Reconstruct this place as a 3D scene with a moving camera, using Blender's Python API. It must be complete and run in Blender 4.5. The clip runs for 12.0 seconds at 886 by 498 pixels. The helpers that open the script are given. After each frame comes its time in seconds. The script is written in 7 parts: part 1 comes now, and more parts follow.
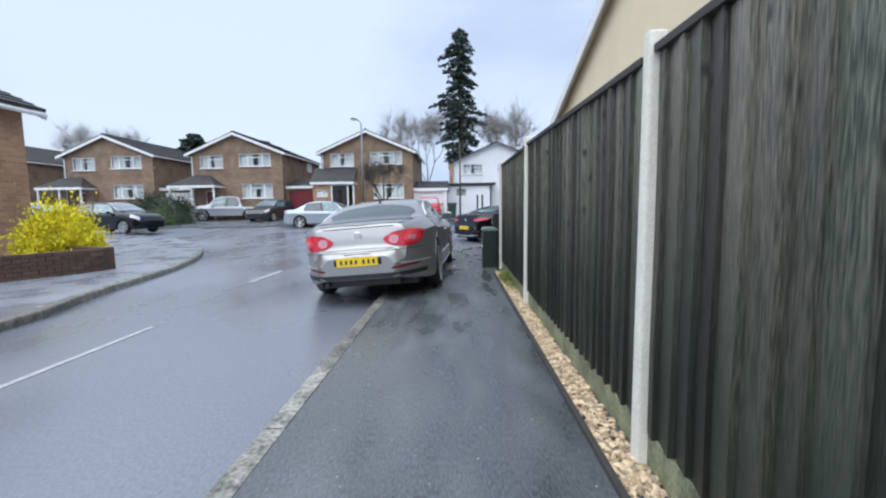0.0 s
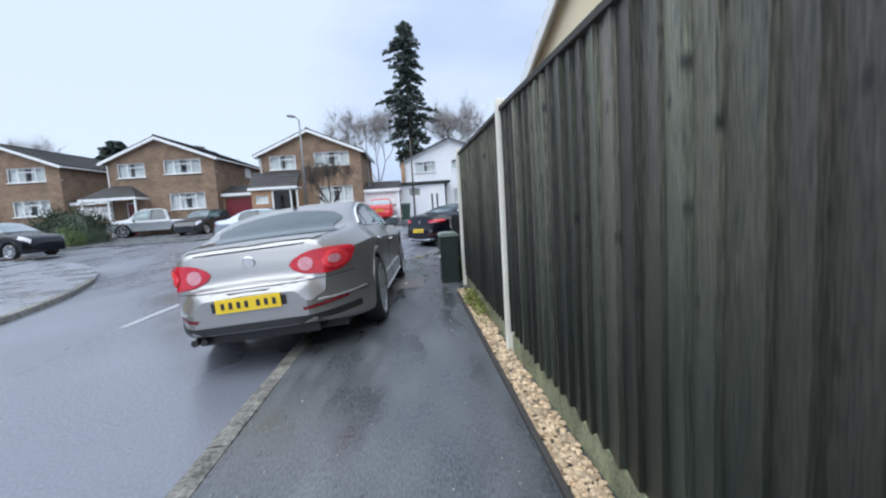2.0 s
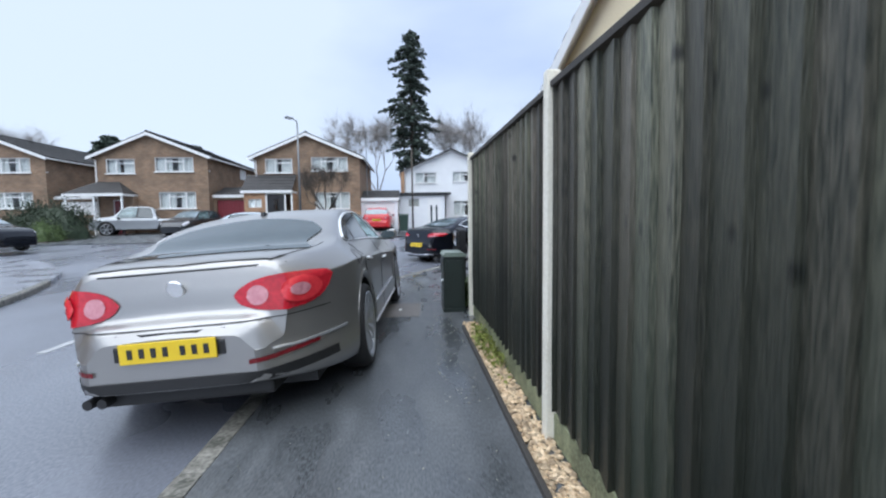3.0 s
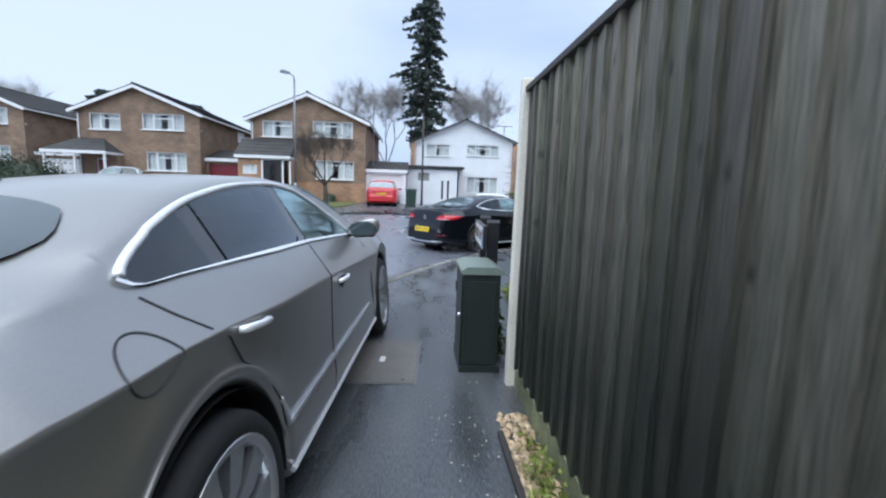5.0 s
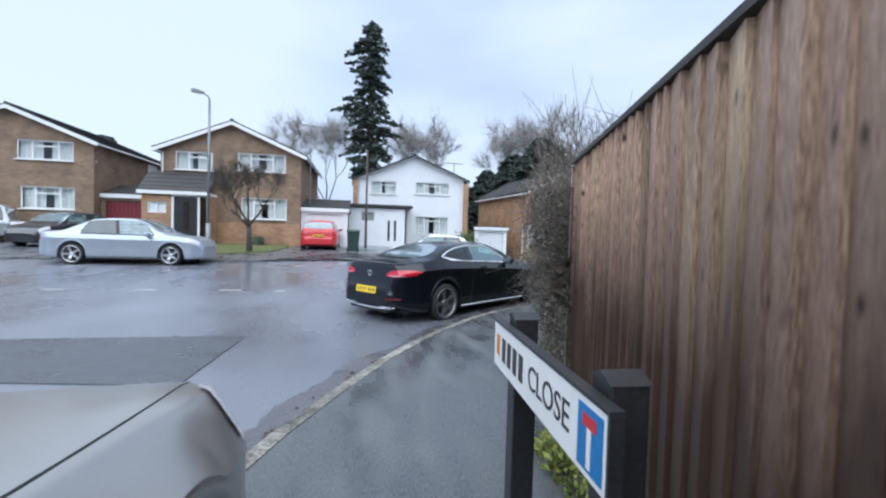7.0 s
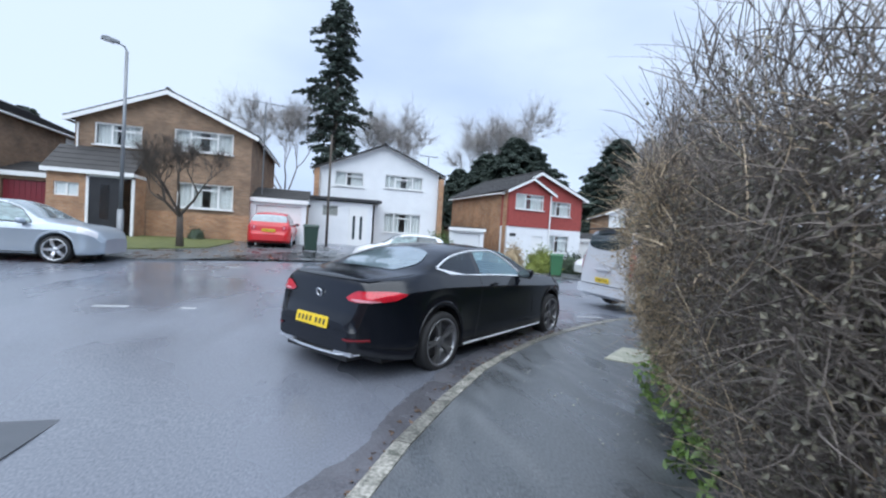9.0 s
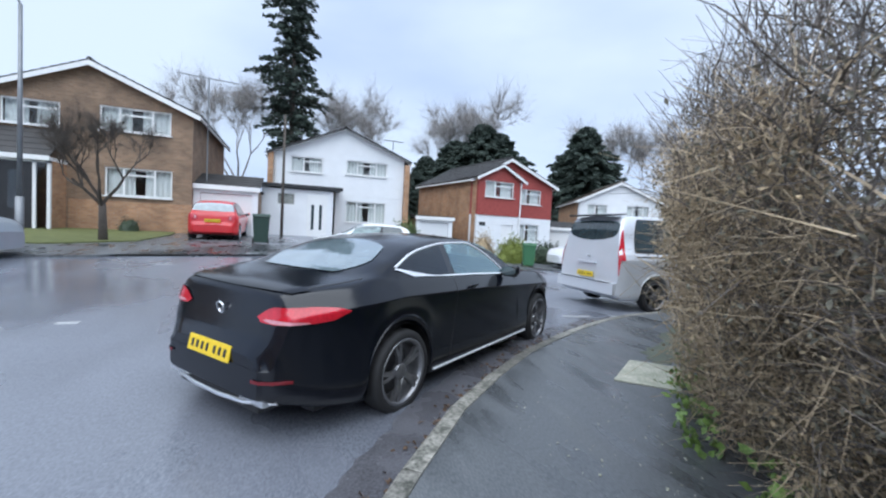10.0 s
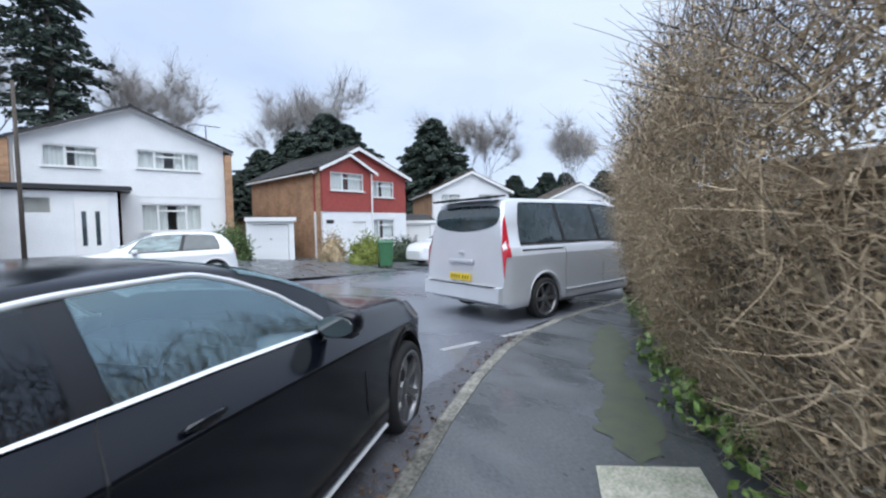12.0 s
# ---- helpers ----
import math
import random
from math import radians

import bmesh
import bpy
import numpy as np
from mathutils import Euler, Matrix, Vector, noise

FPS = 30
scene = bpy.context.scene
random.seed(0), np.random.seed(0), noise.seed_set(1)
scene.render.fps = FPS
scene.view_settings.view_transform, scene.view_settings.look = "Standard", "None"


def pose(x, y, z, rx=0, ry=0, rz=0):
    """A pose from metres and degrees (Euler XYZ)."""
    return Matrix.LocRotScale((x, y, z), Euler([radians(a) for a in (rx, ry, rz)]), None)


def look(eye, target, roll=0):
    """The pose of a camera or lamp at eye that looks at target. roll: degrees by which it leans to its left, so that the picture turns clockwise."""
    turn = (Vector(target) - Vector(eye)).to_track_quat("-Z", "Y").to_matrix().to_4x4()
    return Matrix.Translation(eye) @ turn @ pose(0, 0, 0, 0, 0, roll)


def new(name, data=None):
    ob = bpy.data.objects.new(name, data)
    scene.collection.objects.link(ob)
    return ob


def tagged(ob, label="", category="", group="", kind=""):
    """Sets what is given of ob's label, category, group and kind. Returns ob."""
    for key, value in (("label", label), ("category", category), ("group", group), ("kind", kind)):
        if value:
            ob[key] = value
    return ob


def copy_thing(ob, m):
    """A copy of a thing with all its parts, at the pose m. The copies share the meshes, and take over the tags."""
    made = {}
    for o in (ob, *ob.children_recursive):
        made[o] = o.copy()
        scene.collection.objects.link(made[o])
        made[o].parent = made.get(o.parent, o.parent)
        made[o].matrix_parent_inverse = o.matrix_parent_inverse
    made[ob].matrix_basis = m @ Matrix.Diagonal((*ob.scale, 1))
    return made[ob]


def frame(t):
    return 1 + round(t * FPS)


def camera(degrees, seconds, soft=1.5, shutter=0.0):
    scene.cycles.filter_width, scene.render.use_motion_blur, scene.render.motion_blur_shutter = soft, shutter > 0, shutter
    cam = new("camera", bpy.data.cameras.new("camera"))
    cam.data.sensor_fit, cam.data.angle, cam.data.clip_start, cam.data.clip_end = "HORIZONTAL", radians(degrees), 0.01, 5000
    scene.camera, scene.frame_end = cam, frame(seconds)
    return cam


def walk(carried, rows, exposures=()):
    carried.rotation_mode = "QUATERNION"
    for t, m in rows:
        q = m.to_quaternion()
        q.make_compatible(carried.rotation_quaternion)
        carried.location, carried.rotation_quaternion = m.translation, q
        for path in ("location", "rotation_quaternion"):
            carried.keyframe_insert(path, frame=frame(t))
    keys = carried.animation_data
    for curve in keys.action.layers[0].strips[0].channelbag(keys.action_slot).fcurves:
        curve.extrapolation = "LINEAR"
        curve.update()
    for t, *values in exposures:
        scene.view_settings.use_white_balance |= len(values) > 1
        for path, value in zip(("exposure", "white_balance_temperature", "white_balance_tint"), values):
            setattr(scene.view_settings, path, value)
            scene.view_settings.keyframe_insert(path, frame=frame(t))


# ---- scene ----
cam = camera(92.7, 12.0, soft=2.2, shutter=0.15)
PATH = [
    (0, (-0.021, 0.12, 1.134), (-0.089, 2.11, 0.945), -0.8),
    (0.5, (0.072, 0.501, 1.133), (0.006, 2.489, 0.926), -6.3),
    (1, (0.077, 0.894, 1.133), (0.193, 2.887, 1.001), -2.7),
    (1.5, (0.035, 1.325, 1.144), (0.227, 3.312, 1.022), -2.6),
    (2, (0.094, 1.851, 1.159), (0.223, 3.837, 0.961), -3.7),
    (2.5, (0.039, 2.376, 1.173), (0.231, 4.364, 1.055), -1.3),
    (4.5, (0.19, 4.641, 1.227), (0.187, 6.623, 0.96), -0.6),
    (5, (0.162, 5.332, 1.249), (0.275, 7.312, 0.996), 1.9),
    (5.5, (0.18, 6.01, 1.277), (0.102, 7.99, 1.009), -0.3),
    (6, (0.155, 6.7, 1.285), (0.184, 8.686, 1.048), 1.3),
    (6.5, (0.211, 7.381, 1.318), (0.216, 9.36, 1.033), -2.3),
    (7, (0.177, 8.132, 1.367), (0.543, 10.097, 1.305), 1.6),
    (9, (0.339, 10.832, 1.349), (0.864, 12.761, 1.295), 3.5),
    (9.5, (0.522, 11.47, 1.319), (1.209, 13.336, 1.112), -3.4),
    (10, (0.731, 12.065, 1.339), (1.403, 13.946, 1.245), 3.0),
    (10.5, (0.965, 12.677, 1.316), (1.832, 14.464, 1.077), -2.2),
    (11, (1.308, 13.266, 1.331), (2.274, 15.008, 1.146), -0.8),
    (11.5, (1.693, 13.841, 1.324), (2.91, 15.418, 1.137), -2.3),
    (12, (2.186, 14.408, 1.357), (3.437, 15.965, 1.256), -1.2),
]

walk(cam, [(t, look(eye, target, roll)) for t, eye, target, roll in PATH], [(0, 1.14, 5820, 8), (3, 1.16, 5770, 8), (6.3, 1.19, 5580, 7), (7.0, 1.24, 5700, 7), (9.5, 1.2, 5670, 7), (12, 1.2, 5850, 8)])

# ---- light: overcast sky with a soft, wide sun ----
world = bpy.data.worlds.new("overcast_sky")
scene.world = world
world.use_nodes = True
wn, wl = world.node_tree.nodes, world.node_tree.links
wn.clear()
w_out = wn.new("ShaderNodeOutputWorld")
w_bg = wn.new("ShaderNodeBackground")
w_sky = wn.new("ShaderNodeTexSky")
w_sky.sky_type, w_sky.sun_disc = "NISHITA", False
w_sky.sun_elevation, w_sky.sun_rotation = radians(64), radians(209)
w_gain = wn.new("ShaderNodeVectorMath")
w_gain.operation = "SCALE"
w_gain.inputs["Scale"].default_value = 0.10
w_co = wn.new("ShaderNodeTexCoord")
w_map = wn.new("ShaderNodeMapping")
w_map.inputs["Scale"].default_value = (1.0, 1.0, 2.4)
w_map.inputs["Location"].default_value = (0.35, 0.2, 0.1)
w_noise = wn.new("ShaderNodeTexNoise")
w_noise.inputs["Scale"].default_value = 1.5
w_noise.inputs["Detail"].default_value = 5.0
w_noise.inputs["Roughness"].default_value = 0.45
w_ramp = wn.new("ShaderNodeValToRGB")
w_ramp.color_ramp.elements[0].position, w_ramp.color_ramp.elements[0].color = 0.34, (0.575, 0.665, 0.885, 1)
w_ramp.color_ramp.elements[1].position, w_ramp.color_ramp.elements[1].color = 0.66, (0.9, 0.955, 1.045, 1)
w_mix = wn.new("ShaderNodeMixRGB")
w_mix.inputs[0].default_value = 0.86
wl.new(w_sky.outputs[0], w_gain.inputs[0])
wl.new(w_co.outputs["Generated"], w_map.inputs[0])
wl.new(w_map.outputs[0], w_noise.inputs["Vector"])
w_sum = w_noise.outputs["Fac"]
for way in ((0.641, 0.641, 0.423), (-0.44, 0.765, 0.47)):
    # the cloud is thinner and whiter in these two quarters of the sky
    w_dot, w_thin, w_add = wn.new("ShaderNodeVectorMath"), wn.new("ShaderNodeMapRange"), wn.new("ShaderNodeMath")
    w_dot.operation, w_dot.inputs[1].default_value = "DOT_PRODUCT", way
    w_thin.interpolation_type = "SMOOTHSTEP"
    w_thin.inputs["From Min"].default_value, w_thin.inputs["From Max"].default_value = 0.86, 1.0
    w_thin.inputs["To Max"].default_value = 0.2
    wl.new(w_co.outputs["Generated"], w_dot.inputs[0])
    wl.new(w_dot.outputs["Value"], w_thin.inputs[0])
    wl.new(w_sum, w_add.inputs[0])
    wl.new(w_thin.outputs[0], w_add.inputs[1])
    w_sum = w_add.outputs[0]
wl.new(w_sum, w_ramp.inputs[0])
wl.new(w_gain.outputs[0], w_mix.inputs[1])
wl.new(w_ramp.outputs[0], w_mix.inputs[2])
wl.new(w_mix.outputs[0], w_bg.inputs[0])
wl.new(w_bg.outputs[0], w_out.inputs[0])
w_bg.inputs[1].default_value = 0.46
sun = new("sun", bpy.data.lights.new("sun", "SUN"))
sun.data.energy, sun.data.angle, sun.data.color = 1.85, radians(90), (1.0, 0.97, 0.92)
sun.matrix_world = look((-5, -9, 22), (0, 0, 0))

# ---- materials ----


def material(name, base, rough=0.6, other=None, scale=6.0, fine=60.0, bump=0.15, stretch=(1, 1, 1), metal=0.0,
             coat=0.0, rough_to=None, random_tint=0.0, spec=0.5, island=False, mid=0.5, depth=0.01, knots=None, hue=0.0, damp_shade=None, damp_shade_rise=(-0.5, 0.95)):
    """A surface with large stains and fine grain between two colours."""
    m = bpy.data.materials.new(name)
    m.use_nodes = True
    n, l = m.node_tree.nodes, m.node_tree.links
    b = n["Principled BSDF"]
    co = n.new("ShaderNodeTexCoord")
    mp = n.new("ShaderNodeMapping")
    mp.inputs["Scale"].default_value = stretch
    l.new(co.outputs["Object"], mp.inputs[0])
    if random_tint and not island:
        shift = n.new("ShaderNodeMath")
        shift.operation, shift.inputs[1].default_value = "MULTIPLY", 37.0
        l.new(n.new("ShaderNodeObjectInfo").outputs["Random"], shift.inputs[0])
        l.new(shift.outputs[0], mp.inputs["Location"])
    big, small = n.new("ShaderNodeTexNoise"), n.new("ShaderNodeTexNoise")
    for tex, s, d in ((big, scale, 4.0), (small, fine, 3.0)):
        tex.inputs["Scale"].default_value = s
        tex.inputs["Detail"].default_value = d
        l.new(mp.outputs[0], tex.inputs["Vector"])
    mixn = n.new("ShaderNodeMath")
    mixn.operation = "MULTIPLY_ADD"
    mixn.inputs[1].default_value = 0.55
    l.new(small.outputs["Fac"], mixn.inputs[0])
    half = n.new("ShaderNodeMath")
    half.operation = "MULTIPLY"
    half.inputs[1].default_value = 0.45
    l.new(big.outputs["Fac"], half.inputs[0])
    l.new(half.outputs[0], mixn.inputs[2])
    ramp = n.new("ShaderNodeValToRGB")
    other = other or tuple(c * 0.75 for c in base)
    ramp.color_ramp.elements[0].position, ramp.color_ramp.elements[0].color = mid - 0.14, (*other, 1)
    ramp.color_ramp.elements[1].position, ramp.color_ramp.elements[1].color = mid + 0.14, (*base, 1)
    l.new(mixn.outputs[0], ramp.inputs[0])
    colour = ramp.outputs[0]
    if knots:
        kmap, vor, ring, kmix = n.new("ShaderNodeMapping"), n.new("ShaderNodeTexVoronoi"), n.new("ShaderNodeValToRGB"), n.new("ShaderNodeMixRGB")
        kmap.inputs["Scale"].default_value = (4.0, 4.0, 2.6)
        kmap.inputs["Rotation"].default_value = (radians(-90), 0, 0)
        vor.voronoi_dimensions = "2D"
        l.new(co.outputs["Object"], kmap.inputs[0])
        l.new(shift.outputs[0], kmap.inputs["Location"])
        l.new(kmap.outputs[0], vor.inputs["Vector"])
        vor.inputs["Scale"].default_value = 1.0
        ring.color_ramp.elements[0].position, ring.color_ramp.elements[0].color = 0.02, (1, 1, 1, 1)
        ring.color_ramp.elements[1].position, ring.color_ramp.elements[1].color = 0.085, (0, 0, 0, 1)
        l.new(vor.outputs["Distance"], ring.inputs[0])
        l.new(ring.outputs[0], kmix.inputs[0])
        l.new(colour, kmix.inputs[1])
        kmix.inputs[2].default_value = (*knots, 1)
        colour = kmix.outputs[0]
    if damp_shade:
        # algae and low-down shade put into the board colour, with a ragged upper edge
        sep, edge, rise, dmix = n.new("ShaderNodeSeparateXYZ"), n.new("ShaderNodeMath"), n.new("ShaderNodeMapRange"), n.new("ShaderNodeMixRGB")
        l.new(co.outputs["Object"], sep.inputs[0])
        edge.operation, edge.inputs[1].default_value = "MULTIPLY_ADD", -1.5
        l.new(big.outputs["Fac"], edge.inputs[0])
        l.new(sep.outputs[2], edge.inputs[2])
        rise.inputs["From Min"].default_value, rise.inputs["From Max"].default_value = damp_shade_rise
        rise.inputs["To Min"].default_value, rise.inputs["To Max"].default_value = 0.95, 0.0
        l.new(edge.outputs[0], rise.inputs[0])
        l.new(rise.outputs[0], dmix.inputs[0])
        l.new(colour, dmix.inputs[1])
        dmix.inputs[2].default_value = (*damp_shade, 1)
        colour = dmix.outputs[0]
    if random_tint:
        hsv = n.new("ShaderNodeHueSaturation")
        rnd = n.new("ShaderNodeMapRange")
        rnd.inputs["To Min"].default_value, rnd.inputs["To Max"].default_value = 1 - random_tint, 1 + random_tint
        if island:
            src = n.new("ShaderNodeNewGeometry").outputs["Random Per Island"]
        else:
            src = n.new("ShaderNodeObjectInfo").outputs["Random"]
        l.new(src, rnd.inputs[0])
        l.new(rnd.outputs[0], hsv.inputs["Value"])
        if hue:
            spin, frac, hr = n.new("ShaderNodeMath"), n.new("ShaderNodeMath"), n.new("ShaderNodeMapRange")
            spin.operation, spin.inputs[1].default_value = "MULTIPLY", 13.7
            frac.operation = "FRACT"
            hr.inputs["To Min"].default_value, hr.inputs["To Max"].default_value = 0.5 - hue, 0.5 + hue
            l.new(src, spin.inputs[0])
            l.new(spin.outputs[0], frac.inputs[0])
            l.new(frac.outputs[0], hr.inputs[0])
            l.new(hr.outputs[0], hsv.inputs["Hue"])
        l.new(colour, hsv.inputs["Color"])
        colour = hsv.outputs[0]
    l.new(colour, b.inputs["Base Color"])
    b.inputs["Roughness"].default_value = rough
    if rough_to is not None:
        mr = n.new("ShaderNodeMapRange")
        mr.inputs["From Min"].default_value, mr.inputs["From Max"].default_value = 0.38, 0.62
        mr.inputs["To Min"].default_value, mr.inputs["To Max"].default_value = rough, rough_to
        l.new(big.outputs["Fac"], mr.inputs[0])
        l.new(mr.outputs[0], b.inputs["Roughness"])
    b.inputs["Metallic"].default_value = metal
    b.inputs["Coat Weight"].default_value = coat
    b.inputs["Coat Roughness"].default_value = 0.08
    b.inputs["Specular IOR Level"].default_value = spec
    if bump:
        bp = n.new("ShaderNodeBump")
        bp.inputs["Strength"].default_value = bump
        bp.inputs["Distance"].default_value = depth
        l.new(mixn.outputs[0], bp.inputs["Height"])
        l.new(bp.outputs[0], b.inputs["Normal"])
    return m


def brick_material(name, a, b2, mortar, bw=0.225, bh=0.075):
    m = bpy.data.materials.new(name)
    m.use_nodes = True
    n, l = m.node_tree.nodes, m.node_tree.links
    b = n["Principled BSDF"]
    co, sep, add, com = n.new("ShaderNodeTexCoord"), n.new("ShaderNodeSeparateXYZ"), n.new("ShaderNodeMath"), n.new("ShaderNodeCombineXYZ")
    l.new(co.outputs["Object"], sep.inputs[0])
    l.new(sep.outputs[0], add.inputs[0])
    l.new(sep.outputs[1], add.inputs[1])
    l.new(add.outputs[0], com.inputs[0])
    l.new(sep.outputs[2], com.inputs[1])
    tex = n.new("ShaderNodeTexBrick")
    l.new(com.outputs[0], tex.inputs["Vector"])
    tex.inputs["Color1"].default_value, tex.inputs["Color2"].default_value, tex.inputs["Mortar"].default_value = (*a, 1), (*b2, 1), (*mortar, 1)
    tex.inputs["Scale"].default_value = 1.0
    tex.inputs["Mortar Size"].default_value = 0.006
    tex.inputs["Brick Width"].default_value, tex.inputs["Row Height"].default_value = bw, bh
    noise_t, mul = n.new("ShaderNodeTexNoise"), n.new("ShaderNodeMixRGB")
    noise_t.inputs["Scale"].default_value = 1.3
    noise_t.inputs["Detail"].default_value = 6
    l.new(co.outputs["Object"], noise_t.inputs["Vector"])
    mul.blend_type = "MULTIPLY"
    mul.inputs[0].default_value = 0.7
    rp = n.new("ShaderNodeValToRGB")
    rp.color_ramp.elements[0].position, rp.color_ramp.elements[0].color = 0.3, (0.6, 0.58, 0.56, 1)
    rp.color_ramp.elements[1].position, rp.color_ramp.elements[1].color = 0.65, (1.15, 1.12, 1.05, 1)
    l.new(noise_t.outputs["Fac"], rp.inputs[0])
    l.new(tex.outputs["Color"], mul.inputs[1])
    l.new(rp.outputs[0], mul.inputs[2])
    l.new(mul.outputs[0], b.inputs["Base Color"])
    b.inputs["Roughness"].default_value = 0.85
    bp = n.new("ShaderNodeBump")
    bp.inputs["Strength"].default_value, bp.inputs["Distance"].default_value = 0.4, 0.01
    bp.invert = True
    l.new(tex.outputs["Fac"], bp.inputs["Height"])
    l.new(bp.outputs[0], b.inputs["Normal"])
    return m


M_ROAD = material("wet_asphalt", (0.19, 0.203, 0.237), 0.16, (0.095, 0.101, 0.122), 0.45, 70, 0.08, rough_to=0.42, spec=1.0, stretch=(1.0, 0.5, 1))
M_PAVE = material("damp_pavement_asphalt", (0.135, 0.144, 0.153), 0.2, (0.04, 0.044, 0.047), 2.6, 75, 0.08, rough_to=0.5, stretch=(1.4, 0.4, 1), spec=0.7)
# paler copy of the pavement with reflected sky put into its colour
M_PAVESHEEN = material("sky_sheen_asphalt", (0.27, 0.285, 0.325), 0.2, (0.16, 0.17, 0.195), 1.2, 50, 0.15, rough_to=0.42, spec=0.9)
M_PATCH = material("newer_asphalt", (0.085, 0.092, 0.105), 0.25, (0.055, 0.06, 0.07), 2, 90, 0.3, rough_to=0.5)
M_KERB = material("kerb_concrete", (0.33, 0.315, 0.28), 0.6, (0.06, 0.062, 0.05), 9, 40, 0.7, random_tint=0.3, mid=0.52)
M_LINE = material("road_paint", (0.48, 0.49, 0.5), 0.45, (0.25, 0.25, 0.26), 8, 60, 0.1)
M_GRASS = material("wet_grass", (0.14, 0.15, 0.045), 0.8, (0.06, 0.075, 0.02), 3, 80, 0.6)
M_EARTH = material("bare_earth", (0.09, 0.065, 0.045), 0.9, (0.04, 0.03, 0.022), 5, 60, 0.8)
M_MOSS = material("moss_on_asphalt", (0.125, 0.142, 0.08), 0.5, (0.08, 0.088, 0.075), 5, 120, 0.2, mid=0.5)
M_STONE = material("gravel_stone", (0.62, 0.5, 0.34), 0.7, (0.36, 0.24, 0.13), 20, 120, 0.3, random_tint=0.5, island=True)
M_FENCE = material("weathered_green_timber", (0.25, 0.235, 0.18), 0.5, (0.032, 0.037, 0.028), 2.6, 50, 0.9, stretch=(2.8, 2.8, 0.25), random_tint=0.5, mid=0.51, knots=(0.03, 0.03, 0.026), hue=0.04, damp_shade=(0.022, 0.027, 0.019), damp_shade_rise=(-0.35, 0.9))
M_FENCE_DARK = material("dark_green_grey_timber", (0.205, 0.193, 0.147), 0.5, (0.06, 0.063, 0.047), 2.6, 30, 0.9, stretch=(2.8, 2.8, 0.25), random_tint=0.42, knots=(0.03, 0.03, 0.026), hue=0.045, damp_shade=(0.015, 0.018, 0.014), damp_shade_rise=(-0.2, 0.9))
M_FENCE2 = material("weathered_brown_timber", (0.64, 0.46, 0.33), 0.5, (0.17, 0.105, 0.073), 2.2, 60, 0.6, stretch=(2.4, 2.4, 0.3), random_tint=0.33, hue=0.012, knots=(0.055, 0.035, 0.025), damp_shade=(0.05, 0.028, 0.019), damp_shade_rise=(0.1, 0.95))
M_ALGAE = material("algae_green_timber", (0.3, 0.32, 0.19), 0.7, (0.09, 0.1, 0.06), 4, 60, 0.5, stretch=(2, 2, 1))
M_RAIL = material("dark_capping_timber", (0.055, 0.05, 0.045), 0.7, None, 4, 50, 0.3)
M_POST = material("concrete_post", (0.82, 0.79, 0.69), 0.8, (0.66, 0.63, 0.53), 3, 70, 0.5)
M_BRICK = brick_material("brown_brick", (0.29, 0.195, 0.128), (0.205, 0.135, 0.09), (0.27, 0.225, 0.18))
M_BRICK2 = brick_material("orange_brick", (0.46, 0.27, 0.15), (0.33, 0.18, 0.1), (0.36, 0.3, 0.24))
M_ROOF = material("dark_roof_tile", (0.05, 0.047, 0.046), 0.7, (0.026, 0.025, 0.025), 2, 30, 0.4)
M_WHITE = material("white_upvc", (0.8, 0.8, 0.79), 0.4, (0.74, 0.74, 0.73), 4, 40, 0.0)
M_BOARD = material("white_weatherboard", (0.8, 0.81, 0.82), 0.5, (0.72, 0.73, 0.74), 1.5, 20, 0.05)
M_REDTILE = material("red_hung_tile", (0.36, 0.07, 0.055), 0.7, (0.24, 0.045, 0.04), 5, 40, 0.4)
M_CREAM = material("cream_render", (0.82, 0.7, 0.48), 0.85, (0.74, 0.62, 0.42), 2, 60, 0.3)
M_REDDOOR = material("dark_red_paint", (0.2, 0.02, 0.03), 0.4, None, 4, 40, 0.05)
M_BLACKPAINT = material("black_paint", (0.015, 0.016, 0.018), 0.35, (0.03, 0.03, 0.032), 4, 60, 0.05)
M_CURTAIN = material("pale_curtain", (0.72, 0.72, 0.7), 0.9, (0.58, 0.58, 0.57), 6, 30, 0.1, stretch=(6, 6, 0.3))
M_ROOM = material("dim_room_plaster", (0.42, 0.4, 0.36), 0.9, None, 2, 20, 0.0)
M_CABINET = material("green_cabinet_paint", (0.02, 0.031, 0.026), 0.42, (0.012, 0.019, 0.016), 3, 50, 0.12)
# lid much paler than the cabinet body
M_CABTOP = material("pale_cabinet_lid", (0.22, 0.27, 0.23), 0.35, (0.15, 0.19, 0.16), 3, 50, 0.1)
M_COVER = material("cast_iron_cover", (0.2, 0.18, 0.165), 0.5, (0.12, 0.11, 0.1), 4, 80, 0.3)
M_SLAB = material("pale_concrete_slab", (0.6, 0.58, 0.5), 0.8, (0.26, 0.28, 0.2), 7, 60, 0.4)
M_STEEL = material("galvanised_steel", (0.26, 0.27, 0.28), 0.5, (0.18, 0.19, 0.2), 3, 40, 0.05, metal=0.6)
M_BARK = material("bark", (0.1, 0.085, 0.07), 0.9, (0.05, 0.04, 0.033), 5, 40, 0.7, stretch=(1, 1, 0.4))
M_NEEDLE = material("conifer_needles", (0.07, 0.095, 0.075), 0.8, (0.028, 0.042, 0.033), 3, 30, 0.2, random_tint=0.4, island=True)
M_TWIG = material("bare_hedge_twig", (0.58, 0.46, 0.31), 0.85, (0.3, 0.235, 0.155), 6, 60, 0.3, random_tint=0.28, island=True)
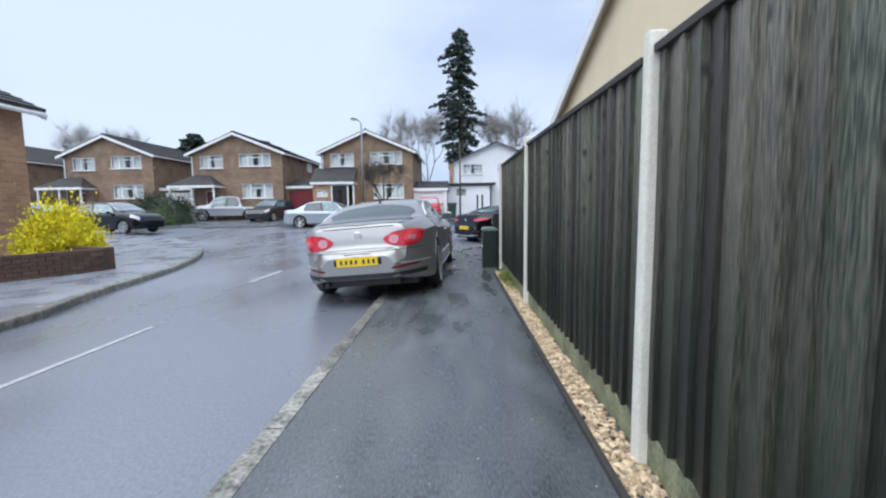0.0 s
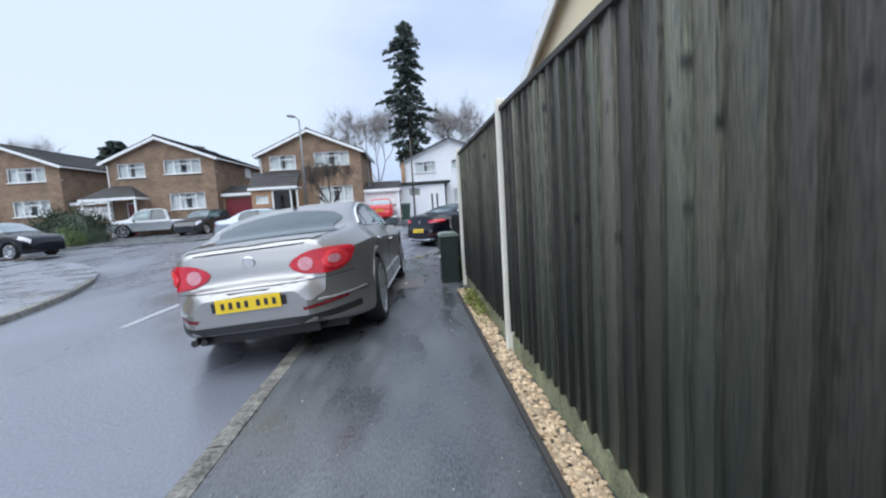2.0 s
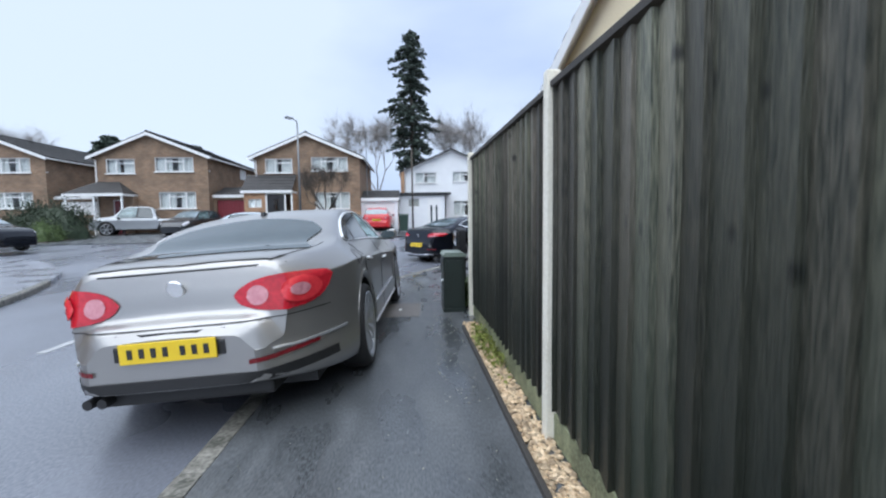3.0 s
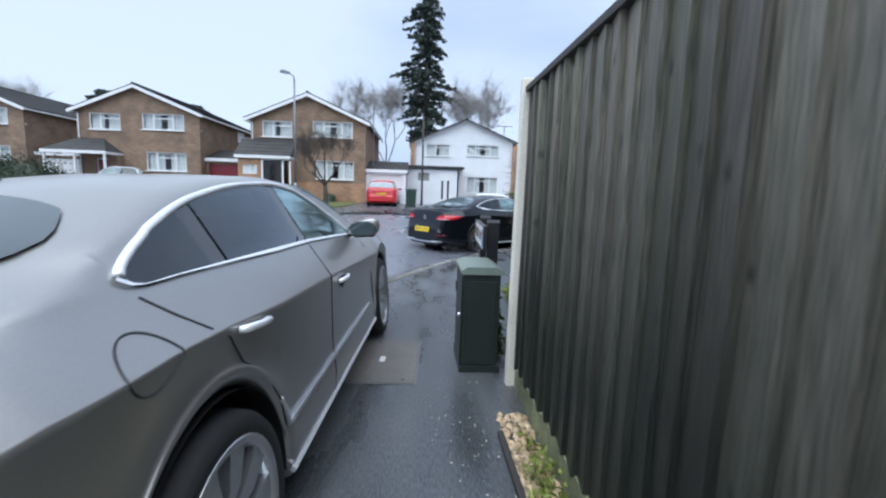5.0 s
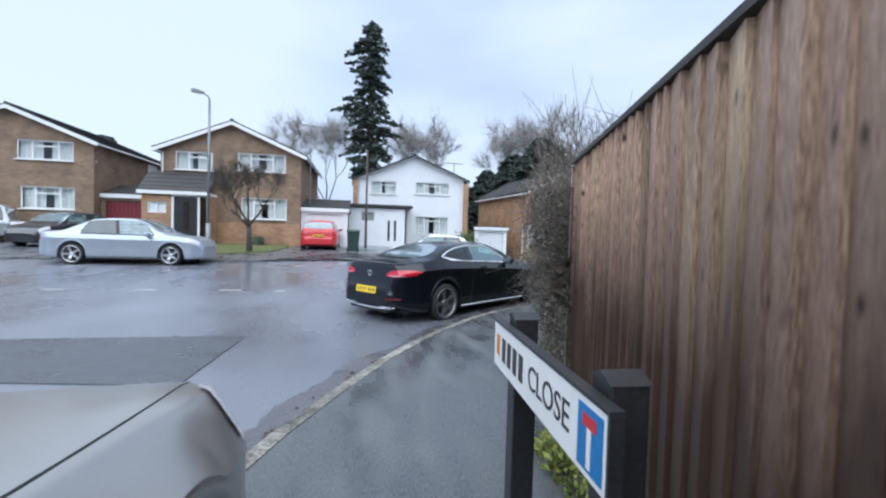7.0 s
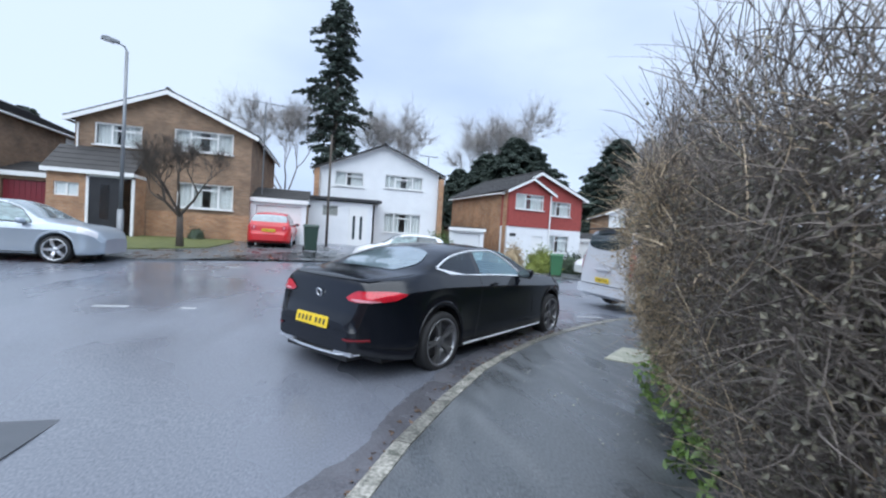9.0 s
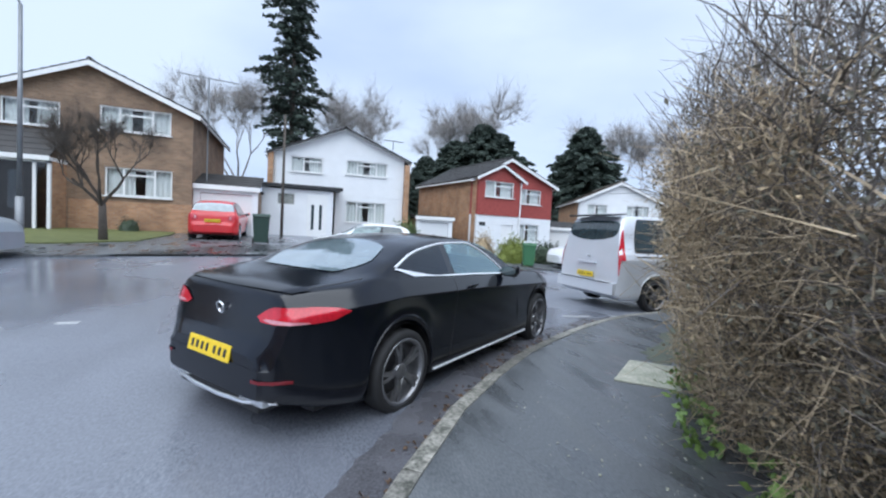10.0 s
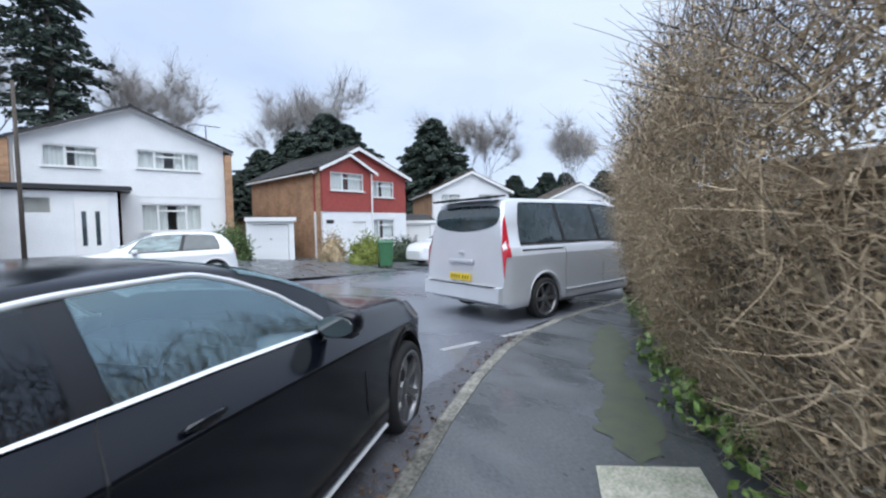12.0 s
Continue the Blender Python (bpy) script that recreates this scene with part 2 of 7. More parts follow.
M_HEDGECORE = material("hedge_gap_shade", (0.24, 0.19, 0.135), 0.95, (0.1, 0.08, 0.058), 9, 50, 1.0)
M_DEADLEAF = material("dry_beech_leaf", (0.5, 0.39, 0.24), 0.8, (0.25, 0.195, 0.125), 8, 50, 0.2, random_tint=0.25, island=True)
M_LEAF = material("ivy_leaf", (0.14, 0.2, 0.06), 0.5, (0.035, 0.06, 0.02), 10, 60, 0.2, random_tint=0.4, island=True)
M_YELLOW = material("golden_leaf", (0.8, 0.7, 0.04), 0.8, (0.58, 0.52, 0.03), 8, 50, 0.2, random_tint=0.25, island=True, spec=0.1)
M_DARKLEAF = material("dark_evergreen_leaf", (0.04, 0.062, 0.03), 0.6, (0.018, 0.03, 0.015), 6, 50, 0.2, random_tint=0.4, island=True)
M_TYRE = material("tyre_rubber", (0.02, 0.02, 0.021), 0.75, None, 6, 80, 0.2)
M_ALLOY = material("silver_alloy", (0.6, 0.61, 0.63), 0.28, (0.5, 0.51, 0.53), 6, 60, 0.0, metal=0.85)
M_DARKALLOY = material("dark_alloy", (0.3, 0.3, 0.31), 0.3, (0.2, 0.2, 0.21), 6, 60, 0.0, metal=0.8)
M_CHROME = material("brushed_chrome", (0.92, 0.93, 0.95), 0.34, (0.85, 0.86, 0.88), 6, 60, 0.0, metal=1.0)
# chrome trim whose sky reflection is painted as a near-white, mostly diffuse base
M_SKYCHROME = material("sky_bright_chrome", (0.9, 0.92, 0.95), 0.3, (0.84, 0.86, 0.9), 6, 60, 0.0, metal=0.35)
M_TRIM = material("black_plastic", (0.018, 0.018, 0.019), 0.5, None, 6, 80, 0.1)
M_CARGLASS = material("tinted_car_glass", (0.034, 0.054, 0.062), 0.03, (0.02, 0.034, 0.04), 1.2, 6, 0.0, spec=1.0)
# opaque pane with the daylight seen through it put into the colour
M_SEENTHROUGH = material("painted_view_car_glass", (0.2, 0.3, 0.31), 0.03, (0.035, 0.06, 0.065), 2.2, 5, 0.0, spec=1.0, stretch=(1, 1, 3))
# glass with a base colour lifted to stand for the sky it reflects
M_SKYSCREEN = material("sky_pale_screen_glass", (0.2, 0.25, 0.275), 0.03, (0.13, 0.17, 0.19), 1.2, 6, 0.0, spec=1.0, coat=1.0)
M_GLOSSTRIM = material("gloss_black_trim", (0.012, 0.012, 0.014), 0.12, None, 6, 80, 0.0, coat=0.5)
M_CLOTH = material("charcoal_seat_cloth", (0.05, 0.052, 0.056), 0.9, (0.03, 0.031, 0.034), 12, 120, 0.2)
M_DISC = material("brake_disc_steel", (0.1, 0.1, 0.105), 0.45, (0.06, 0.06, 0.063), 8, 80, 0.0, metal=0.7)
# bark of distant trees, paled to put the haze into its colour
M_HAZEBARK = material("haze_grey_bark", (0.36, 0.335, 0.32), 0.9, (0.22, 0.205, 0.195), 5, 40, 0.3)
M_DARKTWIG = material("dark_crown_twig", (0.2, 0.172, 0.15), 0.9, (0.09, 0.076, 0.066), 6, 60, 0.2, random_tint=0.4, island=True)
M_LAMPRED = material("red_lamp_lens", (0.55, 0.015, 0.03), 0.12, (0.36, 0.008, 0.02), 8, 40, 0.0, coat=0.6)
M_LAMPPINK = material("rosy_lamp_lens", (0.62, 0.3, 0.33), 0.12, (0.5, 0.2, 0.24), 8, 40, 0.0, coat=0.6)
M_LAMPMID = material("bright_red_lamp_lens", (0.72, 0.05, 0.06), 0.15, (0.6, 0.03, 0.045), 8, 40, 0.0, coat=0.6)
M_LAMPWHITE = material("clear_lamp_lens", (0.7, 0.68, 0.7), 0.12, (0.55, 0.55, 0.57), 8, 40, 0.0, coat=0.6)
M_PLATEY = material("yellow_number_plate", (0.78, 0.56, 0.02), 0.4, (0.72, 0.5, 0.02), 8, 40, 0.0)
M_PLATEW = material("white_number_plate", (0.75, 0.75, 0.73), 0.4, None, 8, 40, 0.0)


def paint(name, c, metal=0.5, rough=0.3):
    return material(name, c, rough, tuple(v * 0.9 for v in c), 2.0, 200, 0.0, metal=metal, coat=0.7)


M_CC = material("grey_beige_car_paint", (0.385, 0.376, 0.366), 0.34, (0.35, 0.342, 0.333), 2.0, 200, 0.0, metal=0.76, coat=0.5)
M_MERC = material("black_car_paint", (0.004, 0.005, 0.009), 0.11, (0.003, 0.004, 0.007), 2, 200, 0.0, spec=0.0, coat=1.0)
for m, gloss in ((M_CC, 0.16), (M_MERC, 0.15)):
    m.node_tree.nodes["Principled BSDF"].inputs["Coat Roughness"].default_value = gloss
    m.node_tree.nodes["Principled BSDF"].inputs["Coat IOR"].default_value = 1.5
M_SILVER = paint("silver_car_paint", (0.38, 0.43, 0.49), 0.4)
M_VAN = paint("silver_van_paint", (0.69, 0.71, 0.75), 0.34)
M_RED = paint("red_car_paint", (0.6, 0.015, 0.02), 0.0)
M_BLUE = paint("dark_blue_car_paint", (0.02, 0.03, 0.06), 0.3)
M_PALE = paint("pale_silver_car_paint", (0.36, 0.38, 0.4), 0.3)
M_WHITECAR = paint("white_car_paint", (0.75, 0.76, 0.78), 0.0)
M_DARKCAR = paint("dark_grey_car_paint", (0.014, 0.016, 0.02), 0.0)


def glass_material():
    m = bpy.data.materials.new("window_glass")
    m.use_nodes = True
    b = m.node_tree.nodes["Principled BSDF"]
    b.inputs["Base Color"].default_value = (0.85, 0.9, 0.92, 1)
    b.inputs["Roughness"].default_value = 0.02
    b.inputs["Transmission Weight"].default_value = 1.0
    b.inputs["IOR"].default_value = 1.45
    return m


M_GLASS = glass_material()


def car_pane(name, tint, film, sheen):
    """A thin sheet of tinted glass under a film of water: clear to look through, mirror-like at a slant."""
    m = bpy.data.materials.new(name)
    m.use_nodes = True
    n, l = m.node_tree.nodes, m.node_tree.links
    n.remove(n["Principled BSDF"])
    mix, clear, gloss, slant = n.new("ShaderNodeMixShader"), n.new("ShaderNodeBsdfTransparent"), n.new("ShaderNodeBsdfGlossy"), n.new("ShaderNodeLayerWeight")
    steep, share = n.new("ShaderNodeMath"), n.new("ShaderNodeMath")
    clear.inputs["Color"].default_value = (*tint, 1)
    gloss.inputs["Roughness"].default_value = 0.03
    gloss.inputs["Color"].default_value = (*sheen, 1)
    slant.inputs["Blend"].default_value = 0.5
    steep.operation, steep.inputs[1].default_value = "POWER", 4.5
    share.operation, share.inputs[1].default_value, share.inputs[2].default_value = "MULTIPLY_ADD", 1.0 - film, film
    l.new(slant.outputs["Facing"], steep.inputs[0])
    l.new(steep.outputs[0], share.inputs[0])
    l.new(share.outputs[0], mix.inputs[0])
    l.new(clear.outputs[0], mix.inputs[1])
    l.new(gloss.outputs[0], mix.inputs[2])
    l.new(mix.outputs[0], n["Material Output"].inputs[0])
    return m


M_PANE = car_pane("clear_car_glass", (0.66, 0.8, 0.8), 0.32, (0.72, 0.92, 0.95))
M_PRIVACY = car_pane("dark_privacy_glass", (0.05, 0.06, 0.065), 0.08, (0.9, 0.95, 1.0))

# ---- mesh helpers ----


def bm_box(bm, x0, x1, y0, y1, z0, z1):
    v = [bm.verts.new((x, y, z)) for z in (z0, z1) for x, y in ((x0, y0), (x1, y0), (x1, y1), (x0, y1))]
    for f in ((3, 2, 1, 0), (4, 5, 6, 7), (0, 1, 5, 4), (1, 2, 6, 5), (2, 3, 7, 6), (3, 0, 4, 7)):
        bm.faces.new([v[i] for i in f])
    return bm


def bevelled(bm, w=0.01, seg=2):
    bmesh.ops.bevel(bm, geom=bm.edges[:], offset=w, segments=seg, affect="EDGES", profile=0.6)
    return bm


def box(x0, x1, y0, y1, z0, z1, bev=0.0):
    bm = bm_box(bmesh.new(), x0, x1, y0, y1, z0, z1)
    return bevelled(bm, bev) if bev else bm


def prism(poly, t0, t1, axis="y"):
    """A polygon in (x, z) drawn out along y, in (y, z) along x, or in (x, y) along z."""
    bm = bmesh.new()
    put = {"y": lambda a, b, t: (a, t, b), "x": lambda a, b, t: (t, a, b), "z": lambda a, b, t: (a, b, t)}[axis]
    lo = [bm.verts.new(put(a, b, t0)) for a, b in poly]
    hi = [bm.verts.new(put(a, b, t1)) for a, b in poly]
    bm.faces.new(lo)
    bm.faces.new(hi[::-1])
    for i in range(len(poly)):
        j = (i + 1) % len(poly)
        bm.faces.new((lo[j], lo[i], hi[i], hi[j]))
    bmesh.ops.recalc_face_normals(bm, faces=bm.faces[:])
    return bm


def bm_tube(bm, pts, r, sides=8, cap=True):
    """A tube along pts; r is one radius or one for each point."""
    rs = r if isinstance(r, (list, tuple)) else [r] * len(pts)
    rings = []
    for i, p in enumerate(pts):
        p = Vector(p)
        d = (Vector(pts[min(i + 1, len(pts) - 1)]) - Vector(pts[max(i - 1, 0)])).normalized()
        q = d.to_track_quat("Z", "Y")
        rings.append([bm.verts.new(p + q @ Vector((rs[i] * math.cos(a), rs[i] * math.sin(a), 0)))
                      for a in (2 * math.pi * k / sides for k in range(sides))])
    for a, b in zip(rings, rings[1:]):
        for k in range(sides):
            bm.faces.new((a[k], a[(k + 1) % sides], b[(k + 1) % sides], b[k]))
    if cap:
        bm.faces.new(rings[0][::-1])
        bm.faces.new(rings[-1])
    return bm


def tube(pts, r, sides=8):
    return bm_tube(bmesh.new(), pts, r, sides)


def lathe(profile, sides=32, axis="y"):
    """A profile of (radius, along) turned about the y axis."""
    bm = bmesh.new()
    rings = [[bm.verts.new((r * math.cos(a), t, r * math.sin(a))) for a in (2 * math.pi * k / sides for k in range(sides))] for r, t in profile]
    for a, b in zip(rings, rings[1:]):
        for k in range(sides):
            bm.faces.new((a[k], a[(k + 1) % sides], b[(k + 1) % sides], b[k]))
    bmesh.ops.recalc_face_normals(bm, faces=bm.faces[:])
    return bm


def mesh_of(name, bm, mat, smooth=False):
    me = bpy.data.meshes.new(name)
    bm.to_mesh(me)
    bm.free()
    me.materials.append(mat)
    if smooth:
        me.shade_smooth()
    return me


def part(name, bm, mat, parent=None, label="", smooth=False):
    ob = new(name, mesh_of(name, bm, mat, smooth))
    ob.parent = parent
    return tagged(ob, label)


def raw(name, verts, faces, mat, parent=None, smooth=False):
    me = bpy.data.meshes.new(name)
    me.from_pydata([tuple(v) for v in verts], [], [tuple(f) for f in faces])
    me.materials.append(mat)
    if smooth:
        me.shade_smooth()
    ob = new(name, me)
    ob.parent = parent
    return ob


def thing(name, m, label, category, group="", kind=""):
    ob = new(name)
    ob.matrix_world = m
    return tagged(ob, label, category, group, kind)


def sheet(name, outline, z, mat, label="", thick=0.0):
    """A flat piece of ground, or a slab whose top is at z."""
    bm = bmesh.new()
    top = [bm.verts.new((x, y, z)) for x, y in outline]
    f = bm.faces.new(top)
    if f.calc_center_median() and f.normal.z < 0:
        f.normal_flip()
    if thick:
        r = bmesh.ops.extrude_face_region(bm, geom=[f])
        for v in r["geom"]:
            if isinstance(v, bmesh.types.BMVert):
                v.co.z -= thick
        bmesh.ops.recalc_face_normals(bm, faces=bm.faces[:])
    return tagged(part(name, bm, mat, None, label), kind="structure")


def smooth_line(pts, n=6):
    """Catmull-Rom through plan points."""
    p = [Vector((*q, 0)) for q in pts]
    p = [2 * p[0] - p[1], *p, 2 * p[-1] - p[-2]]
    out = []
    for i in range(1, len(p) - 2):
        for k in range(n):
            t = k / n
            a, b, c, d = p[i - 1], p[i], p[i + 1], p[i + 2]
            q = 0.5 * (2 * b + (c - a) * t + (2 * a - 5 * b + 4 * c - d) * t * t + (3 * b - a - 3 * c + d) * t ** 3)
            out.append((q.x, q.y))
    out.append((p[-2].x, p[-2].y))
    return out


def smoothstep(a, b, x):
    t = min(1.0, max(0.0, (x - a) / (b - a)))
    return t * t * (3 - 2 * t)

# ---- ground ----


def ground_z(x, y):
    """Road level is -0.1 by the fence; the ground climbs gently across the road and falls off to the far right."""
    w = 1 - smoothstep(1.5, 7.5, x)
    return -0.1 + 0.035 * max(0.0, min(y, 34.0) - 14.0) * w - 0.12 * smoothstep(16, 24, y) * (1 - w)


def make_ground():
    xs = sorted(set([-900, -400, -200, -100, -60, *np.arange(-45, 45.1, 1.5).tolist(), 60, 100, 200, 400, 900]))
    ys = sorted(set([-900, -300, -100, -40, -20, -10, 0, 4, 8, 12, 13, *np.arange(14, 44.1, 1.0).tolist(), 60, 100, 200, 400, 900]))
    verts = [(x, y, ground_z(x, y)) for y in ys for x in xs]
    w = len(xs)
    faces = [(j * w + i, j * w + i + 1, (j + 1) * w + i + 1, (j + 1) * w + i) for j in range(len(ys) - 1) for i in range(w - 1)]
    return tagged(raw("road", verts, faces, M_ROAD, smooth=True), "wet grey asphalt road with worn patches", "road", kind="structure")


make_ground()

KERB_R = [(-1.02, -14), (-1.02, -4), (-1.02, 1.6), (-1.03, 5.2), (-1.0, 8.2), (-0.84, 9.7), (-0.47, 10.9), (-0.06, 11.85), (0.53, 13.02), (1.2, 14.02), (1.92, 14.96),
          (2.66, 15.69), (3.35, 16.28), (4.6, 17.1), (5.68, 17.68), (6.5, 17.97), (7.5, 18.15), (9.2, 18.2), (13, 17.9), (22, 16.5), (40, 13)]
KERB_L = [(-4.6, -14), (-4.6, 0), (-4.9, 4.4), (-5.2, 5.4), (-5.52, 6.6), (-5.95, 8.5), (-6.7, 10.6), (-8.1, 13.2), (-9.55, 15.1), (-12.6, 17.6), (-17, 19.4), (-26, 20.6), (-60, 21.5)]
KERB_F = [(-60, 25), (-28, 24.0), (-17, 23.8), (-10.4, 23.9), (-4.6, 23.9), (-3.2, 24.6), (-2.3, 26.2), (-0.6, 28.2), (2.0, 28.6), (6.2, 27.9), (8.3, 27.6), (10.6, 27.7), (16, 27.0), (40, 22)]


def offset_line(line, d):
    out = []
    for i, p in enumerate(line):
        a, b = line[max(0, i - 1)], line[min(len(line) - 1, i + 1)]
        t = Vector((b[0] - a[0], b[1] - a[1])).normalized()
        out.append((p[0] + t.y * d, p[1] - t.x * d))
    return out


def kerb_stones(name, line, side, lo, hi, label, every=0.9):
    """Kerb stones end to end along a line, each with a rounded upper edge."""
    root = tagged(new(name), label, "kerb", kind="structure")
    pts = [Vector((*p, 0)) for p in line]
    run, stones, last = 0.0, [pts[0]], pts[0]
    for a, b in zip(pts, pts[1:]):
        seg, d = (b - a).length, 0.0
        while run + seg - d >= every:
            d += every - run
            run = 0.0
            stones.append(a.lerp(b, d / seg))
        run += seg - d
    mesh = mesh_of("kerb_stone", prism([(-0.035, -0.15), (0.09, -0.15), (0.09, 0.0), (-0.01, 0.0), (-0.028, -0.008), (-0.035, -0.03)], 0.006, every - 0.006, "y"), M_KERB)
    count = 0
    for a, b in zip(stones, stones[1:]):
        if a.y < lo or a.y > hi or abs(a.x) > 32:
            continue
        d = b - a
        ob = new("kerb_stone", mesh)
        ob.parent = root
        m = Matrix.Translation((a.x, a.y, 0.005 + random.uniform(-0.004, 0.004))) @ Matrix.Rotation(math.atan2(d.y, d.x) - math.pi / 2, 4, "Z")
        ob.matrix_local = m @ Matrix.Diagonal((side, 1, 1, 1))
        count += 1
    return root


line_r = smooth_line(KERB_R)
line_l = smooth_line(KERB_L)
FENCE_X = 0.80
P3 = (0.80, 8.02)
P4 = (2.03, 11.68)
HEDGE_BASE = [(1.96, 11.5), (2.08, 11.8), (2.42, 12.5), (3.25, 13.75), (3.85, 14.4), (4.7, 15.1), (7.2, 16.65), (8.1, 17.2), (9.4, 17.6), (12.5, 17.2), (17, 16.0)]
back_r = [(14, 16.2), (9.4, 17.1), (7.6, 16.2), (5.0, 14.6), (3.6, 13.4), (2.7, 12.3), (2.3, 11.9), (0.95, 8.02), (0.9, -14)]
tagged(sheet("pavement", [p for p in line_r if p[0] < 22] + [(22, 14)] + back_r, 0.0, M_PAVE, "dark damp asphalt pavement beside the road", 0.3), category="pavement")


def sloped(name, outline, up, mat, label, category, step=1.0, skirt=0.35):
    """A raised piece of ground that follows the slope of the land."""
    bm = bmesh.new()
    face = bm.faces.new([bm.verts.new((x, y, 0)) for x, y in outline])
    bmesh.ops.triangulate(bm, faces=[face])
    for _ in range(3):
        long_edges = [e for e in bm.edges if e.calc_length() > 4 * step]
        if long_edges:
            bmesh.ops.subdivide_edges(bm, edges=long_edges, cuts=1)
            bmesh.ops.triangulate(bm, faces=bm.faces[:])
    rim = [e for e in bm.edges if e.is_boundary]
    bmesh.ops.recalc_face_normals(bm, faces=bm.faces[:])
    if bm.faces[:][0].normal.z < 0:
        bmesh.ops.reverse_faces(bm, faces=bm.faces[:])
    for v in bm.verts:
        v.co.z = ground_z(v.co.x, v.co.y) + up
    low = bmesh.ops.extrude_edge_only(bm, edges=rim)
    for v in low["geom"]:
        if isinstance(v, bmesh.types.BMVert):
            v.co.z -= skirt
    return tagged(part(name, bm, mat, None, label), category=category, kind="structure")


sloped("pavement", line_l + [(-60, 0), (-60, -14)], 0.1, M_PAVESHEEN, "asphalt pavement on the opposite corner", "pavement")
line_f = smooth_line(KERB_F)
sloped("pavement", line_f + [(40, 60), (-60, 60)], 0.05, M_PAVE, "dark asphalt pavement and drives in front of the houses", "pavement")
sloped("lawn", [(-8.6, 26.4), (-5.6, 26.3), (-3.9, 27.9), (-3.7, 31.0), (-3.9, 32.5), (-8.6, 32.5)], 0.085, M_GRASS, "rough wet front lawn under a small tree", "lawn", 0.5, 0.2)
sloped("lawn", [(-25.5, 24.9), (-17.6, 24.9), (-17.8, 27.5), (-25.5, 27.5)], 0.085, M_EARTH, "bare earth bed under a clipped bush", "bed", 0.5, 0.2)
tagged(sheet("garden_ground", [(1.0, -14), (0.95, 8.02), (2.3, 11.9), (2.7, 12.3), (3.6, 13.4), (5, 14.6), (7.6, 16.2), (9.4, 17.1), (14, 16.2), (22, 14), (40, 10), (40, -14)], -0.01, M_EARTH,
             "bare earth behind the fence and hedge", 0.2), category="ground")

# ---- timber fences ----


def fence_bay(name, a, b, height, height_b, mat, label, gravel_board, board_w, seed):
    """A run of feather-edge boards on rails between two posts, each board a part."""
    rnd = random.Random(seed)
    d = Vector((b[0] - a[0], b[1] - a[1], 0))
    root = thing(name, Matrix.Translation((a[0], a[1], 0)) @ Matrix.Rotation(math.atan2(d.y, d.x), 4, "Z"), label, "fence", "fence bays", "structure")
    length = d.length
    if gravel_board:
        part("gravel_board", box(0.06, length - 0.06, -0.02, 0.02, 0.0, 0.15, 0.006), M_ALGAE, root, "algae-green foot board")
    for z in (0.35, 1.0, 1.65):
        part("rail", box(0.05, length - 0.05, -0.07, -0.025, z, z + 0.07), M_RAIL, root)
    part("capping", prism([(0.04, height), (length - 0.04, height_b), (length - 0.04, height_b + 0.03), (0.04, height + 0.03)], -0.05, 0.045), M_RAIL, root)
    z0 = 0.15 if gravel_board else 0.04
    meshes = []
    for w in (board_w, board_w * 1.12, board_w * 0.9):
        bm = bmesh.new()
        n = 4
        prof = [(0, -0.004), (0.002, 0.033), (w * 0.12, 0.031), (w * 0.92, 0.008), (w, -0.006)]
        rings = []
        for k in range(n + 1):
            z = z0 + (height - z0) * k / n
            rings.append([bm.verts.new((x + 0.003 * math.sin(k * 2.1 + w * 90), y + 0.002 * math.sin(k * 1.7), z)) for x, y in prof])
        for r0, r1 in zip(rings, rings[1:]):
            for i in range(5):
                j = (i + 1) % 5
                bm.faces.new((r0[i], r0[j], r1[j], r1[i]))
        bm.faces.new(rings[0][::-1])
        bm.faces.new(rings[-1])
        bmesh.ops.recalc_face_normals(bm, faces=bm.faces[:])
        meshes.append((w, mesh_of("board", bm, mat)))
    x = 0.04
    while x < length - 0.05:
        w, me = rnd.choice(meshes)
        ob = new("board", me)
        ob.parent = root
        ob.matrix_local = pose(x, rnd.uniform(-0.003, 0.003), rnd.uniform(-0.012, 0.004), rnd.uniform(-0.15, 0.15), rnd.uniform(-0.25, 0.25), rnd.uniform(-1.5, 1.5))
        ob.scale.z = (height + (height_b - height) * x / length) / height
        x += w * 0.86
    return root


def concrete_post(x, y, h, turn=0):
    bm = prism([(-0.036, -0.085), (0.05, -0.085), (0.05, -0.01), (-0.036, -0.01)], -0.1, h, "z")
    for v in bm.verts:
        if v.co.z > 0:
            v.co.x *= 0.86
            v.co.y = -0.0475 + (v.co.y + 0.0475) * 0.88
    bevelled(bm, 0.012, 2)
    ob = part("concrete_post", bm, M_POST)
    ob.matrix_world = pose(x, y, 0, 0, 0, turn)
    return tagged(ob, "slim weathered concrete fence post between timber bays", "fence post", "fence posts")


posts = [(0.79, -7.4, 1.65), (0.79, -4.25, 1.7), (0.79, -1.15, 1.76), (0.79, 1.99, 1.84), (0.79, 5.1, 1.93), (P3[0], P3[1], 1.98)]
for a, b in zip(posts, posts[1:]):
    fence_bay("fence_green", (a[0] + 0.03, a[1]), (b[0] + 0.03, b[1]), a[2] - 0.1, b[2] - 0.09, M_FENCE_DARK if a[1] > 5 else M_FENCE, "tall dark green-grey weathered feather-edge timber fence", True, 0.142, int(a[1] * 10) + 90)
for x, y, h in posts:
    concrete_post(x, y + (0.05 if y > 7 else 0.0), h)
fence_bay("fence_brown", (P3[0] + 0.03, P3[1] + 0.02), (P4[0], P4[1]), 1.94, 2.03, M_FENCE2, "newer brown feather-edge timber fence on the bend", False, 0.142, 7)
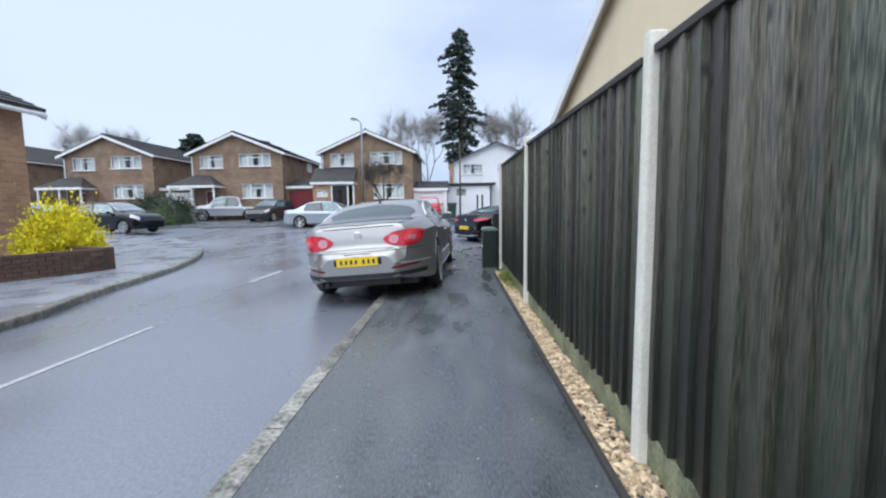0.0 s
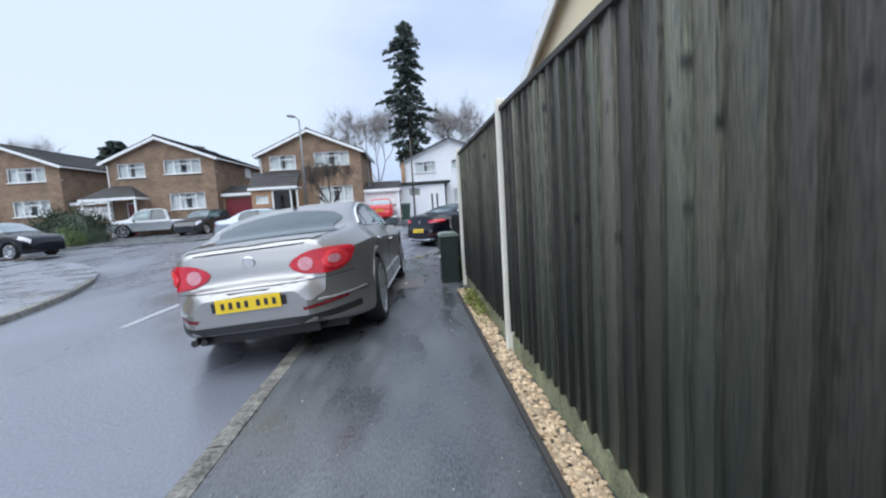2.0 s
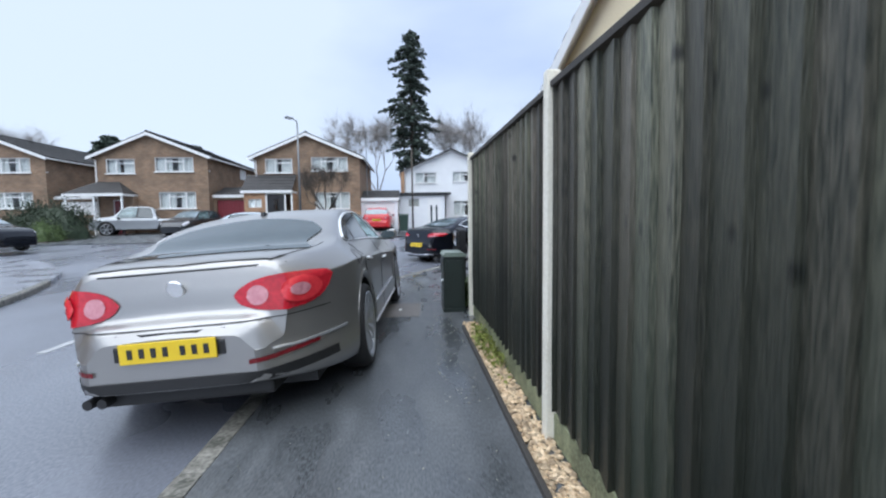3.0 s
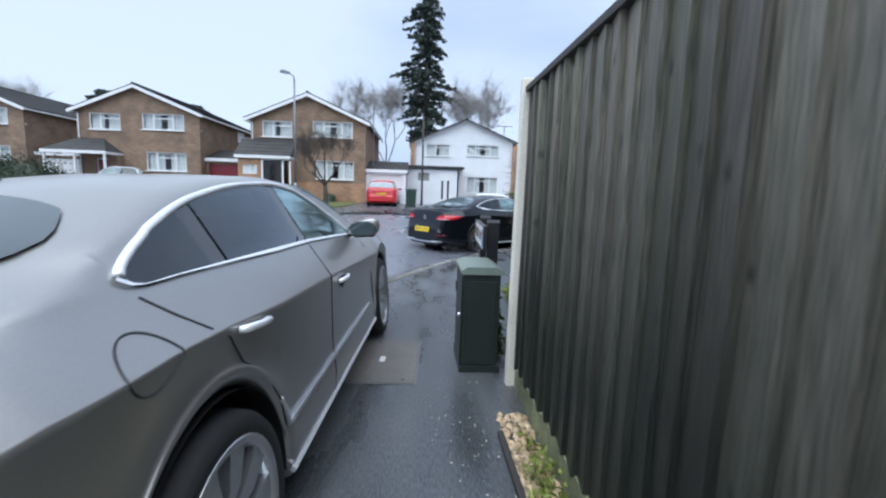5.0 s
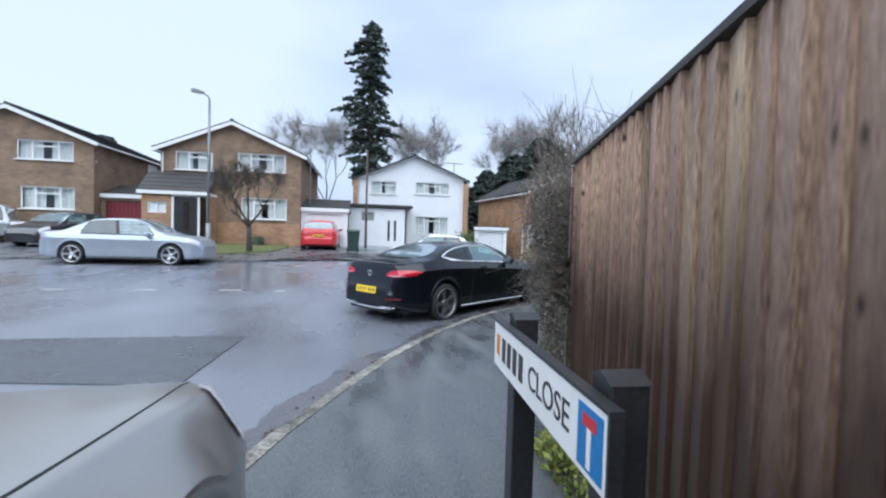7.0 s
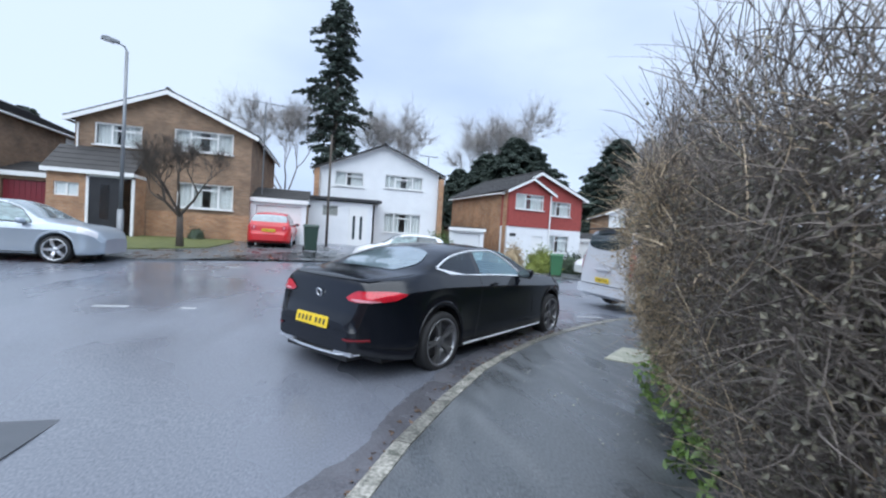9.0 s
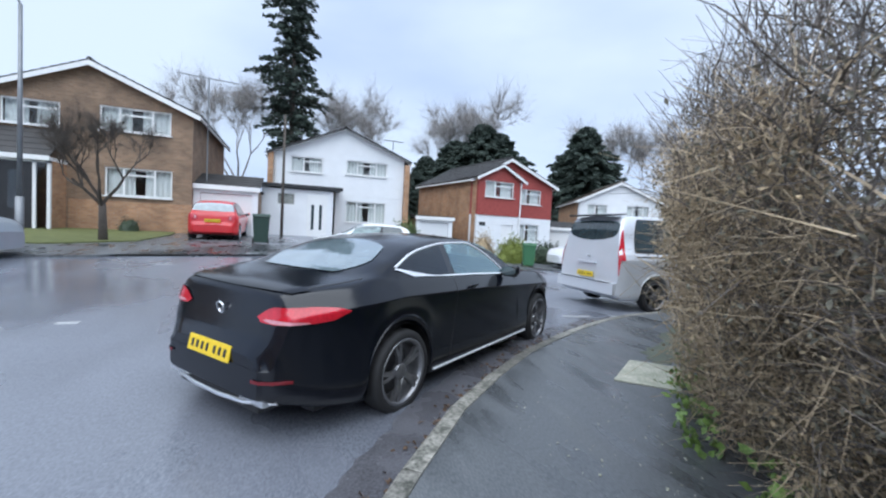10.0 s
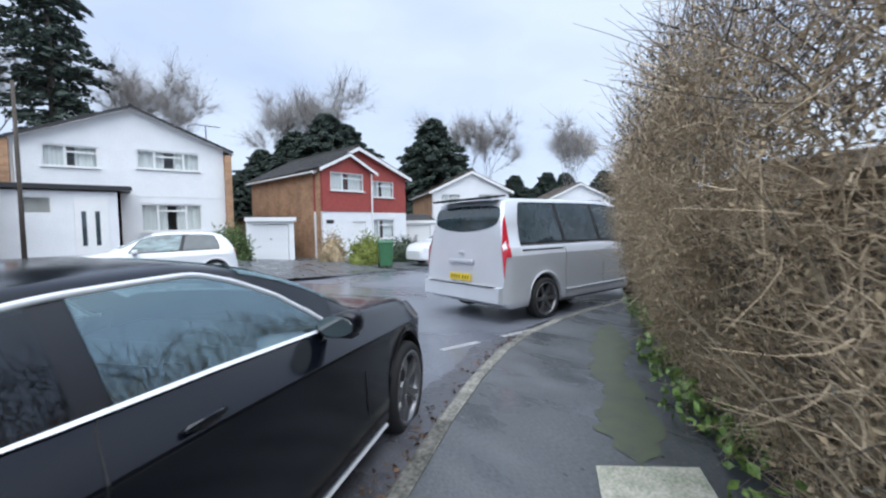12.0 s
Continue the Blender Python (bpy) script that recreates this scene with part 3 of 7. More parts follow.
concrete_post(P4[0] + 0.02, P4[1] + 0.05, 2.08, -19)

# edging strip and gravel at the fence foot
tagged(part("timber_edging", box(0.60, 0.63, -8, 7.4, -0.05, 0.03, 0.006), M_RAIL), "dark timber edging along the gravel strip", "edging", kind="structure")


def scatter_stones(name, n, x0, x1, y0, y1, r0, r1, mat, seed, z=0.0):
    rng = np.random.default_rng(seed)
    base = np.array([(1, 0, 0), (-1, 0, 0), (0, 1, 0), (0, -1, 0), (0, 0, 1), (0, 0, -1), (.6, .6, .5), (-.6, .6, .5), (-.6, -.6, .5), (.6, -.6, .5)], float)
    tri = [(0, 6, 9), (0, 2, 6), (2, 7, 6), (2, 1, 7), (1, 8, 7), (1, 3, 8), (3, 9, 8), (3, 0, 9), (6, 7, 4), (7, 8, 4), (8, 9, 4), (9, 6, 4), (0, 5, 2), (2, 5, 1), (1, 5, 3), (3, 5, 0)]
    verts, faces = [], []
    for i in range(n):
        r = rng.uniform(r0, r1)
        a = rng.uniform(0, 6.28)
        s = np.array([r * rng.uniform(.8, 1.4), r * rng.uniform(.7, 1.1), r * rng.uniform(.45, .8)])
        p = base * s * rng.uniform(.85, 1.15, (10, 1))
        c, q = math.cos(a), math.sin(a)
        p = np.stack([p[:, 0] * c - p[:, 1] * q, p[:, 0] * q + p[:, 1] * c, p[:, 2]], 1)
        p += (rng.uniform(x0, x1), rng.uniform(y0, y1), z + r * rng.uniform(0.1, .6))
        k = len(verts)
        verts.extend(p.tolist())
        faces.extend([(a0 + k, b0 + k, c0 + k) for a0, b0, c0 in tri])
    return raw(name, verts, faces, mat)


tagged(scatter_stones("gravel", 7000, 0.632, 0.79, -3.0, 7.6, 0.009, 0.022, M_STONE, 3), "golden pea gravel along the fence foot", "gravel", kind="stuff")

kerb_stones("kerb", line_r, 1, -1.5, 25, "pale worn concrete kerb with moss in the joints")
kerb_stones("kerb", [p for p in line_l if p[1] < 13.2], -1, -2, 25, "worn concrete kerb on the opposite corner")


def road_line(cx, cy, length, width, turn):
    ob = part("road_marking", box(-length / 2, length / 2, -width / 2, width / 2, -0.01, 0.0), M_LINE)
    e = 0.4
    sx = (ground_z(cx + e, cy) - ground_z(cx - e, cy)) / (2 * e)
    sy = (ground_z(cx, cy + e) - ground_z(cx, cy - e)) / (2 * e)
    ob.matrix_world = Matrix.Translation((cx, cy, ground_z(cx, cy) + 0.006)) @ Euler((math.atan(sy), -math.atan(sx), 0)).to_matrix().to_4x4() @ Matrix.Rotation(radians(turn), 4, "Z")
    return tagged(ob, "worn white road dash on wet asphalt", "road marking", "road dashes", "structure")


road_line(-3.32, 3.55, 1.9, 0.06, 91)
road_line(-3.66, 8.0, 1.3, 0.09, 90)
for x, y, w in ((-4.38, 18.09, 0.4), (-2.7, 18.07, 0.45), (-1.66, 18.0, 0.22), (-1.98, 23.1, 0.35), (-6.1, 18.1, 0.4)):
    road_line(x, y, w, 0.09, 0)
for x, y, turn in ((5.5, 18.22, 2), (6.55, 18.25, 0), (3.9, 17.9, 12)):
    road_line(x, y, 0.6, 0.09, turn)
sheet("road_patch", [(-4.3, 14.0), (-4.35, 15.9), (-1.35, 15.35), (-1.5, 12.4), (-4.25, 12.8)], -0.088, M_PATCH, "darker rectangular asphalt repair in the road", 0.03)["category"] = "road patch"

# ---- houses ----


def window_unit(parent, x0, x1, z0, z1, mullions=(), transom=0.0, depth=0.1, curtain=True, sill=True):
    """A white framed window set into a wall whose face is at y = 0."""
    f = 0.06
    y0, y1 = depth - 0.06, depth
    bm = bmesh.new()
    loops = [[bm.verts.new((x, y, z)) for x, z in ((x0 + d, z0 + d), (x1 - d, z0 + d), (x1 - d, z1 - d), (x0 + d, z1 - d))] for d, y in ((0, y0), (f, y0), (f, y1), (0, y1))]
    for p, q in zip(loops, loops[1:] + loops[:1]):
        for k in range(4):
            bm.faces.new((p[k], p[(k + 1) % 4], q[(k + 1) % 4], q[k]))
    bmesh.ops.recalc_face_normals(bm, faces=bm.faces[:])
    win = part("window", bm, M_WHITE, parent)
    marks = [x0 + (x1 - x0) * m for m in mullions]
    for m in marks:
        part("mullion", box(m - 0.035, m + 0.035, y0 - 0.004, y1, z0 + f, z1 - f), M_WHITE, win)
    if transom:
        a = marks[0] if marks else x0
        b = marks[-1] if len(marks) > 1 else x1
        zt = z1 - (z1 - z0) * transom
        part("transom", box(a + 0.035, b - 0.035, y0 - 0.002, y1, zt - 0.03, zt + 0.03), M_WHITE, win)
    xs = [x0 + f, *marks, x1 - f]
    for a, b in zip(xs, xs[1:]):
        part("pane", box(a, b, y1 - 0.035, y1 - 0.027, z0 + f, z1 - f), M_GLASS, win).visible_shadow = False
    if sill:
        part("sill", box(x0 - 0.05, x1 + 0.05, y0 - 0.14, y1 - 0.02, z0 - 0.05, z0), M_WHITE, win)
    if curtain:
        for a, b in ((x0 + f, x0 + f + (x1 - x0) * 0.4), (x1 - f - (x1 - x0) * 0.4, x1 - f)):
            bm = bmesh.new()
            n = 10
            lo = [bm.verts.new((a + (b - a) * k / n, y1 + 0.1 + 0.03 * (k % 2), z0)) for k in range(n + 1)]
            hi = [bm.verts.new((v.co.x, v.co.y, z1)) for v in lo]
            for k in range(n):
                bm.faces.new((lo[k], lo[k + 1], hi[k + 1], hi[k]))
            part("curtain", bm, M_CURTAIN, win)
    return win


def holed_wall(w, z0, z1, holes, thick=0.22):
    """A wall of that width with square openings through it."""
    xs = sorted({0.0, w, *(v for h in holes for v in h[:2])})
    zs = sorted({z0, z1, *(v for h in holes for v in h[2:4])})
    bm = bmesh.new()
    for a, b in zip(xs, xs[1:]):
        for c, d in zip(zs, zs[1:]):
            if not any(h[0] <= (a + b) / 2 <= h[1] and h[2] <= (c + d) / 2 <= h[3] for h in holes):
                bm_box(bm, a, b, 0, thick, c, d)
    bmesh.ops.remove_doubles(bm, verts=bm.verts[:], dist=0.0005)
    return bm


def tiled_slope(name, parent, a, b, y0, y1, mat=None, thick=0.1):
    """One roof slope from (x, z) a up to b, in courses of tiles that step over one another."""
    mat = mat or M_ROOF
    d = Vector((b[0] - a[0], b[1] - a[1]))
    n = max(4, int(d.length / 0.3))
    nrm = Vector((-d.y, d.x)).normalized()
    if nrm.y < 0:
        nrm = -nrm
    bm = bmesh.new()
    for k in range(n):
        p, q = Vector(a) + d * (k / n), Vector(a) + d * ((k + 1.08) / n if k < n - 1 else 1.0)
        lift = 0.028
        poly = [p + nrm * 0.0, q + nrm * 0.0, q + nrm * thick * 0.5, p + nrm * (thick * 0.5 + lift)]
        lo = [bm.verts.new((v.x, y0, v.y)) for v in poly]
        hi = [bm.verts.new((v.x, y1, v.y)) for v in poly]
        bm.faces.new(lo)
        bm.faces.new(hi[::-1])
        for i in range(4):
            j = (i + 1) % 4
            bm.faces.new((lo[j], lo[i], hi[i], hi[j]))
    bmesh.ops.recalc_face_normals(bm, faces=bm.faces[:])
    return tagged(part(name, bm, mat, parent), kind="stuff")


def house(name, m, label, w, d, eave, ridge, windows, brick, front=None, front_split=None, doors=(), roof=None, eave_r=None, over=0.3, group="", verge=None):
    """A two-storey house whose gable faces local -y. ridge: (x, z). windows: (x0, x1, z0, z1, mullions, transom)."""
    root = thing(name, m, label, "house", group)
    er = eave if eave_r is None else eave_r
    holes = [tuple(v[:4]) for v in windows] + [tuple(v[:4]) for v in doors]
    top = min(eave, er)
    if front_split is None:
        part("front_wall", holed_wall(w, -0.5, top, holes), front or brick, root)
    else:
        part("front_wall", holed_wall(w, -0.5, front_split, [h for h in holes if h[2] < front_split]), M_BOARD, root)
        part("front_wall", holed_wall(w, front_split, top, [h for h in holes if h[2] >= front_split]), front, root)
    part("gable", prism([(0, top), (w, top), (w, er), ridge, (0, eave)] if er != eave else [(0, eave), (w, eave), ridge], 0.0, 0.22), front or brick, root)
    part("side_wall", box(0.0, 0.22, 0.22, d, -0.5, eave), brick, root)
    part("side_wall", box(w - 0.22, w, 0.22, d, -0.5, er), brick, root)
    part("back_wall", holed_wall(w, -0.5, top, [], 0.22), brick, root).matrix_local = Matrix.Translation((0, d, 0))
    part("floor_slab", box(0.22, w - 0.22, 0.22, d, 2.45, 2.6), M_ROOM, root)
    part("back_gable", prism([(0, top), (w, top), (w, er), ridge, (0, eave)] if er != eave else [(0, eave), (w, eave), ridge], d, d + 0.22), brick, root)
    part("attic_floor", box(0.22, w - 0.22, 0.22, d, top - 0.03, top + 0.05), M_ROOM, root)
    part("inner_wall", box(0.22, w - 0.22, 3.2, 3.3, 0, eave - 0.1), M_ROOM, root)
    sl, sr = (ridge[1] - eave) / ridge[0], (ridge[1] - er) / (w - ridge[0])
    tiled_slope("roof_slope", root, (-over, eave - sl * over + 0.03), (ridge[0], ridge[1] + 0.03), -over, d + over, roof)
    tiled_slope("roof_slope", root, (w + over, er - sr * over + 0.03), (ridge[0], ridge[1] + 0.03), -over, d + over, roof)
    part("ridge_tile", tube([(ridge[0], -over, ridge[1] + 0.08), (ridge[0], d + over, ridge[1] + 0.08)], 0.09, 8), roof or M_ROOF, root)
    for a, b in (((-over, eave - sl * over), ridge), ((w + over, er - sr * over), ridge)):
        part("bargeboard", prism([(a[0], a[1] - (0.03 if verge else 0.16)), (b[0], b[1] - (0.03 if verge else 0.16)), (b[0], b[1] + 0.03), (a[0], a[1] + 0.03)], -over - 0.03, -over), verge or M_WHITE, root)
        part("soffit", prism([(a[0], a[1] - 0.02), (b[0], b[1] - 0.02), (b[0], b[1] + 0.02), (a[0], a[1] + 0.02)], -over, 0.0), M_WHITE, root)
    for x, z in ((-over, eave - sl * over - 0.05), (w + over, er - sr * over - 0.05)):
        part("gutter", tube([(x, -over, z), (x, d + over, z)], 0.055, 8), M_WHITE, root)
    part("downpipe", tube([(0.12, -0.06, eave - 0.25), (0.12, -0.06, -0.3)], 0.04, 8), M_WHITE, root)
    for x0, x1, z0, z1, mull, tr in windows:
        window_unit(root, x0, x1, z0, z1, mull, tr)
    for x0, x1, z0, z1, mat in doors:
        door = part("front_door", box(x0 + 0.06, x1 - 0.06, 0.08, 0.13, z0, z1 - 0.06), mat, root)
        part("door_frame", prism([(x0, z0), (x0 + 0.06, z0), (x0 + 0.06, z1 - 0.06), (x1 - 0.06, z1 - 0.06), (x1 - 0.06, z0), (x1, z0), (x1, z1), (x0, z1)], 0.03, 0.15), M_WHITE, root)
        part("door_handle", box(x1 - 0.2, x1 - 0.14, 0.05, 0.08, (z0 + z1) / 2 - 0.1, (z0 + z1) / 2 + 0.1, 0.01), M_CHROME, door)
    return root


def lean_roof(parent, x0, x1, y_out, z_low, z_high, hip=0.0, name="porch_roof"):
    """A tiled roof leaning on the wall at y = 0, falling towards the street; hip: how far its ends slope in."""
    n = 5
    bm = bmesh.new()
    for k in range(n):
        t0, t1 = k / n, min(1.0, (k + 1.06) / n)
        y0, y1 = -y_out * (1 - t0), -y_out * (1 - t1)
        za, zb = z_low + (z_high - z_low) * t0, z_low + (z_high - z_low) * t1
        v = [bm.verts.new(p) for p in ((x0 + hip * t0, y0, za + 0.06), (x1 - hip * t0, y0, za + 0.06), (x1 - hip * t1, y1, zb + 0.03), (x0 + hip * t1, y1, zb + 0.03),
                                       (x0 + hip * t0, y0, za), (x1 - hip * t0, y0, za), (x1 - hip * t1, y1, zb - 0.02), (x0 + hip * t1, y1, zb - 0.02))]
        for f in ((0, 1, 2, 3), (7, 6, 5, 4), (0, 4, 5, 1), (1, 5, 6, 2), (3, 2, 6, 7), (0, 3, 7, 4)):
            bm.faces.new([v[i] for i in f])
    if hip:
        for x, e in ((x0, x0 + hip), (x1, x1 - hip)):
            v = [bm.verts.new(p) for p in ((x, -y_out, z_low + 0.02), (e, -0.02, z_high), (x, -0.02, z_low + 0.02))]
            bm.faces.new(v)
    bmesh.ops.recalc_face_normals(bm, faces=bm.faces[:])
    roof = part(name, bm, M_ROOF, parent)
    part("fascia", box(x0, x1, -y_out - 0.025, -y_out, z_low - 0.14, z_low + 0.03), M_WHITE, roof)
    for x in (x0, x1):
        part("fascia", box(x - 0.02, x, -y_out, 0.0, z_low - 0.14, z_low + 0.0), M_WHITE, roof)
    part("porch_ceiling", box(x0, x1 - 0.02, -y_out, 0.0, z_low - 0.05, z_low - 0.03), M_WHITE, roof)
    return roof


def garage(m, label, w, d, h, door_mat, wall_mat, ridge_up=0.65):
    root = thing("garage", m, label, "garage", "garages")
    part("front_wall", holed_wall(w, -0.5, h, [(0.25, w - 0.25, -0.5, h - 0.2)]), wall_mat, root)
    for x0, x1, y0, y1 in ((0, 0.2, 0.22, d), (w - 0.2, w, 0.22, d), (0.2, w - 0.2, d - 0.2, d)):
        part("side_wall", box(x0, x1, y0, y1, -0.5, h), M_BRICK, root)
    door = part("garage_door", box(0.26, w - 0.26, 0.12, 0.14, -0.3, h - 0.22), door_mat, root)
    n = 12
    slat = mesh_of("slat", box(0, (w - 0.54) / n - 0.012, 0.09, 0.12, -0.3, h - 0.22), door_mat)
    for k in range(n):
        ob = new("slat", slat)
        ob.parent = door
        ob.location.x = 0.27 + (w - 0.54) * k / n
    part("handle", box(w / 2 - 0.06, w / 2 + 0.06, 0.06, 0.09, 0.95, 0.99), M_BLACKPAINT, door)
    part("fascia", box(-0.1, w + 0.1, -0.14, -0.1, h - 0.06, h + 0.14), M_WHITE, root)
    n = 5
    bm = bmesh.new()
    for k in range(n):
        y0, y1 = -0.12 + 2.0 * k / n, -0.12 + 2.0 * (k + 1.06) / n
        z0, z1 = h + 0.1 + ridge_up * k / n, h + 0.1 + ridge_up * (k + 1.06) / n
        v = [bm.verts.new((x, y, z)) for x in (-0.12, w + 0.12) for y, z in ((y0, z0), (y0, z0 + 0.06), (y1, z1 + 0.03), (y1, z1 - 0.03))]
        for f in ((0, 1, 2, 3), (7, 6, 5, 4), (0, 4, 5, 1), (1, 5, 6, 2), (2, 6, 7, 3), (3, 7, 4, 0)):
            bm.faces.new([v[i] for i in f])
    bmesh.ops.recalc_face_normals(bm, faces=bm.faces[:])
    part("roof", bm, M_ROOF, root)
    part("roof_back", box(-0.1, w + 0.1, 1.8, d + 0.1, h - 0.02, h + 0.1), M_ROOF, root)
    return root


TRI = (0.27, 0.73)
UP = [(0.7, 2.5, 3.9, 4.86, (0.36,), 0.3), (3.75, 6.2, 4.0, 4.95, TRI, 0.3)]

# three brown-brick gabled houses across the road
h_c = house("house", Matrix.Translation((-10.35, 32.6, 0.58)), "brown brick gabled house with white windows and lean-to porch", 7.0, 8.2, 5.0, (3.5, 6.5),
            UP + [(3.95, 6.28, 1.42, 2.56, TRI, 0.25)], M_BRICK, group="brick houses")
lean_roof(h_c, -0.5, 2.75, 1.3, 2.62, 3.75)
part("porch_wall", holed_wall(1.35, -0.4, 2.5, [(0.25, 1.1, 1.55, 2.1)], 0.12), M_BRICK2, h_c).matrix_local = Matrix.Translation((-0.35, -1.15, 0))
window_unit(part("porch_panel", box(-0.1, 0.75, -1.05, -1.03, 1.5, 2.15), M_WHITE, h_c), -0.1, 0.75, 1.55, 2.1, (0.5,), 0, -1.04, False, False)
bm = bmesh.new()
for x in (1.0, 2.2, 2.62):
    bm_box(bm, x, x + 0.1, -1.16, -1.06, -0.3, 2.5)
bm_box(bm, 1.0, 2.72, -1.16, -1.06, 2.4, 2.52)
part("porch_frame", bm, M_WHITE, h_c)
part("front_door", box(1.1, 2.2, -1.12, -1.07, -0.1, 2.4), M_BLACKPAINT, h_c)
part("door_glass", box(1.5, 1.8, -1.13, -1.125, 0.7, 2.1), M_GLASS, h_c)
part("side_light", box(2.3, 2.62, -1.12, -1.1, 0.1, 2.4), M_GLASS, h_c)
part("porch_side", box(-0.35, -0.23, -1.03, 0, -0.4, 2.5), M_BRICK2, h_c)
part("porch_side", box(2.6, 2.72, -1.05, 0, -0.4, 2.5), M_BRICK2, h_c)
part("stone_plinth", box(2.8, 7.02, -0.02, -0.003, -0.4, 1.2), M_BRICK2, h_c)


def porch_house(x, label, low):
    h = house("house", Matrix.Translation((x, 32.4, 0.58)), label, 7.1, 8.6, 5.05, (3.5, 6.5), UP + [low], M_BRICK, doors=[(1.0, 1.95, -0.1, 2.2, M_REDDOOR)], group="brick houses")
    lean_roof(h, -1.0, 2.6, 1.5, 2.5, 3.35, 1.1)
    for px in (-0.9, 0.75, 2.4):
        part("porch_post", box(px, px + 0.1, -1.45, -1.35, -0.4, 2.45), M_WHITE, h)
    part("porch_screen", box(-0.8, 0.7, -1.42, -1.38, -0.4, 1.2), M_BRICK, h)
    part("porch_screen", box(2.0, 2.6, -0.5, -0.003, -0.4, 2.4), M_BRICK, h)
    window_unit(part("side_panel", box(7.101, 7.104, 5.4, 6.6, 4.0, 4.8), M_WHITE, h), 7.2, 7.25, 4.0, 4.05, (), 0, 0.0, False, False)
    return h


porch_house(-20.4, "brown brick gabled house with hipped porch and red door", (3.9, 6.25, 1.58, 2.68, TRI, 0.3))
porch_house(-30.5, "brown brick gabled house beyond a clipped bush", (3.8, 6.2, 1.7, 2.75, TRI, 0.3))
house("house", Matrix.Translation((-41.5, 32.0, 0.5)), "brown brick house with dark roof at the bend", 7.0, 8, 5.0, (3.5, 6.5), UP, M_BRICK, group="brick houses")
garage(Matrix.Translation((-13.35, 33.0, 0.58)), "brick garage with dark red door between houses", 2.9, 5, 2.35, M_REDDOOR, M_BRICK)
garage(Matrix.Translation((-23.4, 33.0, 0.58)), "brick garage with white door between houses", 2.9, 5, 2.35, M_WHITE, M_BRICK)
garage(Matrix.Translation((-3.35, 32.9, 0.5)), "single garage with white door and dark tiled roof", 2.55, 5, 2.1, M_WHITE, M_BOARD)

# white weatherboarded house
h_w = house("house", Matrix.Translation((-0.35, 36.6, 0.45)), "white weatherboarded gabled house with brick side piers", 7.15, 8.5, 4.55, (3.68, 6.15),
            [(0.85, 2.55, 3.6, 4.45, (0.4,), 0.3), (3.8, 6.15, 3.7, 4.5, TRI, 0.3), (3.85, 6.15, 1.0, 2.2, TRI, 0.25)], M_BRICK, front=M_BOARD, over=0.35, eave_r=4.75, verge=M_BLACKPAINT)
for x in (-0.28, 7.15):
    part("brick_pier", box(x, x + 0.28, -0.3, 8.5, -0.5, 4.5), M_BRICK2, h_w)
for k in range(13):
    z = 2.5 + 0.155 * k
    for a, b in ((0.0, 0.85), (2.55, 3.8), (6.15, 7.15)) if z > 3.45 else ((0.0, 7.15),):
        part("weatherboard", prism([(-0.016, z), (-0.003, z), (-0.003, z + 0.154), (-0.011, z + 0.154)], a, b, "x"), M_BOARD, h_w)
part("porch_canopy", box(-0.7, 3.5, -1.5, 0, 2.62, 2.78, 0.01), M_BLACKPAINT, h_w)
part("porch_canopy_edge", box(-0.72, 3.52, -1.53, -1.5, 2.6, 2.74), M_BLACKPAINT, h_w)
part("porch_wall", holed_wall(3.6, -0.5, 2.55, [(0.7, 1.6, 1.7, 2.35)], 0.12), M_BOARD, h_w).matrix_local = Matrix.Translation((-0.45, -1.3, 0))
window_unit(part("fanlight_board", box(0.3, 1.1, -1.1, -1.09, 1.72, 2.33), M_ROOM, h_w), 0.25, 1.15, 1.7, 2.35, (), 0, -1.2, False, False)
d_w = part("front_door", box(1.75, 2.75, -1.36, -1.303, -0.4, 2.3, 0.008), M_WHITE, h_w)
for x in (1.95, 2.35):
    part("door_glass", box(x, x + 0.14, -1.365, -1.36, 0.5, 1.8), M_CARGLASS, d_w)
part("porch_side", box(3.05, 3.15, -1.3, 0, -0.5, 2.55), M_BRICK2, h_w)
garage(Matrix.Translation((7.55, 36.0, 0.0)) @ Matrix.Rotation(radians(-4), 4, "Z"), "flat-roofed white garage beside white house", 2.2, 5, 1.9, M_BOARD, M_BOARD, 0.1)

# red tile-hung house
m_r = Matrix.Translation((11.25, 36.6, -0.24)) @ Matrix.Rotation(radians(9), 4, "Z")
h_r = house("house", m_r, "red tile-hung house with brick side and white ground floor", 6.6, 7.6, 4.9, (2.75, 6.35),
            [(3.65, 5.6, 3.55, 4.55, (0.35,), 0.3), (3.7, 5.6, 1.0, 2.2, (0.35,), 0.3)], M_BRICK2, front=M_REDTILE, front_split=2.6)
bay = part("bay_wall", holed_wall(3.3, 2.6, 4.95, [(0.5, 2.7, 3.75, 4.75)]), M_REDTILE, h_r)
bay.matrix_local = Matrix.Translation((0, -0.7, 0))
part("bay_gable", prism([(0, 4.95), (3.3, 4.95), (1.65, 5.75)], -0.7, -0.48), M_REDTILE, h_r)
part("bay_lower", holed_wall(3.3, -0.5, 2.6, [(1.9, 2.8, -0.5, 2.05)]), M_BOARD, h_r).matrix_local = Matrix.Translation((0, -0.65, 0))
part("bay_door", box(1.9, 2.8, -0.58, -0.52, -0.4, 2.05), M_WHITE, h_r)
for x in (0.0, 3.08):
    part("bay_side", box(x, x + 0.22, -0.48, 0, -0.5, 4.95), M_BRICK2, h_r)
tiled_slope("bay_roof", h_r, (-0.28, 4.84), (1.65, 5.8), -0.95, 1.5)
tiled_slope("bay_roof", h_r, (3.58, 4.84), (1.65, 5.8), -0.95, 1.5)
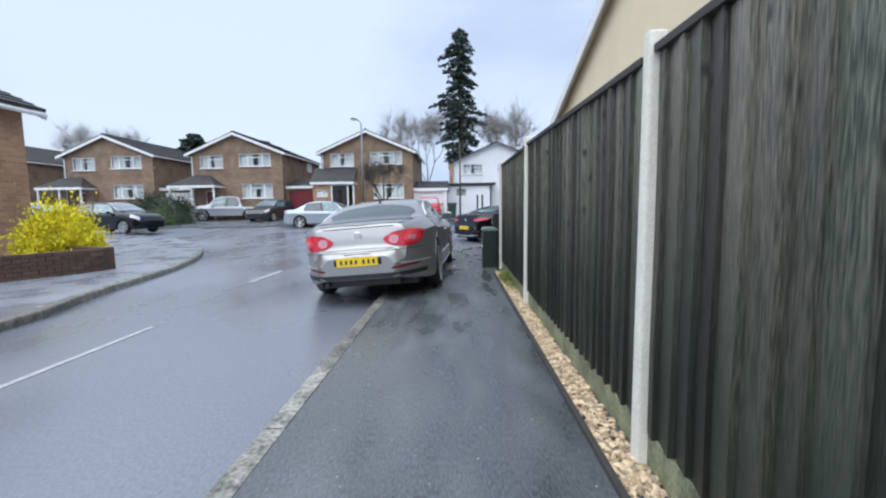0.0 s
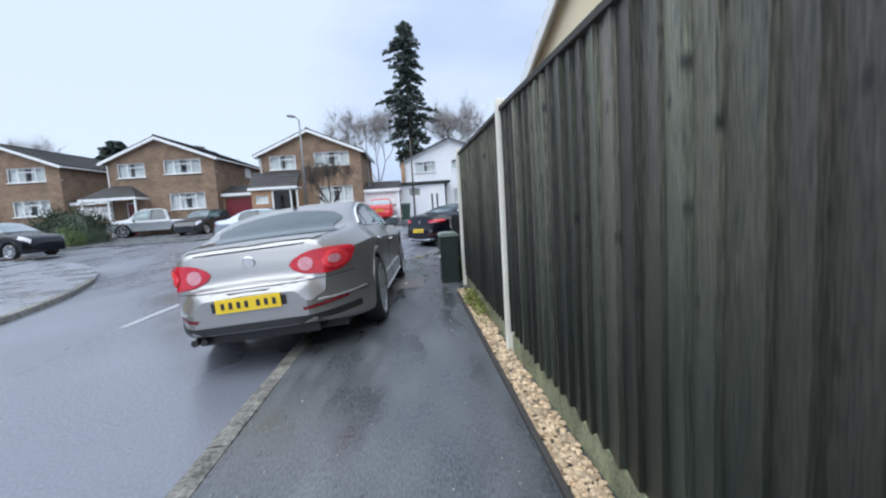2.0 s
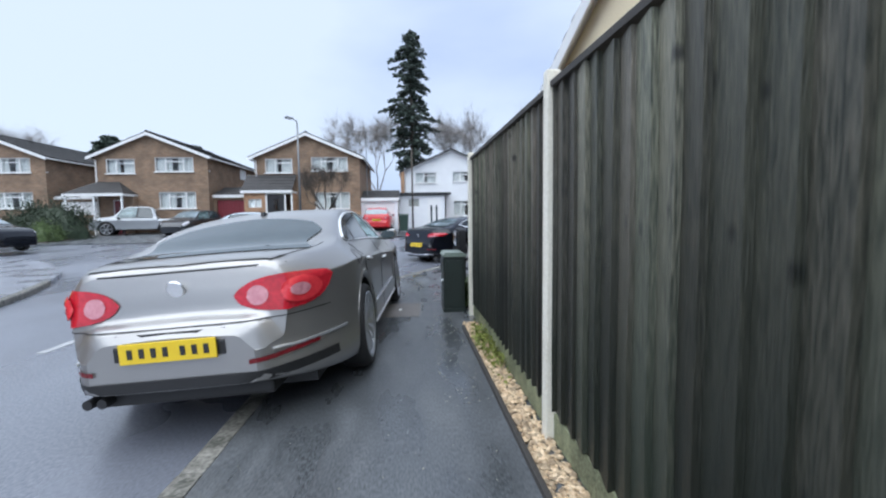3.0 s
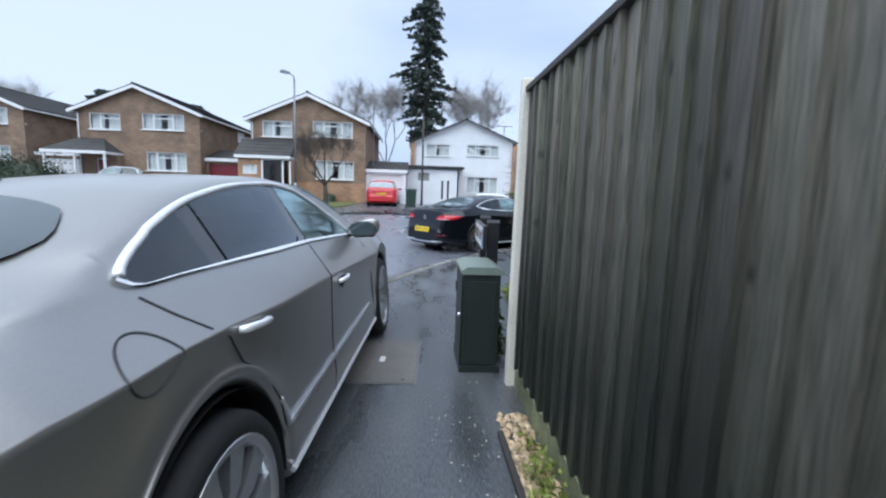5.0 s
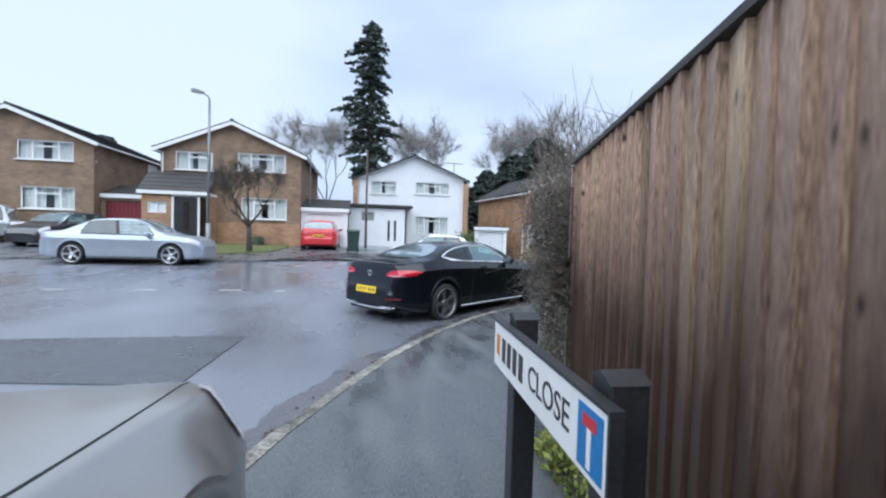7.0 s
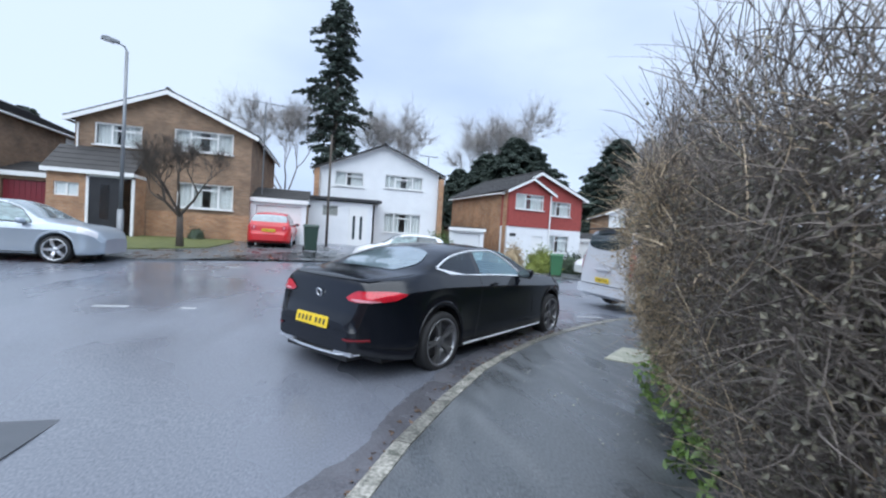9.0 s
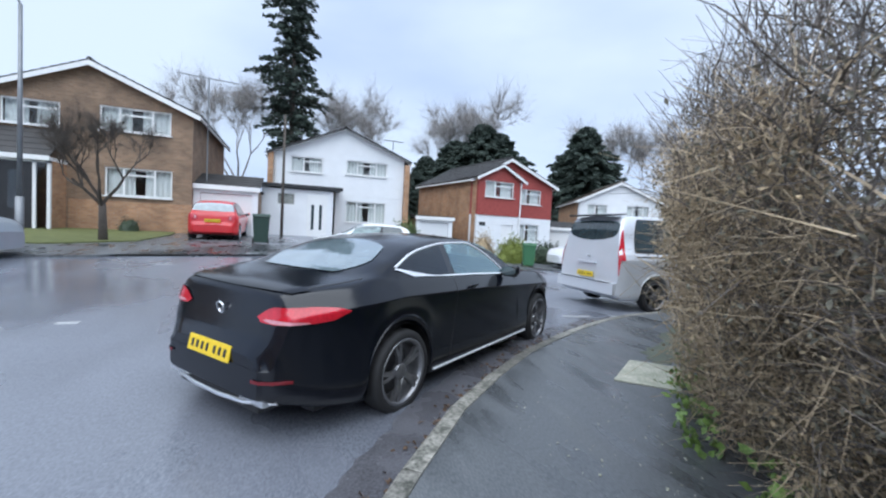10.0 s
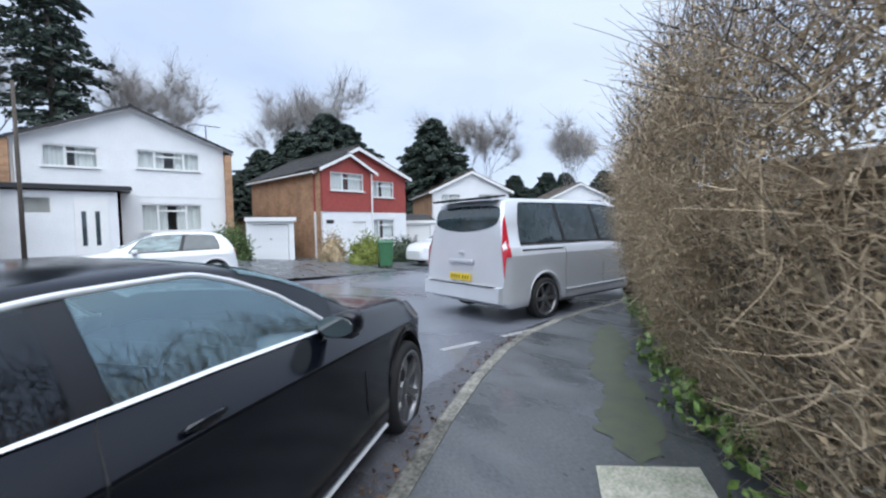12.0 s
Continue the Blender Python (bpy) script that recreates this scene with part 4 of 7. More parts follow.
for a in ((-0.28, 4.82), (3.58, 4.82)):
    part("bargeboard", prism([(a[0], a[1] - 0.14), (1.65, 5.64), (1.65, 5.8), (a[0], a[1] + 0.03)], -0.99, -0.95), M_WHITE, h_r)
window_unit(bay, 0.5, 2.7, 3.75, 4.75, (0.35,), 0.3)
part("downpipe", tube([(3.25, -0.75, 4.8), (3.25, -0.75, -0.3)], 0.05, 8), M_WHITE, h_r)
part("bay_lamp", box(0.2, 0.65, -0.69, -0.655, 1.95, 2.15, 0.01), M_BLACKPAINT, h_r)

# farther houses down the road
M_ROOFB = material("brown_roof_tile", (0.14, 0.115, 0.09), 0.7, (0.09, 0.07, 0.055), 2, 30, 0.4)
house("house", Matrix.Translation((22.6, 41.0, -0.3)) @ Matrix.Rotation(radians(-24), 4, "Z"), "white gabled house with brown tiled roof farther along", 6.5, 8, 4.6, (3.25, 6.1),
      [(0.7, 2.3, 3.4, 4.3, (0.4,), 0.3), (3.8, 5.6, 3.4, 4.3, TRI, 0.3)], M_BRICK2, front=M_BOARD, roof=M_ROOFB, group="far houses")
garage(Matrix.Translation((18.0, 39.0, -0.25)) @ Matrix.Rotation(radians(-20), 4, "Z"), "white garage beside the far house", 2.6, 5, 2.0, M_WHITE, M_BOARD, 0.5)
house("house", Matrix.Translation((38.0, 41.5, -0.3)) @ Matrix.Rotation(radians(-35), 4, "Z"), "white gabled house at the end of the close", 6.5, 8, 4.4, (3.25, 5.9),
      [(0.7, 2.3, 3.3, 4.2, (0.4,), 0.3), (3.8, 5.6, 3.3, 4.2, TRI, 0.3)], M_BRICK2, front=M_BOARD, roof=M_ROOFB, group="far houses")
# brick house on the near corner and the cream gable behind the fence
h_l = house("house", Matrix.Translation((-10.45, 10.2, 0.0)) @ Matrix.Rotation(radians(180), 4, "Z"), "orange brick house behind a low wall on the corner", 8.0, 7.8, 3.75, (4.0, 5.6),
            [(1.2, 2.8, 1.0, 2.1, TRI, 0.3)], M_BRICK2)
h_k = house("house", Matrix.Translation((2.05, 9.3, 0.0)) @ Matrix.Rotation(radians(-90), 4, "Z"), "cream rendered gable end rising above the timber fence", 10.0, 9.0, 2.75, (5.0, 4.5), [], M_CREAM, front=M_CREAM, over=0.12, roof=M_ROOFB)

# ---- vehicles ----


def lerp_table(table, x):
    """Smooth reading of a table of (x, value)."""
    if x <= table[0][0]:
        return table[0][1]
    for (a, u), (b, v) in zip(table, table[1:]):
        if x <= b:
            t = (x - a) / (b - a)
            return u + (v - u) * t
    return table[-1][1]


def smooth_table(table, x):
    """As lerp_table, but running smoothly through the entries without overshooting."""
    n = len(table)
    i = next((k for k in range(n - 1) if x <= table[k + 1][0]), n - 2)
    rise = [(b[1] - a[1]) / (b[0] - a[0]) for a, b in zip(table, table[1:])]

    def slope(k):
        if k == 0 or k == n - 1:
            return rise[0 if k == 0 else -1]
        return 0.0 if rise[k - 1] * rise[k] <= 0 else 2 * rise[k - 1] * rise[k] / (rise[k - 1] + rise[k])
    (a, u), (b, v) = table[i], table[i + 1]
    h = b - a
    t = min(1.0, max(0.0, (x - a) / h))
    p, q = slope(i) * h, slope(i + 1) * h
    return u + p * t + (3 * (v - u) - 2 * p - q) * t * t + (2 * (u - v) + p + q) * t ** 3


class CarShape:
    """Half of a car's skin as a function of x (0 at the tail, length at the nose) and s (0 under the sill, 10 at the roof's middle line)."""

    def __init__(self, length, width, top, belt, roof_w, wheels, radius, sill=0.2, nose=0.5, tail=0.45, nose_in=0.3, tail_in=0.22, flat=False, shoulder=0.955, drop=0.12):
        self.length, self.w, self.top, self.belt, self.roof_w = length, width / 2, top, belt, roof_w
        self.wheels, self.radius, self.sill = wheels, radius, sill
        self.nose, self.tail, self.nose_in, self.tail_in, self.flat, self.shoulder, self.drop = nose, tail, nose_in, tail_in, flat, shoulder, drop
        self.roof_z = max(z for _, z in top)

    def half(self, x):
        w = self.w
        if x < self.tail:
            w *= 1 - self.tail_in * ((self.tail - x) / self.tail) ** 2.1
        if x > self.length - self.nose:
            w *= 1 - self.nose_in * ((x - self.length + self.nose) / self.nose) ** 2.4
        for e in (x, self.length - x):
            if e < 0.07:
                w *= 0.93 + 0.07 * math.sqrt(1 - (1 - e / 0.07) ** 2)
        return w

    def bottom(self, x):
        z = self.sill
        if x < self.tail:
            z += 0.12 * ((self.tail - x) / self.tail) ** 2
        if x > self.length - self.nose:
            z += 0.04 * ((x - self.length + self.nose) / self.nose) ** 2
        for wx in self.wheels:
            r = self.radius + 0.055
            if abs(x - wx) < r:
                z = max(z, self.radius + math.sqrt(r * r - (x - wx) ** 2) - 0.005)
        return z

    def controls(self, x):
        zt, belt, w, zb = smooth_table(self.top, x), lerp_table(self.belt, x), self.half(x), self.bottom(x)
        t = smoothstep(0.02, 0.16, zt - belt)
        sh = min(belt, zt - 0.05)
        crease = sh - (lerp_table(self.drop, x) if isinstance(self.drop, list) else self.drop)
        slope = (self.w * (self.shoulder - 0.025) - self.roof_w) / (self.roof_z - lerp_table(self.belt, self.length / 2))
        rail_z = zt - 0.055
        rail = max(0.2, w * (self.shoulder - 0.025) - slope * max(0.0, rail_z - belt))
        low = [(0.0, zb), (w * 0.8, zb), (w * 0.965, zb + 0.015), (w * 0.995, max(zb + 0.06, 0.36)), (w * 0.985, max(zb + 0.075, 0.5)),
               (w * 1.0, max(zb + 0.09, crease)), (w * self.shoulder, max(zb + 0.1, sh))]
        hood = [(w * (self.shoulder - 0.045), zt - 0.025), (w * 0.78, zt - 0.006), (w * 0.4, zt + 0.004), (0.0, zt + 0.008)]
        roof = [(w * (self.shoulder - 0.03), sh + 0.025), (rail, rail_z), (rail * 0.86, zt - 0.012), (0.0, zt + (0.004 if self.flat else 0.018))]
        hi = [(a[0] + (b[0] - a[0]) * t, a[1] + (b[1] - a[1]) * t) for a, b in zip(hood, roof)]
        pts = low + hi
        out = [pts[0]]
        for p in pts[1:]:
            out.append((p[0], max(p[1], out[-1][1] + 0.0015)) if p is not pts[-1] else p)
        return out

    def at(self, x, s, side=1, off=0.0):
        x = min(max(x, 0.0), self.length)
        c = self.controls(x)
        k = min(9, int(s))
        t = s - k
        b, d = c[k], c[k + 1]
        if k == 7 or k < 1:
            y, z = b[0] + (d[0] - b[0]) * t, b[1] + (d[1] - b[1]) * t
        else:
            # the shoulder crease (5) and the foot and head of the glass (7, 8) are corners; elsewhere the skin runs smoothly through
            a = b if k in (5, 8) else c[k - 1]
            e = d if k in (4, 6) else c[k + 2] if k + 2 <= 10 else (-c[9][0], c[9][1])
            y, z = (b[i] + 0.4 * (d[i] - a[i]) * t + (3 * (d[i] - b[i]) - 0.8 * (d[i] - a[i]) - 0.4 * (e[i] - b[i])) * t * t
                    + (2 * (b[i] - d[i]) + 0.4 * (d[i] - a[i]) + 0.4 * (e[i] - b[i])) * t ** 3 for i in (0, 1))
        return Vector((x, y * side, z))

    def normal(self, x, s, side):
        e = 0.02
        du = self.at(x + e, s, side) - self.at(x - e, s, side)
        dv = self.at(x, min(10, s + e), side) - self.at(x, max(0, s - e), side)
        n = du.cross(dv)
        n = n if n.length > 1e-9 else Vector((0, side, 0))
        n.normalize()
        mid = Vector((x, 0, 0.55))
        p = self.at(x, s, side)
        return n if n.dot(p - mid) > 0 else -n

    def on(self, x, s, side, off):
        return self.at(x, s, side) + self.normal(x, s, side) * off

    def stations(self):
        xs = {0.0, self.length}
        for k in range(81):
            xs.add(self.length * k / 80)
        for wx in self.wheels:
            r = self.radius + 0.055
            for k in range(25):
                xs.add(wx + r * math.cos(math.pi * k / 24) * 0.9995)
        for k in range(1, 24):
            xs.update((0.012 * k, self.length - 0.012 * k))
        for x, _ in self.top:
            xs.update((x, x + 0.015, x - 0.015))
        return sorted(x for x in xs if 0 <= x <= self.length)

    def body(self, low=None, high=None, screens=()):
        """The skin. low, high: tables of (x, s) for the foot and head of the side glass, between which it is left open;
        screens: (x from, x to, least s) of the openings for the front and rear glass."""
        bm = bmesh.new()
        ss = [0, 0.5, 1, 1.5, 2, 2.5, 3, 3.5, 4, 4.5, 4.8, 4.93, 5, 5.07, 5.2, 5.6, 6, 6.3, 6.6, 7, 7.5, 8, 8.3, 8.6, 9, 9.5, 10]
        foot, head = ss.index(7), ss.index(8)
        xs = self.stations()
        if low:
            wa, wb = low[0][0], low[-1][0]
            xs = sorted({round(x, 4) for x in (*xs, *(wa + 0.02 * k for k in range(20)), *(wb - 0.02 * k for k in range(20)), *(v for h in screens for v in h[:2])) if 0 <= x <= self.length})
        rings = []
        for x in xs:
            row = list(ss)
            if low and wa - 1e-4 <= x <= wb + 1e-4:
                a, b = lerp_table(low, x), lerp_table(high, x)
                row[foot], row[foot + 1], row[head] = a, (a + b) / 2, max(a, b)
                row[foot - 1] = min(6.6, a - 0.1)
                row[head + 1] = max(8.3, b + 0.1)
            right = [self.at(x, v, -1) for v in row]
            left = [self.at(x, v, 1) for v in row[-2:0:-1]]
            rings.append([bm.verts.new(q) for q in right + left])
        n, top = len(rings[0]), len(ss) - 1
        for i, (a, b) in enumerate(zip(rings, rings[1:])):
            mid = (xs[i] + xs[i + 1]) / 2
            glazed = low and wa < mid < wb
            for k in range(n):
                r = min(k, 2 * top - 1 - k)
                if glazed and foot <= r < head:
                    continue
                if any(h[0] < mid < h[1] and r < top and ss[r] >= h[2] - 1e-6 for h in screens):
                    continue
                bm.faces.new((a[k], a[(k + 1) % n], b[(k + 1) % n], b[k]))
        for ring in (rings[0], rings[-1]):
            bm.faces.new([bm.verts.new(v.co) for v in ring])
        bmesh.ops.recalc_face_normals(bm, faces=bm.faces[:])
        return bm

    def patch(self, edge, nx, side, off=0.006, thick=0.0, s_rows=None):
        """A sheet over the skin. edge(u) gives ((x, s) low, (x, s) high) along u in 0..1."""
        bm = bmesh.new()
        rows = s_rows or 6
        grid = []
        for i in range(nx + 1):
            (xa, sa), (xb, sb) = edge(i / nx)
            grid.append([bm.verts.new(self.on(xa + (xb - xa) * j / rows, sa + (sb - sa) * j / rows, side, off)) for j in range(rows + 1)])
        for a, b in zip(grid, grid[1:]):
            for j in range(rows):
                bm.faces.new((a[j], a[j + 1], b[j + 1], b[j]))
        return bm

    def tail_x(self, y, z):
        """Where the skin is met from behind at that height and distance from the middle."""
        x = 0.0
        while x < 1.2:
            c = self.controls(x)
            for a, b in zip(c, c[1:]):
                if a[1] <= z <= b[1] and b[1] > a[1]:
                    if a[0] + (b[0] - a[0]) * (z - a[1]) / (b[1] - a[1]) >= abs(y):
                        return x
            x += 0.006
        return x

    def tail_patch(self, edge, n, side, off=0.01, rows=6):
        """A sheet on the tail. edge(u) gives (y, z low, z high)."""
        bm = bmesh.new()
        grid = []
        for i in range(n + 1):
            y, za, zb = edge(i / n)
            col = []
            for j in range(rows + 1):
                z = za + (zb - za) * j / rows
                x = self.tail_x(y, z)
                slope = self.tail_x(min(y + 0.03, self.w * 0.98), z) - self.tail_x(max(y - 0.03, 0), z)
                d = Vector((-0.06, slope * 1.0, 0)).normalized()
                col.append(bm.verts.new((x + d.x * off, (y + d.y * off) * side, z)))
            grid.append(col)
        for a, b in zip(grid, grid[1:]):
            for j in range(rows):
                bm.faces.new((a[j], a[j + 1], b[j + 1], b[j]))
        bmesh.ops.recalc_face_normals(bm, faces=bm.faces[:])
        return bm

    def strip(self, path, side, r=0.008, off=0.008, sides=6):
        """A thin bead along (x, s) points."""
        return tube([self.on(x, s, side, off) for x, s in path], r, sides)

    def across(self, x0, x1, s0, off=0.006, n=8):
        """A sheet over the top from side to side, as a rear or front screen. x0, x1 may depend on the place across."""
        bm = bmesh.new()
        rim = s0 if callable(s0) else (lambda v: s0)
        grid = []
        for c in range(-10, 11):
            u, side = abs(c) / 10, -1 if c <= 0 else 1
            a, b = x0(u), x1(u)
            grid.append([bm.verts.new(self.on(a + (b - a) * k / n, 10 - (10 - rim(k / n)) * u, side, off)) for k in range(n + 1)])
        for a, b in zip(grid, grid[1:]):
            for k in range(n):
                bm.faces.new((a[k], a[k + 1], b[k + 1], b[k]))
        bmesh.ops.recalc_face_normals(bm, faces=bm.faces[:])
        return bm


WHEELS = {}


def wheel(parent, x, y, r, side, spokes, rim_mat, key):
    """Tyre, rim barrel, dished spokes and hub; the outer face points to the side."""
    if key not in WHEELS:
        tw, rr = 0.105, r * 0.755
        tyre = lathe([(rr, -tw), (r * 0.93, -tw), (r * 0.985, -tw * 0.75), (r, -tw * 0.4), (r, tw * 0.4), (r * 0.985, tw * 0.75), (r * 0.93, tw), (rr + 0.01, tw * 0.98), (rr, tw * 0.85)], 40)
        rim = lathe([(rr + 0.012, tw * 0.94), (rr + 0.014, tw * 0.99), (rr, tw * 1.0), (rr - 0.012, tw * 0.93), (rr - 0.02, tw * 0.5), (rr - 0.03, -tw * 0.8), (rr - 0.05, -tw * 0.8)], 40)
        sp = bmesh.new()
        for k in range(spokes[0]):
            for d in ((-1, 1) if spokes[1] else (0,)):
                a = 2 * math.pi * k / spokes[0]
                w0, w1 = spokes[2], spokes[3]
                spread = 0.13 * d
                pts = []
                for q, ww, yy in ((0.05, w0, tw * 0.62), (rr * 0.55, (w0 + w1) / 2, tw * 0.86), (rr - 0.008, w1, tw * 0.86)):
                    aa = a + spread * q / rr
                    c, s = math.cos(aa), math.sin(aa)
                    for e in (-1, 1):
                        pts.append((q * c - e * ww / 2 * s, yy, q * s + e * ww / 2 * c))
                top = [sp.verts.new(p) for p in pts]
                low = [sp.verts.new((p[0], p[1] - 0.03, p[2])) for p in pts]
                for i in (0, 2):
                    sp.faces.new((top[i], top[i + 1], top[i + 3], top[i + 2]))
                    sp.faces.new((low[i], low[i + 2], low[i + 3], low[i + 1]))
                    sp.faces.new((top[i], top[i + 2], low[i + 2], low[i]))
                    sp.faces.new((top[i + 1], low[i + 1], low[i + 3], top[i + 3]))
        bmesh.ops.recalc_face_normals(sp, faces=sp.faces[:])
        hub = lathe([(0.0, tw * 0.72), (0.05, tw * 0.72), (0.062, tw * 0.6), (0.065, tw * 0.3)], 20)
        disc = lathe([(0.0, -0.01), (rr * 0.66, -0.01), (rr * 0.66, -0.035), (0.0, -0.035)], 24)
        # last mesh: black disc added for the shade behind the spokes
        WHEELS[key] = [mesh_of("tyre", tyre, M_TYRE, True), mesh_of("rim", rim, rim_mat, True), mesh_of("spokes", sp, rim_mat), mesh_of("hub_cap", hub, rim_mat, True), mesh_of("brake_disc", disc, M_DISC), mesh_of("dust_shield", lathe([(0.0, -tw * 0.6), (rr - 0.03, -tw * 0.6), (rr - 0.03, -tw * 0.7), (0.0, -tw * 0.7)], 24), M_TRIM)]
    tyre, *rest = WHEELS[key]
    w = new("wheel", tyre)
    w.parent = parent
    w.matrix_local = Matrix.Translation((x, y, r)) @ Matrix.Rotation(0 if side > 0 else math.pi, 4, "Z")
    for me in rest:
        o = new(me.name, me)
        o.parent = w
    return w


def mirror(root, shape, x, side, mat, s=7.0):
    p = shape.at(x, s, side)
    bm = bmesh.new()
    bmesh.ops.create_uvsphere(bm, u_segments=16, v_segments=10, radius=1.0)
    for v in bm.verts:
        c = v.co
        c = Vector([math.copysign(abs(q) ** 0.72, q) for q in c])
        flat = -0.6 if c.x < -0.6 else c.x
        v.co = Vector((flat * 0.085, c.y * 0.11, c.z * (0.056 + 0.014 * c.y * side) + 0.014 * c.y * side))
    o = part("wing_mirror", bm, mat, root, smooth=True)
    o.matrix_local = Matrix.Translation(p + Vector((-0.02, side * 0.125, 0.035)))
    part("mirror_glass", lathe([(0.0, -0.004), (0.05, -0.004), (0.052, 0.0), (0.0, 0.0)], 20), M_CARGLASS, o).matrix_local = Matrix.Translation((-0.0515, 0, 0)) @ Matrix.Diagonal((1, 1.75, 0.95, 1)) @ Matrix.Rotation(radians(-90), 4, "Z")
    part("mirror_base", box(-0.02, 0.06, -0.07, 0.07, -0.064, -0.046, 0.01), M_TRIM, o)
    part("mirror_arm", tube([(0.02, -side * 0.08, -0.03), (0.02, -side * 0.18, -0.06)], 0.022, 8), M_TRIM, o)


def arrange(root, x, y, heading, roll=0.0, z=None, pitch=0.0):
    """Stands a car on the ground: x, y is the middle of its rear axle line at the tail end of local x = 0."""
    zz = ground_z(x, y) if z is None else z
    root.matrix_world = Matrix.Translation((x, y, zz)) @ Matrix.Rotation(radians(90 - heading), 4, "Z") @ Matrix.Rotation(radians(-pitch), 4, "Y") @ Matrix.Rotation(radians(roll), 4, "X")


def plate(root, x, z, mat, lean=0.0, text="", y=0.0, turn=0.0):
    """A number plate with dark bars for its characters, facing local -x."""
    p = part("number_plate", box(-0.008, 0.004, -0.26, 0.26, -0.056, 0.056, 0.004), mat, root)
    p.matrix_local = Matrix.Translation((x, y, z)) @ Matrix.Rotation(radians(lean), 4, "Y") @ Matrix.Rotation(radians(turn), 4, "Z")
    if text:
        cu = bpy.data.curves.new("characters", "FONT")
        cu.body, cu.size, cu.align_x, cu.align_y, cu.extrude = text, 0.105, "CENTER", "CENTER", 0.0008
        tmp = bpy.data.objects.new("characters", cu)
        me = bpy.data.meshes.new_from_object(tmp)
        bpy.data.objects.remove(tmp)
        me.materials.append(M_BLACKPAINT)
        t = new("characters", me)
        t.parent = p
        t.matrix_local = Matrix.Translation((-0.0105, 0, 0)) @ Matrix.Rotation(radians(-90), 4, "Z") @ Matrix.Rotation(radians(90), 4, "X")
    else:
        bm = bmesh.new()
        for k in range(7):
            a = 0.2 - k * 0.063 - (0.03 if k > 3 else 0)
            bm_box(bm, -0.011, -0.0085, a - 0.014, a + 0.014, -0.026, 0.026)
        tagged(part("characters", bm, M_BLACKPAINT, p), kind="stuff")


def seat(root, x, y, width, name="front_seat"):
    """A padded seat facing forward: cushion, leaning backrest and headrest."""
    cushion = part(name, box(x - 0.05, x + 0.5, y - width / 2, y + width / 2, 0.42, 0.6, 0.05), M_CLOTH, root)
    back = box(-0.08, 0.08, y - width / 2, y + width / 2, 0.0, 0.56, 0.05)
    part("seat_back", back, M_CLOTH, cushion).matrix_local = Matrix.Translation((x, 0, 0.5)) @ Matrix.Rotation(radians(-20), 4, "Y")
    rest = box(-0.05, 0.05, y - 0.13, y + 0.13, 0.6, 0.74, 0.04)
    part("headrest", rest, M_CLOTH, cushion).matrix_local = Matrix.Translation((x, 0, 0.46)) @ Matrix.Rotation(radians(-20), 4, "Y")


def cabin_fittings(root, shape, front, rear):
    """Seats, dashboard and steering wheel seen through the glass; the driver sits on the kerb side."""
    w = shape.w
    for y in (-0.37, 0.37):
        seat(root, front - 1.42, y, 0.5)
    seat(root, rear, 0.0, 1.2, "rear_seat")
    part("dashboard", prism([(front - 0.62, 0.62), (front - 0.6, 0.8), (front - 0.45, 0.88), (front - 0.05, 0.9), (front - 0.02, 0.62)], -w * 0.8, w * 0.8), M_TRIM, root)
    ring = [(0.18 * math.cos(a), 0.18 * math.sin(a), 0) for a in (2 * math.pi * k / 24 for k in range(25))]
    bm = tube(ring, 0.016, 8)
    bm_box(bm, -0.05, 0.05, -0.06, 0.05, -0.02, 0.015)
    bm_box(bm, -0.165, -0.05, -0.02, 0.02, -0.008, 0.008)
    bm_box(bm, 0.05, 0.165, -0.02, 0.02, -0.008, 0.008)
    m = Matrix.Translation((front - 0.74, -0.37, 0.86)) @ Matrix.Rotation(radians(-68), 4, "Y") @ Matrix.Rotation(radians(90), 4, "Z")
    wheel_ob = part("steering_wheel", bm, M_TRIM, root)
    wheel_ob.matrix_local = m
    part("rear_shelf", prism([(0.55, 0.8), (rear - 0.1, 0.86), (rear - 0.1, 0.6), (0.55, 0.6)], -w * 0.72, w * 0.72), M_TRIM, root)


